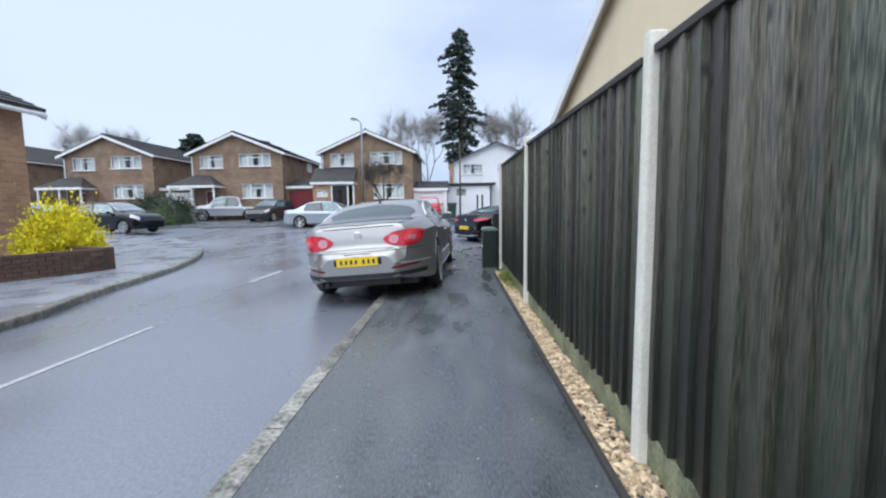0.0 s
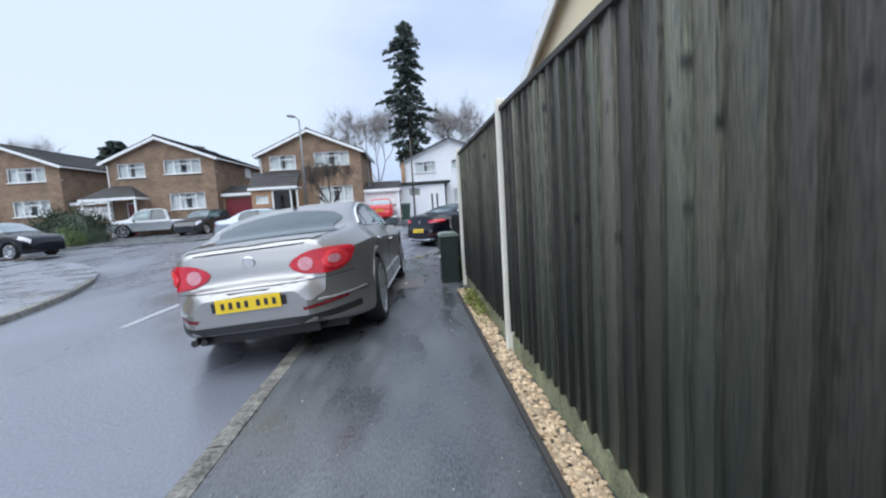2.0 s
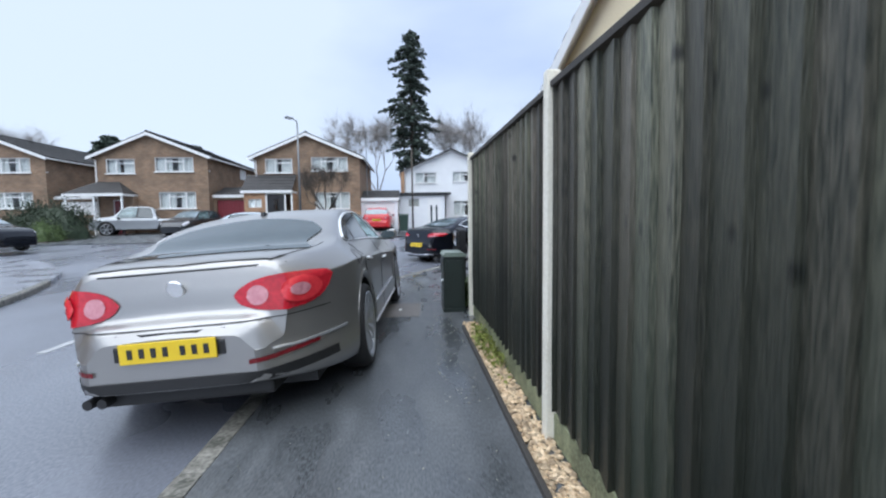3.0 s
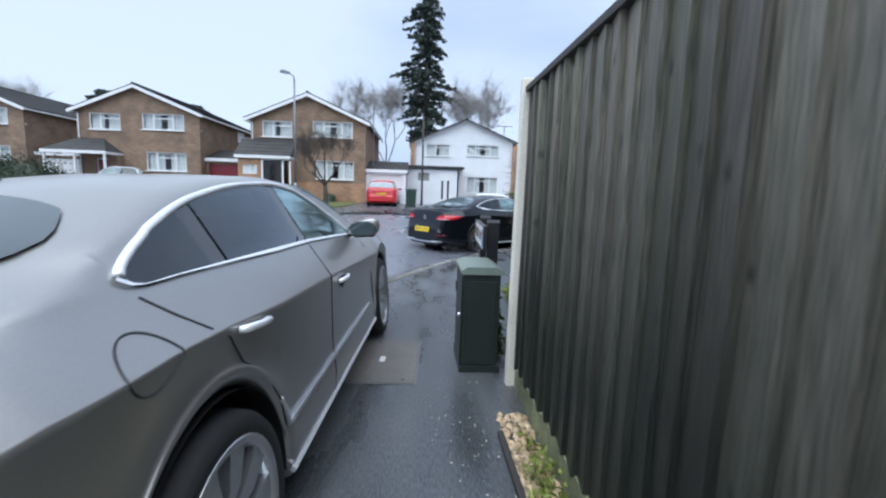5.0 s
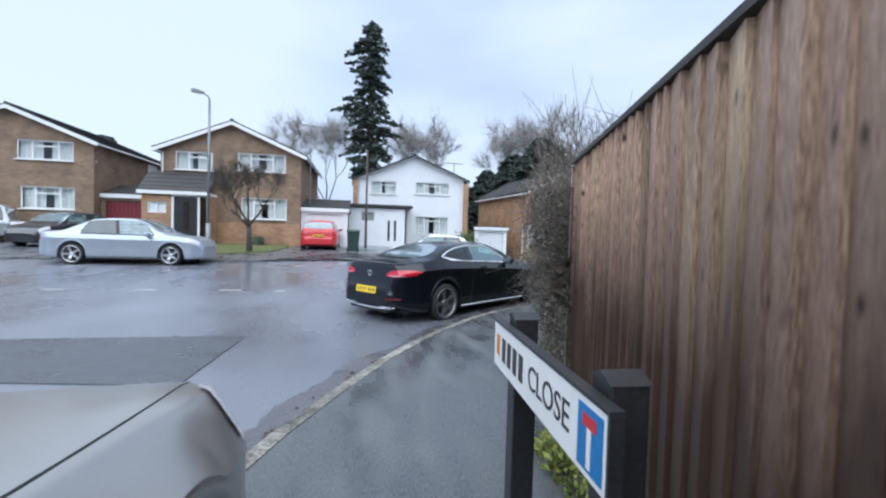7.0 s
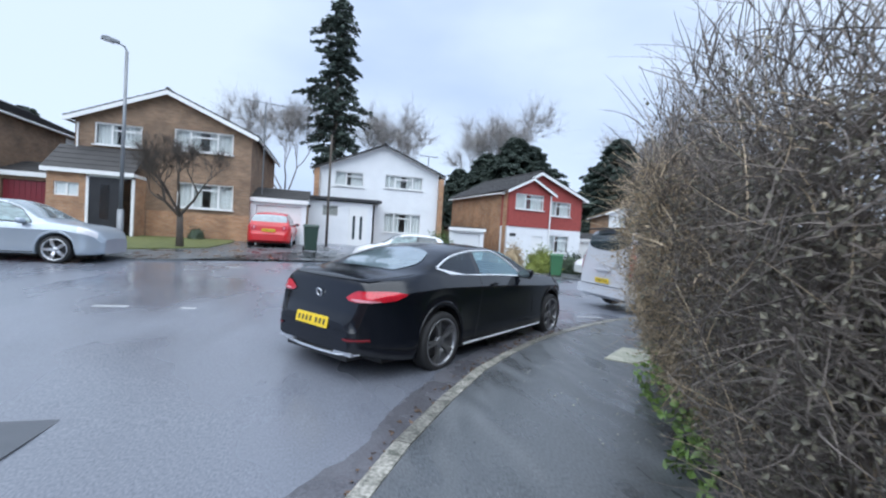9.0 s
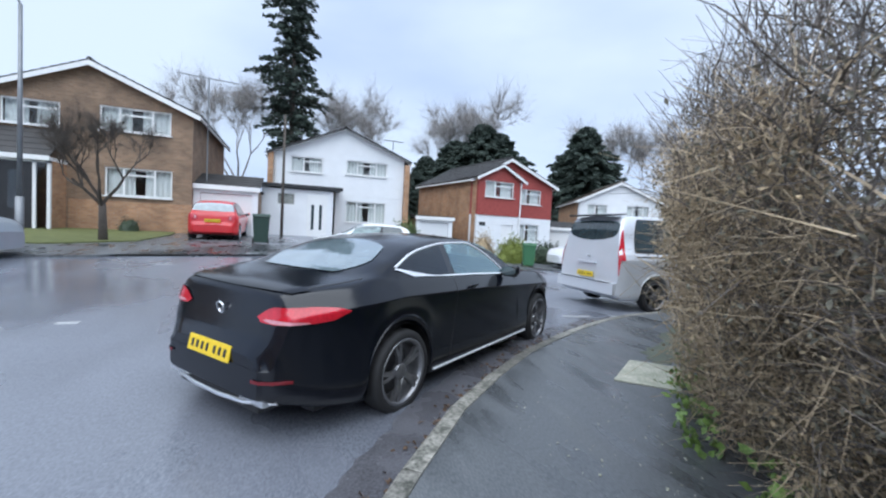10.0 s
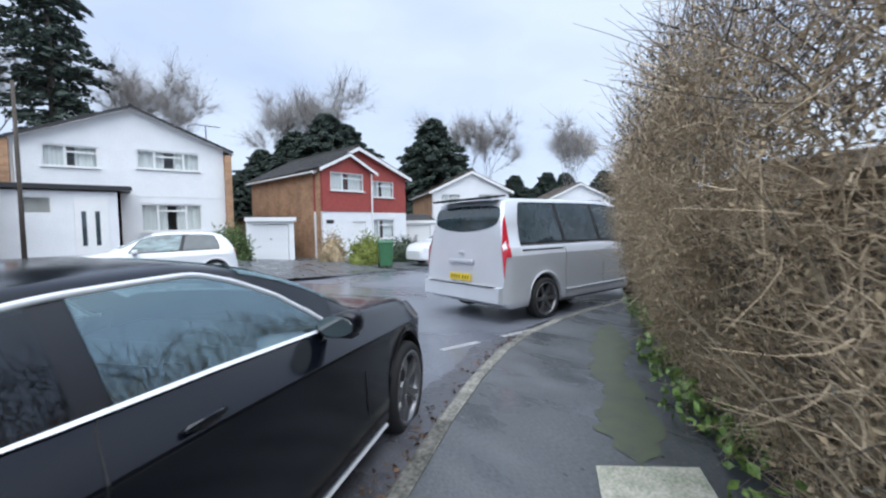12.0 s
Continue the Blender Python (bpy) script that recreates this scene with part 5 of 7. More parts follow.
def car(name, label, shape, mat, cabin, rim=M_ALLOY, spokes=(5, True, 0.05, 0.045), chrome=None, rear_plate=None, front_plate=None, key="", group="parked cars", tail_lamps=None, head_lamps=None,
        pillars=(), mirror_mat=None, ease=(0.12, 0.25), trim_r=0.009, mirror_x=None, glass_low=None, glass_high=None, rear_glass=None, tints=(), screen=None):
    """cabin: (rear screen low x, rear screen top x, front screen top x, front screen low x, side window from, to).
    glass_low, glass_high: tables of (x, s) for a glazed cabin that one sees into; rear_glass: (x0, x1, edge s) of its rear screen."""
    root = thing(name, Matrix(), label, "car" if "van" not in name and "pickup" not in name else name.replace("_", " "), group)
    L = shape.length
    r0, r1, f1, f0, wa, wb = cabin
    if glass_low:
        wa, wb = glass_low[0][0], glass_low[-1][0]
        body = part("body", shape.body(glass_low, glass_high, [(f1 + 0.03, f0 - 0.13, 8.3)]), mat, root, smooth=True)
        cabin_fittings(root, shape, f0, 1.45)
    else:
        body = part("body", shape.body(), mat, root, smooth=True)
    part("underbody", box(0.35, L - 0.4, -shape.w * 0.74, shape.w * 0.74, shape.sill - 0.02, 0.42 if glass_low else 0.62), M_TRIM, root)
    if rear_glass:
        part("rear_window", shape.across(*rear_glass, n=12), screen or M_SKYSCREEN, root, smooth=True)
    else:
        part("rear_window", shape.across(lambda u: r0 + 0.05 * u * u, lambda u: r1 - 0.02 * u * u, 8.32), screen or M_SKYSCREEN, root, smooth=True)
    part("windscreen", shape.across(lambda u: f1 + 0.02 * u * u, lambda u: f0 - 0.12 * u * u, 8.28), M_PANE if glass_low else M_SKYSCREEN, root, smooth=True)
    for side in (-1, 1):
        def top_s(x):
            if glass_high:
                return lerp_table(glass_high, x)
            a = min(1.0, max(0.0, (x - wa) / ease[0])) ** 0.55
            b = min(1.0, max(0.0, (wb - x) / ease[1])) ** 0.6
            return 7.08 + 0.85 * min(a, b)

        def low_s(x):
            return lerp_table(glass_low, x) if glass_low else 7.06
        spans = [wa, *pillars, wb]
        for i, (a, b) in enumerate(zip(spans, spans[1:])):
            first, last = i == 0, i == len(spans) - 2
            ga, gb = 0.0 if first else 0.045, 0.0 if last else 0.045
            lean_a, lean_b = (0.0 if first or glass_low else -0.12), (0.0 if last or glass_low else -0.12)

            def edge(u, a=a + ga, b=b - gb, la=lean_a, lb=lean_b):
                x = a + (b - a) * u
                lean = la + (lb - la) * u
                return (x, low_s(x)), (x + lean, top_s(x + lean))
            glass = tints[i] if tints else M_SEENTHROUGH if last else M_CARGLASS
            part("side_window", shape.patch(edge, 30, side, 0.006), glass, root, smooth=True)
        if glass_low:
            for x in pillars:
                part("door_pillar", shape.patch(lambda u: ((x - 0.05 + 0.1 * u, low_s(x)), (x - 0.05 + 0.1 * u, top_s(x))), 4, side, 0.002), M_GLOSSTRIM, root, smooth=True)
            part("inner_pillar", shape.patch(lambda u: ((pillars[-1] - 0.09 + 0.15 * u, 6.0), (pillars[-1] - 0.09 + 0.15 * u, 8.0)), 3, side, -0.05), M_CLOTH, root)
        else:
            part("pillar_cover", shape.patch(lambda u: ((wa + (wb - wa) * u, 7.02), (wa + (wb - wa) * u, top_s(wa + (wb - wa) * u) + 0.02)), 60, side, 0.003), M_TRIM, root, smooth=True)
        along = [wa + (wb - wa) * (0.5 - 0.5 * math.cos(math.pi * k / 80)) for k in range(81)]
        if glass_low:
            part("window_trim", shape.patch(lambda u: ((wa - 0.02 + (wb - wa) * u, low_s(wa + (wb - wa) * u) - 0.5 * min(1.0, 0.1 + u * 2.5)), (wa - 0.008 + (wb - wa) * u, low_s(wa + (wb - wa) * u) + 0.05)), 80, side, 0.009, s_rows=3), chrome, root, smooth=True)
        else:
            part("window_trim", shape.strip([(wa + (wb - wa) * k / 40, 7.0) for k in range(41)], side, trim_r, 0.006), chrome or M_TRIM, root)
        part("window_trim", shape.strip([(x, top_s(x) + 0.02) for x in along], side, trim_r * 0.95, 0.006), chrome or M_TRIM, root, smooth=True)
        part("sill_trim", shape.strip([(shape.wheels[0] + shape.radius + 0.09 + (shape.wheels[1] - shape.wheels[0] - 2 * shape.radius - 0.18) * k / 20, 2.3) for k in range(21)], side, 0.012, 0.0),
             chrome or M_TRIM, root)
        mirror(root, shape, mirror_x or wb - 0.12, side, mirror_mat or mat)
        for wx in shape.wheels:
            wheel(root, wx, side * (shape.w - 0.105), shape.radius, side, spokes, rim, key or name)
            if glass_low:
                arc = [radians(-8 + 196 * k / 24) for k in range(25)]
                rr = shape.radius + 0.05
                bm = bmesh.new()
                rows = [[bm.verts.new((wx + rr * math.cos(t), y, shape.radius + rr * math.sin(t))) for t in arc] for y in (side * (shape.w - 0.02), side * (shape.w - 0.3))]
                for k in range(24):
                    bm.faces.new((rows[0][k], rows[0][k + 1], rows[1][k + 1], rows[1][k]))
                bm.faces.new(rows[1])
                part("wheel_housing", bm, M_TRIM, root)
    if tail_lamps:
        if len(tail_lamps) == 6:
            y0, y1, z0, z1, rise, tip = tail_lamps
        for side in (-1, 1):
            def shape_of(u):
                if len(tail_lamps) == 3:
                    y = tail_lamps[0][0][0] + (tail_lamps[0][-1][0] - tail_lamps[0][0][0]) * u
                    return y, lerp_table(tail_lamps[0], y), lerp_table(tail_lamps[1], y)
                t = math.sin(math.pi * (0.09 + 0.88 * u)) ** 0.55
                t = max(t, tip)
                mid = (z0 + z1) / 2 + rise * u
                return y0 + (y1 - y0) * u, mid - (z1 - z0) / 2 * t, mid + (z1 - z0) / 2 * t
            lamp = part("tail_lamp", shape.tail_patch(shape_of, 22, side, 0.012), M_LAMPRED, root, smooth=True)

            def lens_of(u):
                y, a, b = shape_of(0.16 + 0.26 * u)
                k = 0.5 - 0.28 * math.sqrt(max(0.0, 1 - (2 * u - 1) ** 2))
                return y, a + (b - a) * k, b - (b - a) * k
            if len(tail_lamps) == 6:
                part("lamp_lens", shape.tail_patch(lens_of, 8, side, 0.018), M_LAMPPINK, lamp, smooth=True)
            else:
                for k, (yc, zc, ry, rz, lens) in enumerate(tail_lamps[2]):
                    part("lamp_lens", shape.tail_patch(lambda u: (yc - ry + 2 * ry * u, zc - rz * max(0.02, 1 - (2 * u - 1) ** 2) ** 0.5, zc + rz * max(0.02, 1 - (2 * u - 1) ** 2) ** 0.5), 16, side, 0.016 + 0.005 * k), lens, lamp, smooth=True)
    if head_lamps:
        xa, xb, sa, sb = head_lamps
        for side in (-1, 1):
            part("headlamp", shape.patch(lambda u: ((xa + (xb - xa) * u, sa), (xa + (xb - xa) * u, sb)), 10, side, 0.008), M_LAMPWHITE, root, smooth=True)
    if rear_plate:
        plate(root, *rear_plate)
    if front_plate:
        p = plate(root, L + 0.004, front_plate, M_PLATEW, 0, "", 0.0, 180)
    return root, body


def seam(root, shape, path, side, r=0.0035):
    part("panel_gap", shape.strip(path, side, r, 0.0, 4), M_TRIM, root)


def door_handle(root, shape, x, side, mat, s=5.25):
    """A pull handle over a flat dark patch, the painted shade of its recess."""
    pts = [shape.on(x - 0.09, s - 0.03, side, 0.002), shape.on(x - 0.08, s - 0.01, side, 0.018), shape.on(x, s, side, 0.026), shape.on(x + 0.06, s + 0.02, side, 0.022), shape.on(x + 0.08, s + 0.02, side, 0.002)]
    h = part("door_handle", tube(pts, [0.009, 0.012, 0.011, 0.01, 0.006], 10), mat, root, smooth=True)
    part("recess_shade", shape.patch(lambda u: ((x - 0.07 + 0.13 * u, s - 0.02 - 0.14 * math.sin(math.pi * u) ** 0.6), (x - 0.07 + 0.13 * u, s + 0.02 + 0.03 * math.sin(math.pi * u))), 10, side, 0.003, s_rows=3), M_TRIM, h)


M_REFLECTOR = material("dark_red_reflector", (0.16, 0.012, 0.018), 0.2, None, 8, 40, 0.0)
# grey-beige four-door coupe, two wheels up on the pavement
cc = CarShape(4.80, 1.82, [(0.0, 0.60), (0.04, 0.67), (0.10, 0.70), (0.13, 0.84), (0.17, 0.985), (0.24, 1.0), (0.7, 1.04), (1.05, 1.14), (1.48, 1.265), (1.88, 1.316), (2.22, 1.327), (2.62, 1.305), (2.98, 1.23), (3.34, 1.09),
                          (3.66, 0.975), (4.2, 0.92), (4.55, 0.83), (4.7, 0.74), (4.8, 0.6)],
              [(0, 0.985), (1.2, 0.995), (2.2, 0.975), (3.4, 0.915), (4.8, 0.85)], 0.60, (1.12, 3.83), 0.332, 0.2, 0.8, 0.9, 0.36, 0.46, shoulder=0.895, drop=[(0, 0.1), (1.0, 0.1), (1.55, 0.135), (2.3, 0.15), (4.8, 0.17)])
cc_root, cc_body = car("saloon_car", "taupe grey four-door coupe parked half on the pavement", cc, M_CC, (0.74, 1.4, 2.66, 3.44, 1.02, 3.16), chrome=M_SKYCHROME, trim_r=0.0125, mirror_x=3.07, spokes=(10, False, 0.028, 0.08),
                       glass_low=[(1.025, 7.35), (1.045, 7.08), (1.09, 6.85), (1.3, 6.8), (3.16, 6.8)],
                       glass_high=[(1.025, 7.4), (1.04, 7.6), (1.07, 7.78), (1.11, 7.9), (1.2, 8.0), (1.3, 8.05), (2.07, 8.02), (2.475, 7.92), (2.7, 7.7), (2.985, 7.35), (3.1, 7.0), (3.16, 6.8)],
                       rear_glass=(lambda u: 0.47 + 0.02 * u, lambda u: 1.34 - 0.12 * u ** 2.5, lambda v: lerp_table([(0, 7.9), (0.12, 8.15), (0.33, 8.5), (0.6, 8.9), (0.85, 9.13), (1, 9.25)], v)), tints=(M_PRIVACY, M_PRIVACY, M_PANE), screen=M_CARGLASS,
                       rear_plate=(-0.016, 0.545, M_PLATEY, 0), front_plate=0.45, key="coupe_wheel", pillars=(1.4, 2.16),
                       tail_lamps=([(0.32, 0.79), (0.35, 0.745), (0.42, 0.715), (0.5, 0.7), (0.6, 0.69), (0.68, 0.695), (0.73, 0.715), (0.77, 0.755), (0.79, 0.8), (0.803, 0.845)],
                                   [(0.32, 0.795), (0.35, 0.83), (0.42, 0.868), (0.5, 0.888), (0.6, 0.898), (0.7, 0.893), (0.77, 0.882), (0.79, 0.872), (0.803, 0.85)],
                                   [(0.455, 0.788, 0.06, 0.055, M_LAMPPINK), (0.665, 0.796, 0.085, 0.075, M_LAMPMID), (0.66, 0.796, 0.04, 0.036, M_LAMPPINK)]), head_lamps=(4.3, 4.68, 5.2, 7.0))
for side in (-1, 1):
    seam(cc_root, cc, [(2.18 - 0.04 * (7 - s) / 4, s) for s in (2.4, 3, 4, 5, 6, 6.8)], side)
    seam(cc_root, cc, [(1.03, 6.2), (1.07, 5.6), (1.125, 5.2), (1.19, 4.7), (1.26, 4.05), (1.38, 3.8), (1.47, 3.4), (1.5, 2.6)], side)
    seam(cc_root, cc, [(3.42 - 0.03 * s, s) for s in (2.6, 3.5, 4.5, 5.5, 6.4)], side)
    seam(cc_root, cc, [(3.55 + 0.11 * k, 7.6 + 0.02 * k) for k in range(11)], side)
    seam(cc_root, cc, [(0.12 + 0.07 * k, 7.7 + 0.05 * k) for k in range(10)], side)
    for x in (1.32, 2.37):
        door_handle(cc_root, cc, x, side, M_SKYCHROME, 4.82)
    part("rub_strip", cc.strip([(1.47 + 0.05 * k, 3.62) for k in range(34)], side, 0.01, 0.006), M_CHROME, cc_root)
    part("bumper_strip", cc.strip([(0.05 + 0.05 * k, 3.9) for k in range(11)], side, 0.009, 0.004), M_CHROME, cc_root)
    part("fog_reflector", cc.tail_patch(lambda u: (0.42 + 0.3 * u, 0.43 + 0.02 * u, 0.455 + 0.02 * u), 8, side, 0.01, 2), M_REFLECTOR, cc_root)
seam(cc_root, cc, [(0.922 + 0.078 * math.cos(a), 5.0 + (0.62 if math.sin(a) > 0 else 0.33) * math.sin(a)) for a in (2 * math.pi * k / 32 for k in range(33))], -1, 0.003)
part("boot_lip", cc.across(lambda u: 0.165 + 0.02 * u, lambda u: 0.26 + 0.03 * u, 7.6, 0.01), M_CC, cc_root, smooth=True)
part("bumper_gap", cc.tail_patch(lambda u: (0.78 * u, 0.657, 0.663), 20, 1, 0.01, 2), M_TRIM, cc_root, smooth=True)
part("bumper_gap", cc.tail_patch(lambda u: (0.78 * u, 0.657, 0.663), 20, -1, 0.01, 2), M_TRIM, cc_root, smooth=True)
part("lid_gap", tube([(cc.tail_x(y, 0.955) - 0.004, y, 0.955) for y in (-0.6, -0.45, -0.3, -0.15, 0.0, 0.15, 0.3, 0.45, 0.6)], 0.006, 5), M_TRIM, cc_root)
part("plate_recess", cc.tail_patch(lambda u: (0.3 * u, 0.5, 0.64), 6, 1, 0.004, 2), M_TRIM, cc_root)
part("plate_recess", cc.tail_patch(lambda u: (0.3 * u, 0.5, 0.64), 6, -1, 0.004, 2), M_TRIM, cc_root)
part("diffuser", box(0.09, 0.5, -0.5, 0.5, 0.22, 0.34, 0.02), M_TRIM, cc_root)
for side in (-1, 1):
    # black strip painting the shade at the foot of the bumper
    part("bumper_foot_shade", cc.tail_patch(lambda u: (0.8 * u, 0.325, 0.385), 14, side, 0.008, 2), M_TRIM, cc_root, smooth=True)
for y in (0.5, 0.42):
    part("exhaust", tube([(0.02, y, 0.27), (0.35, y, 0.27)], 0.028, 12), M_TRIM, cc_root)
bm = lathe([(0.0, 0.0), (0.045, 0.0), (0.052, 0.006), (0.045, 0.012), (0.0, 0.012)], 24)
part("boot_badge", bm, M_CHROME, cc_root).matrix_local = Matrix.Translation((0.122, 0, 0.86)) @ Matrix.Rotation(radians(90), 4, "Z") @ Matrix.Rotation(radians(-16), 4, "X")
part("roof_aerial", prism([(1.46, 1.262), (1.6, 1.285), (1.5, 1.322), (1.475, 1.32)], -0.012, 0.012), M_TRIM, cc_root)
arrange(cc_root, -1.215, 5.25, 2.9, -4.0, -0.045)

# black two-door coupe
mc = CarShape(4.69, 1.81, [(0.0, 0.58), (0.05, 0.68), (0.09, 0.82), (0.14, 0.975), (0.22, 1.0), (0.65, 1.06), (1.05, 1.185), (1.45, 1.3), (1.9, 1.352), (2.25, 1.357), (2.5, 1.33), (2.85, 1.235), (3.18, 1.085),
                          (3.45, 0.995), (4.0, 0.945), (4.4, 0.86), (4.58, 0.76), (4.69, 0.58)],
              [(0, 0.97), (1.0, 1.015), (2.2, 0.982), (3.1, 0.94), (4.69, 0.86)], 0.6, (1.02, 3.86), 0.325, 0.19, 0.8, 0.8, 0.38, 0.34, shoulder=0.905, drop=0.105)
mc_root, mc_body = car("coupe_car", "glossy black two-door coupe with chrome window line", mc, M_MERC, (0.7, 1.42, 2.5, 3.28, 1.03, 3.02), rim=M_DARKALLOY, chrome=M_SKYCHROME, trim_r=0.0125, mirror_x=2.86, spokes=(5, True, 0.035, 0.03),
                       glass_low=[(1.035, 7.8), (1.08, 7.6), (1.15, 7.38), (1.25, 7.18), (1.42, 7.02), (1.65, 6.92), (2.0, 6.84), (3.02, 6.8)],
                       glass_high=[(1.035, 7.86), (1.12, 7.95), (1.29, 8.05), (2.23, 8.02), (2.46, 7.9), (2.68, 7.7), (2.84, 7.4), (2.97, 7.0), (3.02, 6.82)],
                       rear_glass=(lambda u: 0.66 + 0.03 * u, lambda u: 1.37 - 0.12 * u ** 2.5, lambda v: 9.05 + 0.3 * v), tints=(M_PRIVACY, M_PANE),
                       rear_plate=(-0.002, 0.55, M_PLATEY, 12), front_plate=0.42, key="sport_wheel", pillars=(1.82,),
                       tail_lamps=([(0.42, 0.815), (0.46, 0.79), (0.58, 0.785), (0.76, 0.8), (0.82, 0.815), (0.857, 0.865)], [(0.42, 0.82), (0.5, 0.87), (0.56, 0.893), (0.75, 0.902), (0.82, 0.893), (0.857, 0.872)],
                                   [(0.62, 0.805, 0.13, 0.012, M_LAMPPINK)]), head_lamps=(4.2, 4.55, 5.2, 7.0))
for side in (-1, 1):
    seam(mc_root, mc, [(1.83 - 0.04 * (6.8 - s), s) for s in (2.6, 3, 4, 5, 6, 6.8)], side)
    seam(mc_root, mc, [(3.28 - 0.03 * s, s) for s in (2.6, 3.5, 4.5, 5.5, 6.4)], side)
    seam(mc_root, mc, [(0.14 + 0.07 * k, 7.6 + 0.05 * k) for k in range(9)], side)
    seam(mc_root, mc, [(3.45 + 0.1 * k, 7.6 + 0.02 * k) for k in range(9)], side)
    door_handle(mc_root, mc, 2.06, side, M_MERC)
    part("reflector", mc.tail_patch(lambda u: (0.5 + 0.2 * u, 0.425, 0.447), 6, side, 0.01, 2), M_REFLECTOR, mc_root)
    part("exhaust_finisher", box(0.02, 0.14, side * 0.46 - 0.13, side * 0.46 + 0.13, 0.27, 0.34, 0.015), M_CHROME, mc_root)
part("diffuser", box(0.05, 0.5, -0.5, 0.5, 0.2, 0.33, 0.02), M_TRIM, mc_root)
part("bumper_chrome", tube([(0.09, -0.64, 0.3), (0.01, -0.4, 0.275), (-0.012, -0.15, 0.27), (-0.012, 0.15, 0.27), (0.01, 0.4, 0.275), (0.09, 0.64, 0.3)], 0.013, 8), M_CHROME, mc_root)
part("boot_lip", mc.across(lambda u: 0.135 + 0.05 * u * u, lambda u: 0.25 + 0.05 * u * u, 7.15, 0.01), M_MERC, mc_root, smooth=True)
bm = lathe([(0.036, 0.0), (0.044, 0.0), (0.044, 0.01), (0.036, 0.01), (0.036, 0.0)], 24)
part("boot_badge", bm, M_CHROME, mc_root).matrix_local = Matrix.Translation((0.075, 0, 0.82)) @ Matrix.Rotation(radians(90), 4, "Z") @ Matrix.Rotation(radians(-15), 4, "X")
arrange(mc_root, 0.22, 15.28, 53.0, 0, -0.1)

# silver people-carrier van
vn = CarShape(4.97, 1.99, [(0.0, 0.55), (0.03, 0.62), (0.05, 0.9), (0.09, 1.35), (0.17, 1.80), (0.26, 1.93), (0.5, 1.965), (2.6, 1.975), (3.3, 1.93), (3.7, 1.80), (4.1, 1.5), (4.42, 1.2), (4.62, 1.1), (4.85, 0.95), (4.97, 0.6)],
              [(0, 1.18), (2.6, 1.18), (3.6, 1.12), (4.97, 1.0)], 0.74, (0.98, 3.91), 0.335, 0.24, 0.6, 0.25, 0.2, 0.07, flat=True)
vn_root, vn_body = car("van", "silver people-carrier van parked on the bend", vn, M_VAN, (0.1, 0.19, 3.62, 4.42, 0.45, 4.15), rim=M_DARKALLOY, spokes=(6, False, 0.05, 0.06), key="van_wheel", screen=M_CARGLASS,
                       rear_plate=(-0.005, 0.7, M_PLATEY, 0), pillars=(1.55, 2.6, 3.3), tail_lamps=None, head_lamps=(4.5, 4.8, 5.4, 7.0), group="parked vans")
for side in (-1, 1):
    lamp = part("tail_lamp", vn.patch(lambda u: ((0.05 + 0.12 * u, 4.95), (0.09 + 0.12 * u, 7.75)), 6, side, 0.012, s_rows=14), M_LAMPRED, vn_root, smooth=True)
    part("lamp_lens", vn.patch(lambda u: ((0.075 + 0.05 * u, 5.8), (0.085 + 0.06 * u, 7.2)), 3, side, 0.016), M_LAMPWHITE, lamp, smooth=True)
    seam(vn_root, vn, [(1.5, s) for s in (3, 4, 5, 6, 7)], side)
    seam(vn_root, vn, [(2.62, s) for s in (2.6, 3.5, 4.5, 5.5, 6.5, 7)], side)
    seam(vn_root, vn, [(3.78 - 0.02 * s, s) for s in (4.5, 5.5, 6.5, 7)], side)
    part("door_runner", vn.strip([(0.45 + 0.05 * k, 5.6) for k in range(21)], side, 0.014, 0.0), M_TRIM, vn_root)
    part("side_moulding", vn.strip([(1.5 + 0.05 * k, 3.7) for k in range(40)], side, 0.02, 0.006), M_VAN, vn_root)
part("tail_spoiler", prism([(0.02, 1.93), (0.35, 1.975), (0.35, 2.0), (0.0, 1.965)], -0.72, 0.72), M_TRIM, vn_root)
part("rear_bumper", prism([(-0.06, 0.36), (0.1, 0.32), (0.1, 0.6), (-0.05, 0.58)], -0.93, 0.93), M_VAN, vn_root)
part("bumper_tread", box(-0.06, 0.02, -0.8, 0.8, 0.582, 0.592), M_TRIM, vn_root)
part("tailgate_handle", box(-0.005, 0.04, -0.3, 0.3, 0.93, 0.98, 0.01), M_VAN, vn_root)
part("tailgate_badge", box(0.028, 0.05, -0.06, 0.06, 1.07, 1.11, 0.008), M_CHROME, vn_root)
arrange(vn_root, 6.75, 19.65, 91.0, 0, -0.15)

# silver saloon across the road
sl_top = [(0.0, 0.6), (0.05, 0.7), (0.1, 0.95), (0.2, 1.0), (0.6, 1.03), (1.0, 1.2), (1.45, 1.4), (1.9, 1.44), (2.5, 1.43), (2.85, 1.33), (3.35, 1.05), (3.6, 0.97), (4.1, 0.9), (4.4, 0.8), (4.55, 0.6)]
sl = CarShape(4.55, 1.78, sl_top, [(0, 0.92), (4.55, 0.88)], 0.56, (0.98, 3.68), 0.32, 0.2)
sl_root, _ = car("saloon_car", "silver saloon car parked across the road", sl, M_SILVER, (0.65, 1.35, 2.6, 3.4, 1.2, 3.2), key="road_wheel", spokes=(5, False, 0.06, 0.07), pillars=(2.2,), tail_lamps=(0.45, 0.8, 0.68, 0.86, 0.02, 0.5), head_lamps=(4.1, 4.45, 5.2, 7.0))
arrange(sl_root, -9.45, 23.5, 90, 0, 0.2)

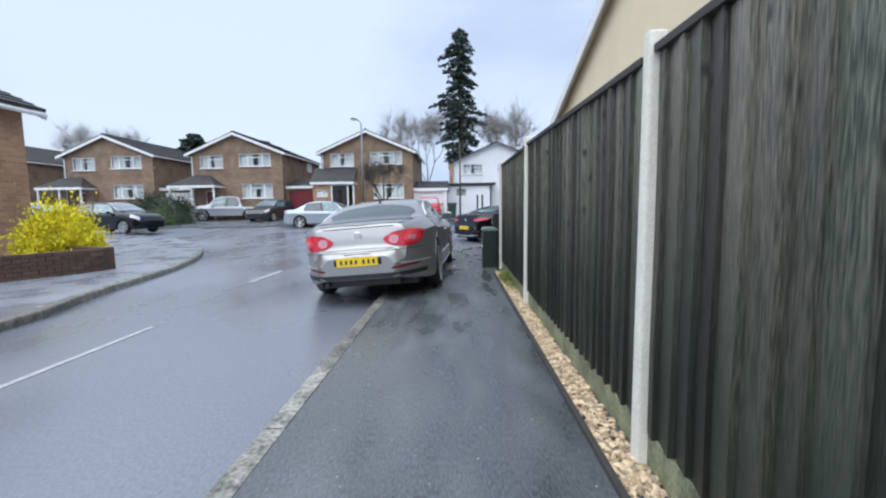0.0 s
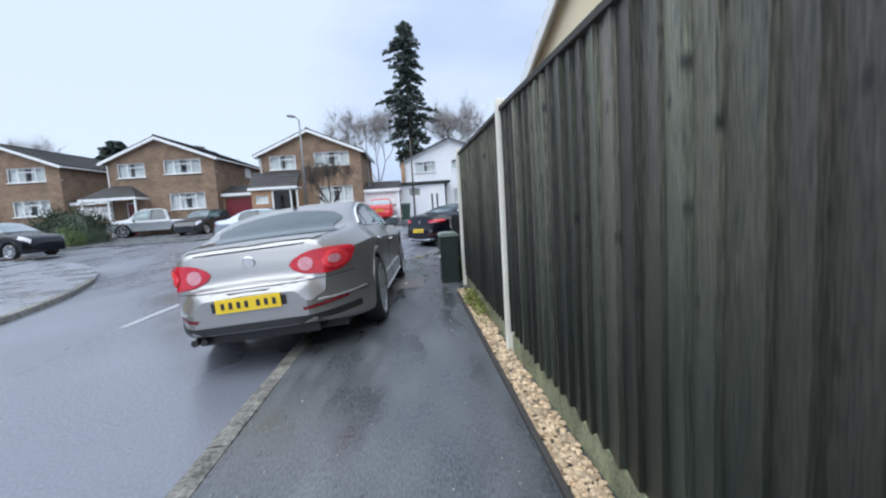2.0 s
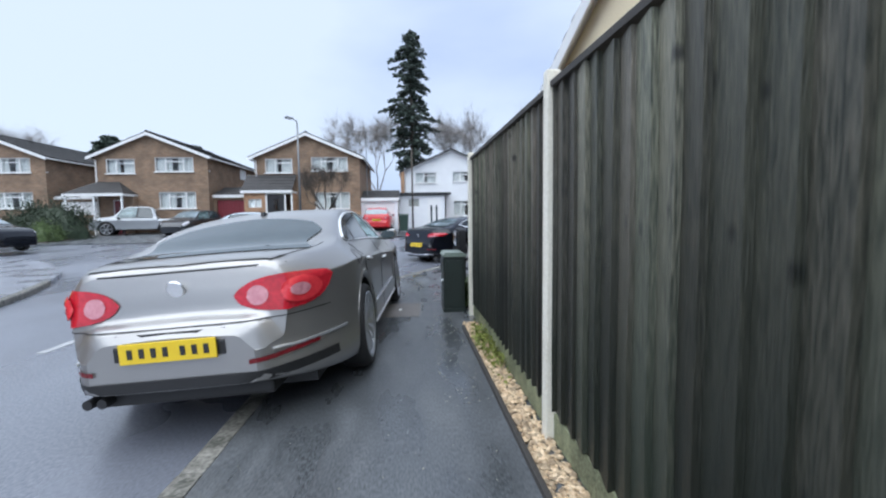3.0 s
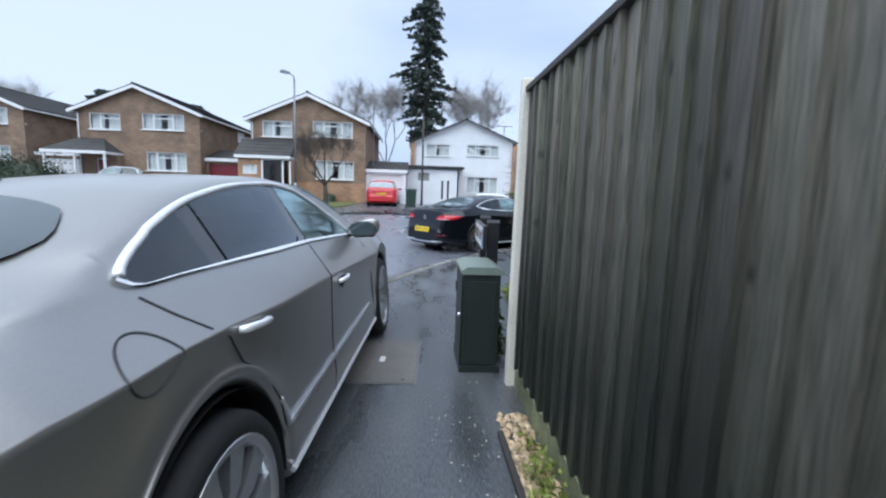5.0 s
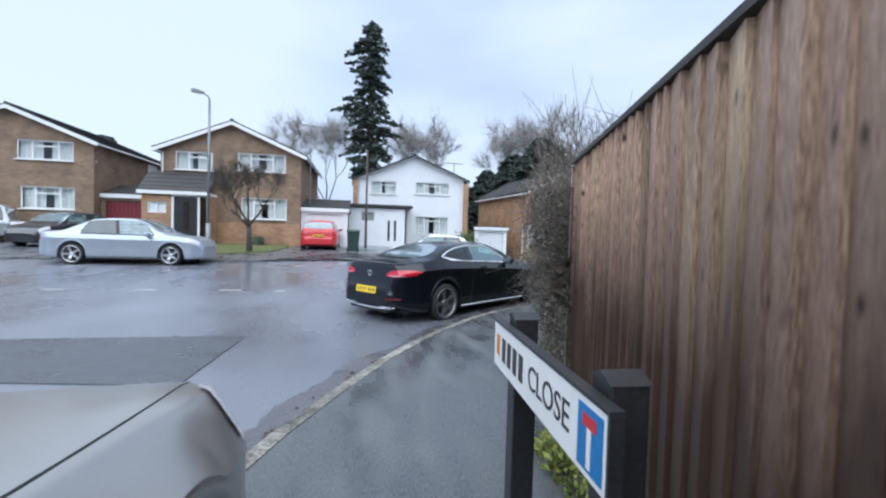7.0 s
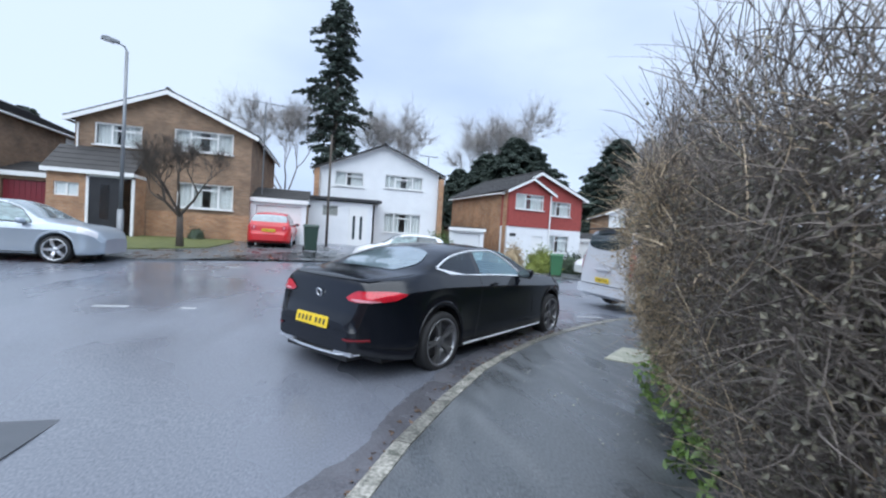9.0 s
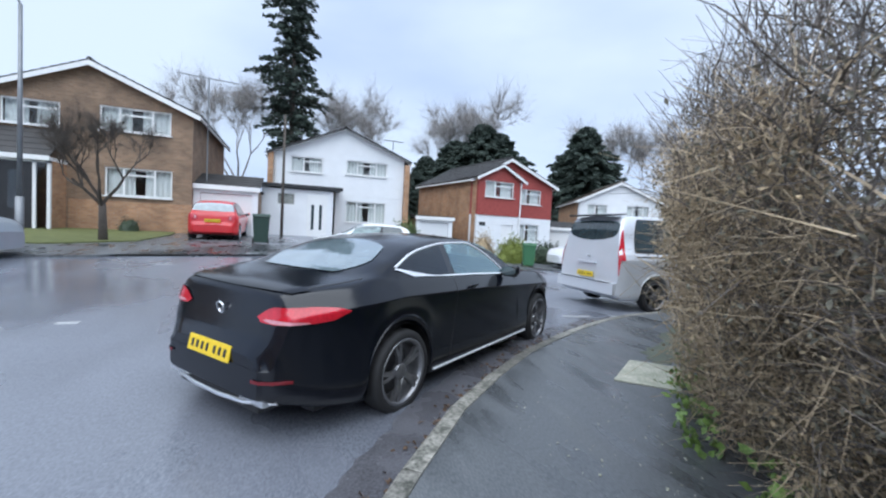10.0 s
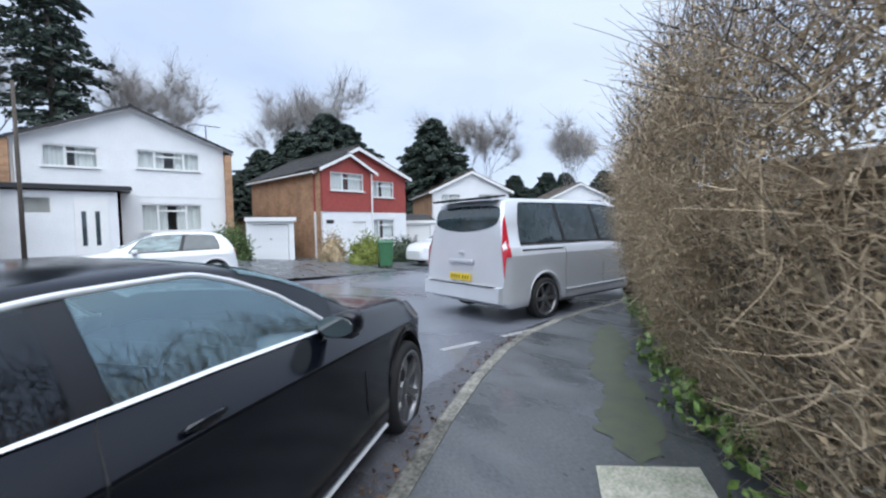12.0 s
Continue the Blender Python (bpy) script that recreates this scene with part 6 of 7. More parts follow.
hb_top = [(0.0, 0.58), (0.05, 0.7), (0.08, 0.9), (0.16, 1.1), (0.42, 1.38), (0.8, 1.45), (1.6, 1.47), (2.1, 1.42), (2.75, 1.1), (3.05, 0.98), (3.5, 0.9), (3.8, 0.78), (3.95, 0.58)]
hb = CarShape(3.95, 1.72, hb_top, [(0, 0.95), (3.95, 0.88)], 0.56, (0.62, 3.1), 0.305, 0.2, 0.6, 0.35)
HATCH = dict(key="small_wheel", spokes=(7, False, 0.04, 0.045), pillars=(1.45,), tail_lamps=(0.5, 0.76, 0.72, 0.95, 0.04, 0.5), head_lamps=(3.5, 3.85, 5.2, 7.0))
rd_root, _ = car("hatchback_car", "bright red hatchback parked on a garage drive", hb, M_RED, (0.14, 0.4, 2.05, 2.85, 0.5, 2.6), rear_plate=(-0.01, 0.74, M_PLATEY, 0), **HATCH)
arrange(rd_root, -2.05, 29.55, 0, 0, 0.47, 2)
bk_root, _ = car("hatchback_car", "glossy dark hatchback parked on the corner drive", hb, M_MERC, (0.14, 0.4, 2.05, 2.85, 0.5, 2.6), **HATCH)
arrange(bk_root, -18.3, 20.3, 98, 0, 0.2)
bl_root, _ = car("hatchback_car", "dark blue hatchback behind the golden shrub", hb, M_BLUE, (0.14, 0.4, 2.05, 2.85, 0.5, 2.6), **HATCH)
arrange(bl_root, -21.6, 19.0, 80, 0, 0.2)
dk_root, _ = car("hatchback_car", "dark grey hatchback nosed towards the road on a drive", hb, M_DARKCAR, (0.14, 0.4, 2.05, 2.85, 0.5, 2.6), **HATCH)
arrange(dk_root, -13.0, 32.0, 188, 0, 0.55, -2)
wc_root, _ = car("hatchback_car", "white hatchback parked by the white house", hb, M_WHITECAR, (0.14, 0.4, 2.05, 2.85, 0.5, 2.6), **HATCH)
arrange(wc_root, 5.3, 28.6, -88, 0, -0.08)
wd_root, _ = car("hatchback_car", "white hatchback beyond the van", hb, M_WHITECAR, (0.14, 0.4, 2.05, 2.85, 0.5, 2.6), **HATCH)
arrange(wd_root, 15.9, 28.2, 275, 0, -0.15)
pk_top = [(0.0, 0.6), (0.03, 0.95), (0.08, 1.0), (1.5, 1.0), (1.62, 1.35), (1.75, 1.66), (2.1, 1.76), (2.9, 1.75), (3.3, 1.6), (3.75, 1.2), (3.95, 1.14), (4.6, 1.06), (4.85, 0.95), (5.0, 0.62)]
pk = CarShape(5.0, 1.85, pk_top, [(0, 1.02), (5, 1.0)], 0.62, (1.1, 4.1), 0.38, 0.32)
pk_root, _ = car("pickup_truck", "pale silver pickup truck parked nose-out on a drive", pk, M_PALE, (1.56, 1.74, 3.1, 3.75, 1.75, 3.6), key="truck_wheel", spokes=(6, False, 0.06, 0.06), pillars=(2.6,), head_lamps=(4.5, 4.9, 5.2, 7.0), group="parked vans")
arrange(pk_root, -14.6, 32.0, 247, 0, 0.5)

# ---- street furniture ----
cab = thing("street_cabinet", Matrix.Translation((0.61, 8.43, 0.0)), "dark green steel utility cabinet beside the fence", "utility cabinet")
part("body", box(-0.13, 0.13, -0.22, 0.22, 0.0, 0.71, 0.006), M_CABINET, cab)
part("lid", prism([(-0.148, 0.71), (0.15, 0.71), (0.15, 0.735), (0.10, 0.762), (-0.11, 0.762), (-0.148, 0.735)], -0.245, 0.245), M_CABTOP, cab)
part("end_panel", box(-0.10, 0.10, -0.232, -0.222, 0.06, 0.66, 0.004), M_CABINET, cab)
dr = part("door", box(-0.142, -0.131, -0.2, 0.2, 0.05, 0.69, 0.004), M_CABINET, cab)
part("lock", lathe([(0.0, -0.01), (0.016, -0.01), (0.016, 0.01), (0.0, 0.01)], 12), M_CHROME, dr).matrix_local = Matrix.Translation((-0.148, -0.14, 0.4)) @ Matrix.Rotation(radians(90), 4, "Z")
part("hinge", box(-0.15, -0.14, 0.17, 0.2, 0.5, 0.58, 0.003), M_CABINET, dr)
part("plinth", box(-0.145, 0.145, -0.235, 0.235, 0.0, 0.05, 0.004), M_CABINET, cab)

SIGN_A, SIGN_B = Vector((0.73, 8.97, 0)), Vector((0.80, 10.02, 0))
sd = (SIGN_B - SIGN_A)
sign = thing("street_sign", Matrix.Translation(SIGN_A) @ Matrix.Rotation(math.atan2(sd.y, sd.x), 4, "Z"), "white street nameplate on two black posts beside the fence", "street sign")
part("board", box(0.0, sd.length, -0.012, 0.012, 0.78, 0.98, 0.004), M_WHITE, sign, "white nameplate")
for a in (0.12, sd.length - 0.14):
    p = part("post", box(a - 0.05, a + 0.05, -0.13, -0.03, -0.1, 1.02, 0.006), M_BLACKPAINT, sign)
    part("post_cap", prism([(a - 0.055, 1.02), (a + 0.055, 1.02), (a, 1.045)], -0.135, -0.025), M_BLACKPAINT, p)
    part("bracket", box(a - 0.03, a + 0.03, -0.03, -0.012, 0.84, 0.92), M_STEEL, p)
fr = part("board_edge", box(-0.01, sd.length + 0.01, -0.02, 0.016, 0.98, 0.992), M_BLACKPAINT, sign)
part("end_edge", box(-0.012, -0.001, -0.02, 0.016, 0.775, 0.98), M_BLACKPAINT, sign)
M_SIGNBLUE = material("sign_blue", (0.02, 0.2, 0.5), 0.4, None, 6, 60, 0.0)
M_SIGNRED = material("sign_red", (0.6, 0.03, 0.04), 0.4, None, 6, 60, 0.0)
ic = part("no_through_road_panel", box(0.02, 0.15, 0.0125, 0.0145, 0.8, 0.96), M_SIGNBLUE, sign)
part("symbol_bar", box(0.05, 0.12, 0.015, 0.0165, 0.91, 0.94), M_SIGNRED, ic)
part("symbol_stem", box(0.075, 0.095, 0.015, 0.0165, 0.81, 0.91), M_WHITE, ic)
cu = bpy.data.curves.new("lettering", "FONT")
cu.body, cu.size, cu.align_x, cu.align_y, cu.extrude = "CLOSE", 0.12, "CENTER", "CENTER", 0.0008
tmp = bpy.data.objects.new("lettering", cu)
me = bpy.data.meshes.new_from_object(tmp)
bpy.data.objects.remove(tmp)
me.materials.append(M_BLACKPAINT)
lt = new("lettering", me)
lt.parent = sign
lt.matrix_local = Matrix.Translation((0.38, 0.0135, 0.88)) @ Matrix.Rotation(radians(180), 4, "Z") @ Matrix.Rotation(radians(90), 4, "X")
for k in range(4):
    part("letter_bar", box(0.62 + k * 0.08, 0.67 + k * 0.08, 0.0125, 0.0142, 0.83, 0.93), M_BLACKPAINT, sign)
part("name_patch", box(sd.length - 0.1, sd.length - 0.05, 0.0125, 0.0142, 0.84, 0.93), material("sign_orange", (0.6, 0.25, 0.05), 0.5, None, 6, 60, 0.0), sign)

cover = thing("access_cover", Matrix.Translation((-0.16, 8.42, 0.0)) @ Matrix.Rotation(radians(-2.5), 4, "Z"), "large rectangular metal access cover in the pavement", "access cover", kind="")
part("plate", box(-0.33, 0.33, -0.41, 0.41, -0.02, 0.008, 0.003), M_COVER, cover)
part("frame", prism([(-0.345, -0.42), (0.345, -0.42), (0.345, 0.42), (-0.345, 0.42)], -0.03, 0.004, "z"), M_STEEL, cover)
part("label_plate", box(0.05, 0.09, -0.06, 0.04, 0.008, 0.011), M_WHITE, cover)
for x, y in ((-0.25, -0.36), (0.25, -0.36), (0.0, 0.36)):
    part("lifting_hole", lathe([(0.0, 0.0), (0.014, 0.0), (0.014, 0.004), (0.0, 0.004)], 10), M_BLACKPAINT, cover).matrix_local = Matrix.Translation((x, y, 0.006)) @ Matrix.Rotation(radians(90), 4, "X")
slab = part("inspection_slab", prism([(3.63, 15.2), (4.04, 14.82), (4.68, 15.3), (4.27, 15.68)], -0.04, 0.012, "z"), M_SLAB)
tagged(slab, "pale worn concrete inspection slab set in the pavement", "slab")
sheet("pavement_patch", [(4.05, 14.75), (4.75, 15.2), (6.9, 16.6), (8.9, 17.6), (9.3, 17.4), (7.2, 16.3), (5.0, 14.9), (4.2, 14.4)], 0.002, M_PATCH, "newer dark asphalt strip beside the hedge")["category"] = "pavement patch"
tagged(scatter_stones("grit", 130, 0.25, 0.6, 5.4, 8.1, 0.003, 0.007, M_SLAB, 11), "pale grit scattered on the pavement", "grit", kind="stuff")
tagged(scatter_stones("grit", 160, 2.2, 4.2, 13.2, 15.0, 0.003, 0.009, M_SLAB, 12), "pale grit scattered near the slab", "grit", kind="stuff")
tagged(scatter_stones("grit", 140, -0.9, 0.55, 0.6, 5.2, 0.002, 0.005, M_SLAB, 13), "pale grit on the dark pavement", "grit", kind="stuff")


def street_lamp(x, y):
    z = ground_z(x, y)
    root = thing("street_lamp", Matrix.Translation((x, y, z)), "slim grey steel street lamp across the road", "street lamp")
    part("base", tube([(0, 0, -0.2), (0, 0, 1.3)], 0.085, 16), M_STEEL, root, smooth=True)
    part("column", tube([(0, 0, 1.3), (0, 0, 5.9)], [0.055, 0.04], 12), M_STEEL, root, smooth=True)
    part("arm", tube([(0, 0, 5.9), (-0.05, -0.02, 6.02), (-0.25, -0.1, 6.1)], 0.025, 8), M_STEEL, root)
    head = part("lantern", prism([(-0.22, -0.06), (0.2, -0.02), (0.2, 0.04), (-0.1, 0.06), (-0.22, 0.02)], -0.07, 0.07), M_STEEL, root)
    head.matrix_local = Matrix.Translation((-0.35, -0.12, 6.12)) @ Matrix.Rotation(radians(20), 4, "Z") @ Matrix.Rotation(radians(8), 4, "Y")
    part("lens", box(-0.16, 0.1, -0.05, 0.05, -0.075, -0.045, 0.01), M_LAMPWHITE, head)


street_lamp(-5.6, 25.35)


def pole(x, y, h, r, label, name):
    ob = part(name, tube([(0, 0, -0.3), (0, 0, h)], [r, r * 0.7], 12), M_BARK, smooth=True)
    ob.location = (x, y, ground_z(x, y))
    tagged(ob, label, "pole")


pole(0.24, 33.0, 5.6, 0.07, "slim weathered wooden utility pole before the white house", "utility_pole")


def aerial(x, y, z0, z1, length, turn, label):
    root = thing("roof_aerial", Matrix.Translation((x, y, z0)) @ Matrix.Rotation(radians(turn), 4, "Z"), label, "aerial")
    h = z1 - z0
    part("mast", tube([(0, 0, -0.6), (0, 0, h)], 0.03, 6), M_STEEL, root)
    part("boom", tube([(-length / 2, 0, h), (length / 2, 0, h)], 0.022, 6), M_STEEL, root)
    for k in range(7):
        a = -length / 2 + length * k / 6
        part("element", tube([(a, -0.2, h), (a, 0.2, h)], 0.011, 5), M_STEEL, root)


aerial(-2.94, 33.4, 2.9, 7.4, 2.3, 10, "thin television aerial on a tall mast")
aerial(6.3, 37.6, 5.2, 6.5, 1.2, 5, "television aerial on the white house roof")


def wheelie_bin(x, y, turn, mat, label):
    root = thing("wheelie_bin", Matrix.Translation((x, y, ground_z(x, y) + 0.05)) @ Matrix.Rotation(radians(turn), 4, "Z"), label, "bin", "wheelie bins")
    bm = box(-0.28, 0.28, -0.34, 0.34, 0.06, 0.98)
    for v in bm.verts:
        if v.co.z < 0.5:
            v.co.x *= 0.8
            v.co.y *= 0.8
    part("tub", bevelled(bm, 0.03), mat, root)
    part("lid", prism([(-0.38, 0.98), (0.36, 0.98), (0.34, 1.04), (0.0, 1.08), (-0.36, 1.03)], -0.3, 0.3, "x"), mat, root)
    part("handle", tube([(-0.22, 0.42, 0.95), (0.22, 0.42, 0.95)], 0.018, 8), mat, root)
    for sx in (-0.25, 0.25):
        part("bin_wheel", tube([(sx - 0.03, 0.28, 0.1), (sx + 0.03, 0.28, 0.1)], 0.1, 14), M_TYRE, root)


M_BINGREEN = material("green_bin_plastic", (0.05, 0.16, 0.07), 0.5, None, 5, 60, 0.1)
M_BINDARK = material("dark_bin_plastic", (0.03, 0.06, 0.045), 0.5, None, 5, 60, 0.1)
wheelie_bin(-0.35, 28.6, 5, M_BINDARK, "dark green wheelie bin beside the garage drive")
wheelie_bin(10.9, 28.9, -25, M_BINGREEN, "green wheelie bin in front of red house shrubs")

# low garden wall on the corner
wl_a, wl_b = Vector((-9.4, 3.4, 0)), Vector((-7.12, 8.4, 0))
wd = wl_b - wl_a
gw = thing("garden_wall", Matrix.Translation(wl_a) @ Matrix.Rotation(math.atan2(wd.y, wd.x), 4, "Z"), "low dark brown brick garden wall", "garden wall", kind="structure")
M_DARKBRICK = material("dark_brown_brick", (0.13, 0.075, 0.05), 0.85, (0.07, 0.045, 0.032), 4, 50, 0.4, random_tint=0.25)
part("core", box(0.02, wd.length - 0.02, -0.08, 0.08, -0.05, 0.43), M_EARTH, gw)
brick_me = mesh_of("brick", box(0, 0.215, -0.1, 0.1, 0, 0.065), M_DARKBRICK)
for row in range(6):
    n = int(wd.length / 0.225)
    for k in range(n - (row % 2)):
        if k * 0.225 < wd.length - 5.0:
            continue
        ob = new("brick", brick_me)
        ob.parent = gw
        ob.location = (wd.length - (k + 1) * 0.225 - 0.1125 * (row % 2) if False else k * 0.225 + 0.1125 * (row % 2), random.uniform(-0.003, 0.003), 0.0 + row * 0.075)
rt = part("return_wall", box(0, 2.6, -0.1, 0.1, -0.05, 0.45, 0.005), M_DARKBRICK, None)
rt.matrix_world = Matrix.Translation((-7.1, 8.45, 0)) @ Matrix.Rotation(radians(165), 4, "Z")
tagged(rt, "return of the low dark brick garden wall", "garden wall", kind="structure")

# ---- planting ----


def frame_axes(d, rng):
    d = d / np.linalg.norm(d, axis=1, keepdims=True)
    r = rng.normal(size=d.shape)
    u = np.cross(d, r)
    u /= np.linalg.norm(u, axis=1, keepdims=True) + 1e-9
    return d, u, np.cross(d, u)


def leaf_mesh(name, centres, dirs, length, width, mat, rng, parent=None, fold=0.25):
    """Many small pointed leaves, each a folded pair of triangles."""
    n = len(centres)
    d, u, v = frame_axes(dirs, rng)
    L = (length * rng.uniform(0.6, 1.3, (n, 1)))
    W = (width * rng.uniform(0.6, 1.3, (n, 1)))
    a, b = centres - d * L / 2, centres + d * L / 2
    c1 = centres + u * W / 2 + v * W * fold
    c2 = centres - u * W / 2 + v * W * fold
    verts = np.stack([a, c1, b, c2], 1).reshape(-1, 3)
    me = bpy.data.meshes.new(name)
    faces = [f for k in range(n) for f in ((4 * k, 4 * k + 1, 4 * k + 2), (4 * k, 4 * k + 2, 4 * k + 3))]
    me.from_pydata(verts.tolist(), [], faces)
    me.materials.append(mat)
    ob = new(name, me)
    ob.parent = parent
    return tagged(ob, kind="stuff")


def twig_mesh(name, starts, dirs, length, radius, mat, rng, parent=None, bend=0.35, segs=3):
    """Many thin three-sided tapering twigs that bend on the way."""
    n = len(starts)
    L = length * rng.uniform(0.5, 1.4, (n, 1)) if np.isscalar(length) else length[:, None]
    R = radius * rng.uniform(0.6, 1.5, (n, 1))
    d, u, v = frame_axes(dirs, rng)
    side = rng.normal(size=(n, 3)) * bend
    rings = []
    for k in range(segs + 1):
        t = k / segs
        p = starts + d * L * t + side * L * t * t
        r = R * (1 - 0.7 * t)
        rings.append(np.stack([p + (u * math.cos(a) + v * math.sin(a)) * r for a in (0, 2.094, 4.189)], 1))
    verts = np.stack(rings, 1).reshape(-1, 3)
    m = (segs + 1) * 3
    one = [(3 * k + i, 3 * k + (i + 1) % 3, 3 * k + 3 + (i + 1) % 3, 3 * k + 3 + i) for k in range(segs) for i in range(3)]
    faces = [tuple(q + j * m for q in f) for j in range(n) for f in one]
    me = bpy.data.meshes.new(name)
    me.from_pydata(verts.tolist(), [], faces)
    me.materials.append(mat)
    ob = new(name, me)
    ob.parent = parent
    return tagged(ob, kind="stuff")


HEDGE_LINE = np.array(smooth_line(HEDGE_BASE, 8))
seg = np.linalg.norm(np.diff(HEDGE_LINE, axis=0), axis=1)
HEDGE_RUN = np.concatenate([[0], np.cumsum(seg)])


def hedge_face(run, h):
    """A point on the hedge's street face, and the way out of it."""
    x, y = np.interp(run, HEDGE_RUN, HEDGE_LINE[:, 0]), np.interp(run, HEDGE_RUN, HEDGE_LINE[:, 1])
    x2, y2 = np.interp(run + 0.2, HEDGE_RUN, HEDGE_LINE[:, 0]), np.interp(run + 0.2, HEDGE_RUN, HEDGE_LINE[:, 1])
    tx, ty = x2 - x, y2 - y
    q = np.sqrt(tx * tx + ty * ty) + 1e-6
    tx, ty = np.where(q > 1e-3, tx / q, 1), np.where(q > 1e-3, ty / q, 0)
    nx, ny = -ty, tx
    lump = 0.09 * np.sin(run * 2.3 + h * 1.7) + 0.07 * np.sin(run * 5.1 - h * 3.0) + 0.05 * np.sin(run * 9.7 + h * 6.1)
    out = -0.12 + 0.5 * np.sin(np.clip(h / 3.1, 0, 1) * math.pi * 0.78) + lump
    h = h * np.interp(run, [0, 1.2, 3.0, 5.0], [0.8, 0.82, 0.9, 0.95])
    return np.stack([x + nx * out, y + ny * out, h], -1), np.stack([nx, ny, np.zeros_like(nx)], -1), np.stack([tx, ty, np.zeros_like(tx)], -1)


def make_hedge():
    rng = np.random.default_rng(5)
    root = thing("hedge", Matrix(), "tall bare brown hedge of tangled twigs with ivy at its foot", "hedge")
    total = HEDGE_RUN[-1]
    n, m = 110, 22
    runs = np.linspace(0, total, n)
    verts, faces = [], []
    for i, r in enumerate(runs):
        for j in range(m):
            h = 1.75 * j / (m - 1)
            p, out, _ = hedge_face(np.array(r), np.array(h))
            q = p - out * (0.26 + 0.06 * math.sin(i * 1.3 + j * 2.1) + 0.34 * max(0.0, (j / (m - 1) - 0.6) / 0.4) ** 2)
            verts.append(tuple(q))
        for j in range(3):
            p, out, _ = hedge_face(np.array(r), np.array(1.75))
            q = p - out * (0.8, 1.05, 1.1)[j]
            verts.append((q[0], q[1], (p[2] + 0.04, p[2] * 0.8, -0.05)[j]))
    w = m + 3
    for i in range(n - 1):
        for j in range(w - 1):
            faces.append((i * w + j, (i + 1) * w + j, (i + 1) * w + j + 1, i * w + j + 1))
    # sheet added behind the twigs, its brown darkened for the shade in the gaps
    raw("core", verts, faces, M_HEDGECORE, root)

    def sample(k, h0, h1, power=1.0, back=0.3, near=(0, 9.5)):
        # denser along the stretch beside the path
        r = np.where(rng.random(k) < 0.8, rng.uniform(*near, k), rng.uniform(9.5, total, k)) if near[1] > 9 else np.abs(rng.normal(near[0], near[1], k))
        h = h0 + (h1 - h0) * rng.random(k) ** power
        p, out, along = hedge_face(r, h)
        return p - out * rng.uniform(-0.02, back, (k, 1)), out, along
    up = np.array([0, 0, 1.0])
    k = 2600
    h = rng.uniform(0.05, 2.3, k)
    p, out, along = hedge_face(rng.uniform(0, 0.5, k), h)
    p = p - out * rng.uniform(0.0, 0.75, (k, 1))
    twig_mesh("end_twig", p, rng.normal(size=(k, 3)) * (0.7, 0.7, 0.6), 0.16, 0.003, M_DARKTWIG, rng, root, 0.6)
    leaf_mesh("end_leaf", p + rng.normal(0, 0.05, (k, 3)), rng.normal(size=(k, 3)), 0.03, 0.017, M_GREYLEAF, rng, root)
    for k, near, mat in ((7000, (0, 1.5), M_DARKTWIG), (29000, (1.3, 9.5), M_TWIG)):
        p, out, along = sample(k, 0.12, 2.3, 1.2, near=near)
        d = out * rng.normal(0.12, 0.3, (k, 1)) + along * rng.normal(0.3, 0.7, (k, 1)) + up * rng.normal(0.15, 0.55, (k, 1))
        twig_mesh("fine_twig", p, d, 0.15, 0.0028, mat, rng, root, 0.6)
    k = 1500
    p, out, along = sample(k, 0.1, 2.3, 1.0, 0.2)
    d = out * rng.normal(0.0, 0.12, (k, 1)) + along * rng.normal(0.4, 0.5, (k, 1)) + up * rng.normal(0.55, 0.4, (k, 1))
    twig_mesh("stem", p, d, 0.25, 0.0036, M_TWIG, rng, root, 0.6, 5)
    k = 46
    p, out, along = sample(k, 0.0, 1.6, 1.0, 0.06)
    d = out * 0.02 + along * rng.normal(-0.35, 0.45, (k, 1)) + up * rng.uniform(0.5, 1.2, (k, 1))
    twig_mesh("pale_branch", p, d, 0.5, 0.007, M_PALEBRANCH, rng, root, 0.5, 7)
    k = 7500
    p, out, along = sample(k, 1.75, 3.0, 1.15, 0.75)
    d = out * rng.normal(0.12, 0.4, (k, 1)) + along * rng.normal(0, 0.5, (k, 1)) + up * rng.uniform(0.3, 1.2, (k, 1))
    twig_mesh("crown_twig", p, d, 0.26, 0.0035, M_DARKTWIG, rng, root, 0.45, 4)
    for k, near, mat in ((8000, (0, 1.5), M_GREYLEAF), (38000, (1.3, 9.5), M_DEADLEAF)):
        p, out, along = sample(k, 0.3, 2.15, 1.2, near=near)
        leaf_mesh("dry_leaf", p + rng.normal(0, 0.05, (k, 3)), rng.normal(size=(k, 3)), 0.032, 0.017, mat, rng, root)
    k = 6500
    p, out, along = sample(k, 1.75, 2.7, 1.3, 0.8)
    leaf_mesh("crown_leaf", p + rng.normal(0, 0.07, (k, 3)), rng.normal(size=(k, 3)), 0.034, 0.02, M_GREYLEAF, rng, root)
    k = 2600
    r = rng.uniform(0, 9.5, k)
    clump = (np.sin(r * 4.0) + np.sin(r * 9.3 + 1)) > -0.3
    r = r[clump]
    h = 0.02 + 0.32 * rng.random(len(r)) ** 1.6
    p, out, along = hedge_face(r, h)
    leaf_mesh("ivy_leaf", p + out * rng.uniform(0.0, 0.26, (len(r), 1)), rng.normal(size=(len(r), 3)), 0.07, 0.05, M_IVY, rng, root, 0.1)


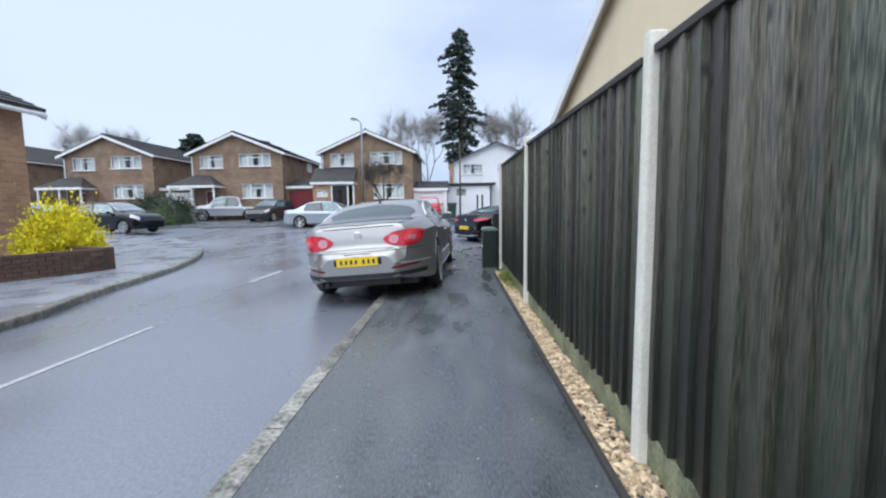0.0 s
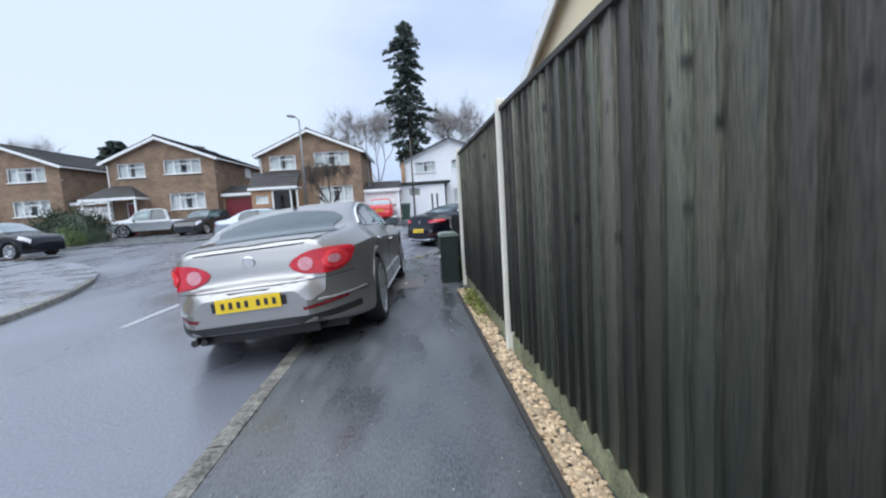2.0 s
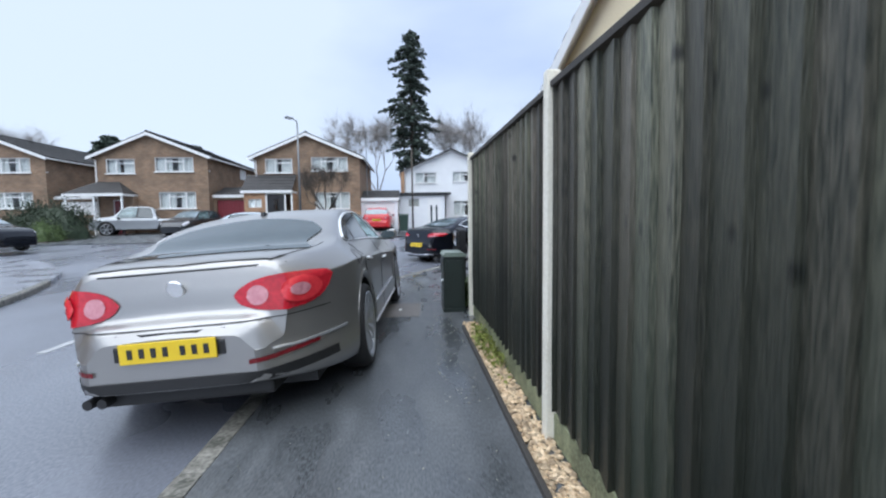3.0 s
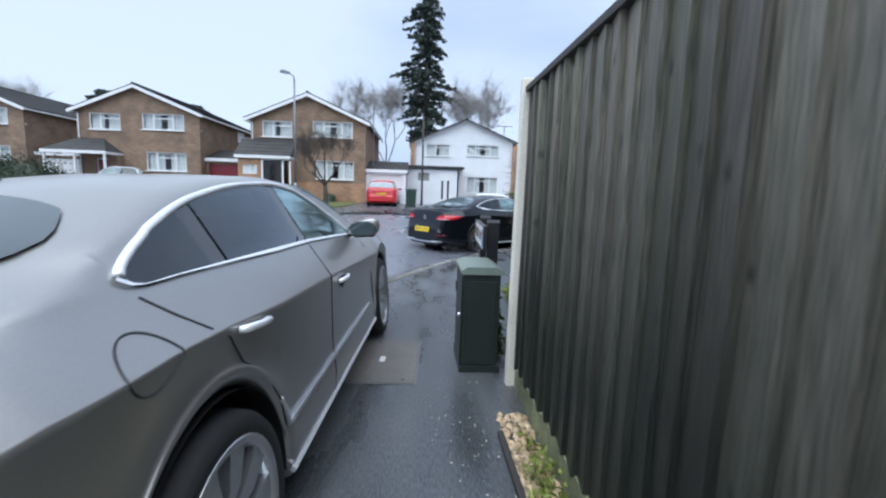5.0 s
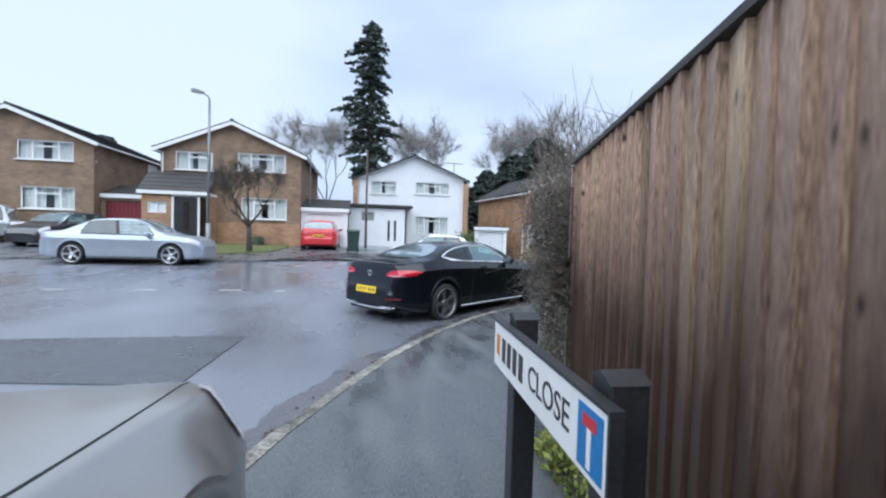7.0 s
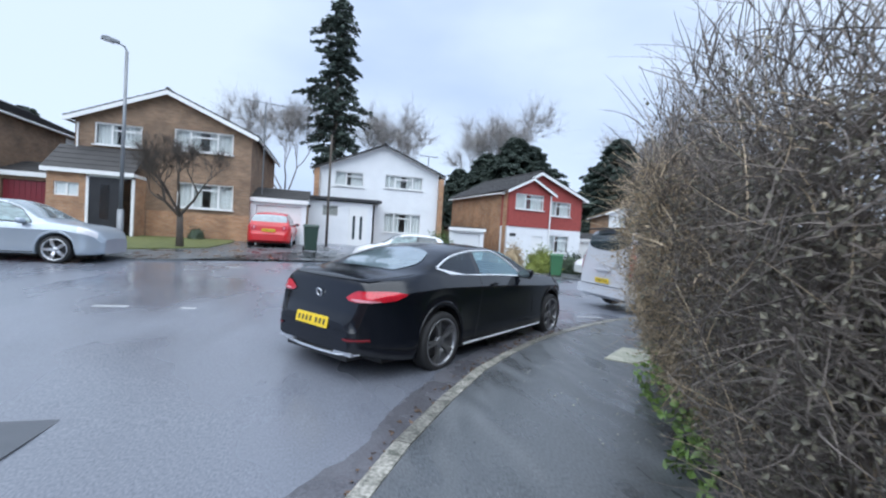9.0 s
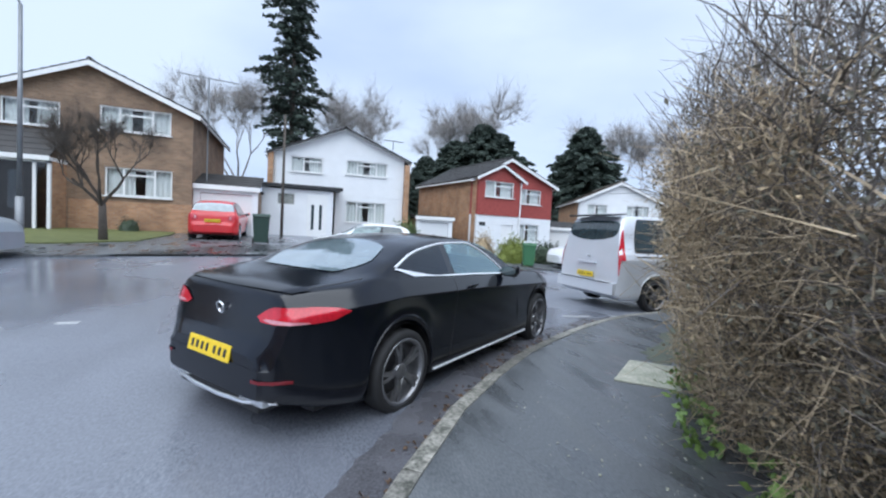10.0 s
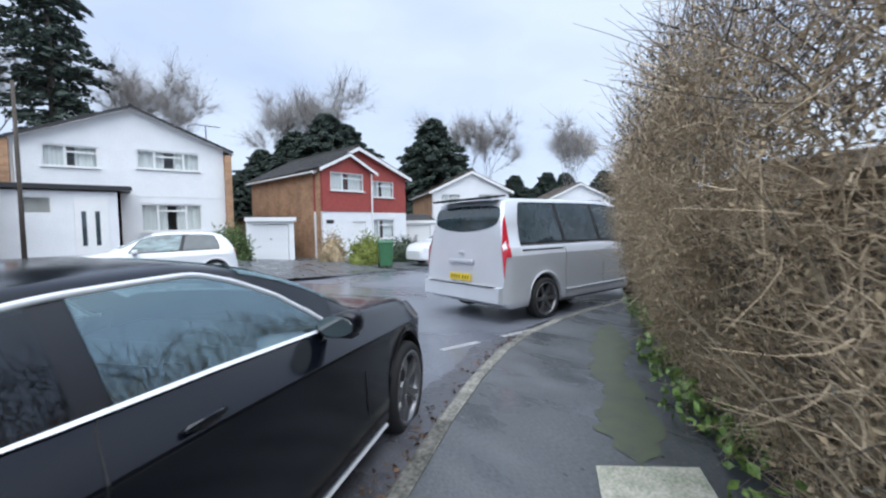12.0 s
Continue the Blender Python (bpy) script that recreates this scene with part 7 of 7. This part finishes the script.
M_IVY = material("bright_ivy_leaf", (0.24, 0.36, 0.09), 0.45, (0.09, 0.15, 0.04), 10, 60, 0.2, random_tint=0.4, island=True)
M_PALEBRANCH = material("pale_hedge_branch", (0.42, 0.35, 0.24), 0.8, (0.25, 0.2, 0.13), 6, 60, 0.3)
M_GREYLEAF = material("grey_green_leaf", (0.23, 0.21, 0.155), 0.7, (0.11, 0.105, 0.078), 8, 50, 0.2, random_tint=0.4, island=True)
make_hedge()


def bush(name, x, y, z, rx, ry, rz, n, leaf, mat, label, seed, category="shrub", lumps=5):
    """A shrub: stems and a ragged crown of leaves in clumps."""
    rng = np.random.default_rng(seed)
    root = thing(name, Matrix.Translation((x, y, z)), label, category)
    centres = rng.normal(size=(lumps * 6, 3))
    centres /= np.linalg.norm(centres, axis=1, keepdims=True)
    centres[:, 2] = np.abs(centres[:, 2])
    k = rng.integers(0, len(centres), n)
    p = centres[k] * rng.uniform(0.45, 0.82, (n, 1)) + rng.normal(0, 0.17, (n, 3))
    p[:, 2] = np.clip(p[:, 2], 0.02, None)
    p *= (rx, ry, rz)
    d = p / np.linalg.norm(p, axis=1, keepdims=True) + rng.normal(0, 0.6, (n, 3))
    leaf_mesh("foliage", p, d, leaf, leaf * 0.55, mat, rng, root)
    s = np.zeros((60, 3)) + rng.normal(0, 0.12, (60, 3)) * (rx, ry, 0)
    twig_mesh("stem", s, centres[rng.integers(0, len(centres), 60)] * (rx, ry, rz), 0.7 * min(rx, ry, rz), 0.012 * min(1.0, rz), M_BARK, rng, root, 0.2, 3)
    bm = bmesh.new()
    bmesh.ops.create_icosphere(bm, subdivisions=3, radius=1.0)
    for v in bm.verts:
        f = 0.76 + 0.16 * noise.noise(v.co * 2.3 + Vector((seed, 0, 0)))
        v.co = Vector((v.co.x * rx * f, v.co.y * ry * f, max(0.0, v.co.z) * rz * f))
    if rz > 0.4:
        part("inner_shade", bm, mat, root)
    else:
        bm.free()
    return root


bush("golden_shrub", -8.62, 9.0, 0.05, 0.72, 0.85, 1.32, 18000, 0.09, M_YELLOW, "bright golden-yellow shrub behind a low brick wall", 21)
bush("clipped_bush", -19.4, 27.2, ground_z(-19.4, 27.2), 2.5, 1.3, 2.3, 14000, 0.12, M_DARKLEAF, "large dark evergreen bush across the road", 22)
bush("small_bush", -18.2, 25.6, ground_z(-18, 25.6), 0.8, 0.7, 1.1, 4500, 0.1, M_LEAF, "small rounded green bush on a bare bed", 23)
bush("green_shrub", 6.4, 34.0, 0.1, 0.9, 0.8, 1.6, 6000, 0.12, M_LEAF, "rounded green shrub beside the white garage", 24)
bush("red_shrub", 10.3, 32.6, -0.25, 0.7, 0.6, 1.5, 4500, 0.11, M_DEADLEAF, "russet shrub in front of the red house", 25)
M_LIME = material("lime_leaf", (0.24, 0.27, 0.05), 0.6, (0.12, 0.15, 0.03), 8, 50, 0.2, random_tint=0.35, island=True)
bush("green_shrub", 11.2, 31.0, -0.25, 1.0, 0.8, 1.35, 6000, 0.11, M_LIME, "yellow-green shrub in front of the red house", 26)
bush("dark_shrub", 13.2, 31.2, -0.25, 1.3, 0.8, 1.2, 6000, 0.12, M_DARKLEAF, "dark evergreen shrub beside the green bin", 27)
bush("small_bush", -5.4, 32.1, 0.6, 0.45, 0.35, 0.6, 900, 0.06, M_DARKLEAF, "small green bush under the front window", 28)
bush("verge_weed", 0.73, 6.6, 0.0, 0.1, 0.95, 0.13, 500, 0.045, M_LIME, "pale green weeds in the gravel by the fence", 29, "weeds")
bush("verge_ivy", 0.79, 8.9, 0.0, 0.12, 0.5, 0.35, 700, 0.06, M_LEAF, "green ivy between the cabinet and fence", 30, "weeds")
bush("verge_ivy", 1.35, 10.4, 0.0, 0.14, 0.4, 0.22, 300, 0.06, M_LIME, "tuft of weeds at the brown fence foot", 31, "weeds")
bush("verge_weed", -8.1, 6.0, 0.0, 0.2, 0.6, 0.25, 700, 0.06, M_LEAF, "grassy weeds at the foot of the wall", 32, "weeds")


def bare_tree(name, m, label, height, spread, seed, levels=5, trunk=0.16, bark=None):
    """A leafless tree: trunk and limbs that fork into fine twigs."""
    rnd = random.Random(seed)
    root = thing(name, m, label, "tree", "bare trees")
    limbs = bmesh.new()
    tips = []

    def grow(p, d, length, r, lv):
        pts, q = [p], p
        dd = d.copy()
        for _ in range(3):
            dd = (dd + Vector((rnd.gauss(0, 0.13), rnd.gauss(0, 0.13), rnd.gauss(0.05, 0.08)))).normalized()
            q = q + dd * length / 3
            pts.append(q)
        bm_tube(limbs, pts, [r, r * 0.88, r * 0.75, r * 0.6], 5 if lv > 1 else 8, False)
        if lv >= levels - 2:
            tips.append((pts[2], dd))
        if lv >= levels:
            tips.append((q, dd))
            return
        for _ in range(rnd.choice((2, 3, 3))):
            a = Vector((rnd.gauss(0, spread), rnd.gauss(0, spread), rnd.gauss(0.4, 0.25)))
            grow(pts[rnd.choice((2, 3, 3))], (dd + a).normalized(), length * rnd.uniform(0.6, 0.82), r * 0.55, lv + 1)
    bm = bmesh.new()
    top = Vector((rnd.gauss(0, 0.1), rnd.gauss(0, 0.1), height * 0.28))
    bm_tube(bm, [(0, 0, -0.2), top * 0.5, top], [trunk * 1.25, trunk, trunk * 0.85], 10)
    part("trunk", bm, M_BARK, root, smooth=True)
    for k in range(4):
        a = 2 * math.pi * k / 4 + rnd.uniform(0, 1)
        grow(top * rnd.uniform(0.85, 1.0), Vector((math.cos(a) * spread, math.sin(a) * spread, rnd.uniform(0.7, 1.2))).normalized(), height * 0.25, trunk * 0.5, 1)
    tagged(part("limb_mass", limbs, bark or M_BARK, root), kind="stuff")
    rng = np.random.default_rng(seed)
    tp = np.array([tuple(t[0]) for t in tips for _ in range(12)])
    td = np.array([tuple(t[1]) for t in tips for _ in range(12)]) + rng.normal(0, 0.45, (len(tp), 3))
    twig_mesh("twig_mass", tp, td, height * 0.085, 0.006 * height / 10, bark or M_BARK, rng, root, 0.3, 2)
    return root


bare_tree("small_tree", Matrix.Translation((-4.75, 27.8, 0.4)), "small bare ornamental tree on the front lawn", 4.2, 0.75, 41, 5, 0.11)
t1 = bare_tree("bare_tree", Matrix.Translation((-3.2, 47, 0.6)), "tall bare winter tree behind the houses", 11.5, 0.5, 42, bark=M_HAZEBARK)
copy_thing(t1, Matrix.Translation((4.6, 48, 0.6)) @ Matrix.Rotation(2.0, 4, "Z"))
copy_thing(t1, Matrix.Translation((-43, 52, 0.6)) @ Matrix.Rotation(1.0, 4, "Z"))
t2 = bare_tree("bare_tree", Matrix.Translation((47.7, 62.3, -0.3)), "broad bare winter tree beyond the far houses", 20, 0.55, 43, bark=M_HAZEBARK)
copy_thing(t2, Matrix.Translation((22, 66, -0.3)) @ Matrix.Rotation(2.5, 4, "Z"))
copy_thing(t2, Matrix.Translation((66, 58, -0.3)) @ Matrix.Rotation(4.0, 4, "Z"))


def conifer(name, m, label, height, bare, radius, seed, whorl=0.42, per=8, leaf=0.34, taper=0.62, uneven=0.0):
    """A conifer: straight trunk, drooping limbs, and sprays of needles along each."""
    rng = np.random.default_rng(seed)
    rnd = random.Random(seed)
    root = thing(name, m, label, "tree", "conifers")
    part("trunk", tube([(0, 0, -0.3), (0.05, 0, height * 0.5), (0, 0, height)], [0.3, 0.17, 0.02], 10), M_BARK, root, smooth=True)
    limbs = bmesh.new()
    pc, pd = [], []
    z = bare
    while z < height - 0.3:
        t = (z - bare) / (height - bare)
        R = radius * (1 - t) ** taper * (0.55 + 0.45 * min(1, t * 5)) * rnd.uniform(0.75, 1.12)
        lean = 1.0 + uneven * math.sin(t * 17.0 + seed)
        for k in range(per):
            if rnd.random() < 0.14:
                continue
            a = rnd.uniform(0, 6.283)
            L = max(0.3, R * rnd.uniform(0.7, 1.12) * (1.0 + uneven * math.sin(a + t * 23.0)) * lean)
            droop = rnd.uniform(0.05, 0.32)
            pts = [Vector((math.cos(a) * L * s, math.sin(a) * L * s, z + 0.1 * s - droop * L * s * s)) for s in (0, 0.35, 0.7, 1)]
            bm_tube(limbs, pts, [0.035, 0.025, 0.016, 0.006], 4, False)
            count = int(10 + L * 15)
            for _ in range(count):
                s = rnd.random() ** 0.7
                p = Vector((math.cos(a) * L * s, math.sin(a) * L * s, z + 0.1 * s - droop * L * s * s))
                b = a + rnd.choice((-1, 1)) * rnd.uniform(0.2, 1.2)
                pc.append((p.x + rnd.gauss(0, 0.07), p.y + rnd.gauss(0, 0.07), p.z + rnd.gauss(-0.06, 0.09)))
                pd.append((math.cos(b), math.sin(b), rnd.uniform(-0.75, 0.1)))
        z += whorl * rnd.uniform(0.8, 1.2)
    tagged(part("limb_mass", limbs, M_BARK, root), kind="stuff")
    leaf_mesh("crown", np.array(pc), np.array(pd), leaf, leaf * 0.42, M_NEEDLE, rng, root, 0.2)
    return root


conifer("tall_conifer", Matrix.Translation((0.35, 46, 0.6)), "tall narrow dark conifer with a bare lower trunk", 19.3, 5.6, 2.75, 51, 0.4, 11, 0.42, 0.36, 0.22)
c2 = conifer("dense_conifer", Matrix.Translation((37.5, 60, -0.3)), "broad dense dark conifer behind the far houses", 16.5, 1.0, 8.6, 52, 0.5, 30, 0.75)
for x, y, s in ((19.5, 62, 0.78), (22.5, 60, 0.9), (25.5, 62, 0.88), (16.5, 64, 0.66), (12.0, 56, 0.42), (56, 62, 0.62), (62, 60, 0.66), (70, 62, 0.7), (80, 60, 0.75), (43, 64, 0.62), (-31, 50, 0.6), (-24.5, 54, 0.58), (-12.5, 54, 0.56)):
    t = copy_thing(c2, Matrix.Translation((x, y, -0.3 if x > 5 else 0.6)) @ Matrix.Rotation(x, 4, "Z"))
    t.scale = (s * 1.15, s * 1.15, s)



def moss_growth(line, width, seed, label):
    """A thin ragged-edged mat of moss along a line on the pavement."""
    pts = [Vector(q) for q in smooth_line(line, 40)]
    verts, faces = [], []
    for i, q in enumerate(pts):
        d = (pts[min(i + 1, len(pts) - 1)] - pts[max(i - 1, 0)]).normalized()
        o = Vector((-d.y, d.x))
        ends = smoothstep(0, 14, i) * smoothstep(0, 14, len(pts) - 1 - i)
        for side in (-1, 1):
            w = width * ends * (0.75 + 0.6 * noise.noise(Vector((i * 0.05, side * 7.0, seed))) + 0.35 * noise.noise(Vector((i * 0.15, side * 3.0, seed))) + 0.15 * noise.noise(Vector((i * 0.5, side, seed))))
            v = q + o * side * max(0.01, w)
            verts.append((v.x, v.y, 0.004))
    for i in range(len(pts) - 1):
        a = 2 * i
        faces.append((a + 1, a, a + 2, a + 3))
    tagged(raw("moss", verts, faces, M_MOSS), label, "moss", kind="structure")


moss_growth([(4.45, 15.5), (5.1, 15.95), (6.2, 16.7), (7.6, 17.5)], 0.22, 61, "dull green moss along the middle of the pavement")

M_LITTER = material("wet_leaf_litter", (0.14, 0.085, 0.05), 0.8, (0.06, 0.04, 0.028), 8, 60, 0.3, random_tint=0.5, island=True)


def gutter_litter():
    rng = np.random.default_rng(77)
    pts = np.array([p for p in line_r if 9.0 < p[1] < 18.3 and p[0] < 8])
    k = 420
    i = rng.integers(0, len(pts) - 1, k)
    t = rng.random((k, 1))
    p = pts[i] * (1 - t) + pts[i + 1] * t
    d = pts[i + 1] - pts[i]
    d /= np.linalg.norm(d, axis=1, keepdims=True)
    out = np.stack([-d[:, 1], d[:, 0]], 1) * (0.05 + 0.16 * rng.random((k, 1)) ** 2)
    c = np.concatenate([p + out, np.array([[ground_z(a, b) + 0.012] for a, b in p + out])], 1)
    flat = rng.normal(size=(k, 3)) * (1, 1, 0.15)
    tagged(leaf_mesh("leaf_litter", c, flat, 0.05, 0.03, M_LITTER, rng), "wet brown leaves lying in the gutter", "leaf litter")


gutter_litter()


def gutter_silt_shade():
    """Dark wet silt along the kerb foot, car shadow included in its colour; ragged towards the road."""
    pts = [Vector((p[0], p[1])) for p in smooth_line([tuple(p) for p in line_r if 8.5 < p[1] < 18.6 and p[0] < 9][::2], 6)]
    verts, faces = [], []
    for i, p in enumerate(pts):
        d = (pts[min(i + 1, len(pts) - 1)] - pts[max(i - 1, 0)]).normalized()
        o = Vector((-d.y, d.x))
        w = 0.34 + 0.16 * noise.noise(Vector((i * 0.07, 3.0, 0))) + 0.05 * noise.noise(Vector((i * 0.5, 8.0, 0)))
        w *= smoothstep(0, 12, i) * smoothstep(0, 12, len(pts) - 1 - i) + 0.02
        for k in range(3):
            q = p + o * (0.004 + w * k / 2)
            verts.append((q.x, q.y, ground_z(q.x, q.y) + 0.005))
    for i in range(len(pts) - 1):
        for k in range(2):
            a = 3 * i + k
            faces.append((a, a + 1, a + 4, a + 3))
    tagged(raw("gutter_silt_shade", verts, faces, M_SILTSHADE), "dark wet silt along the foot of the kerb, with shade in its colour", "gutter", kind="structure")


M_SILTSHADE = material("wet_silt_shade", (0.125, 0.126, 0.142), 0.17, (0.062, 0.061, 0.068), 3, 60, 0.3, rough_to=0.45)
gutter_silt_shade()
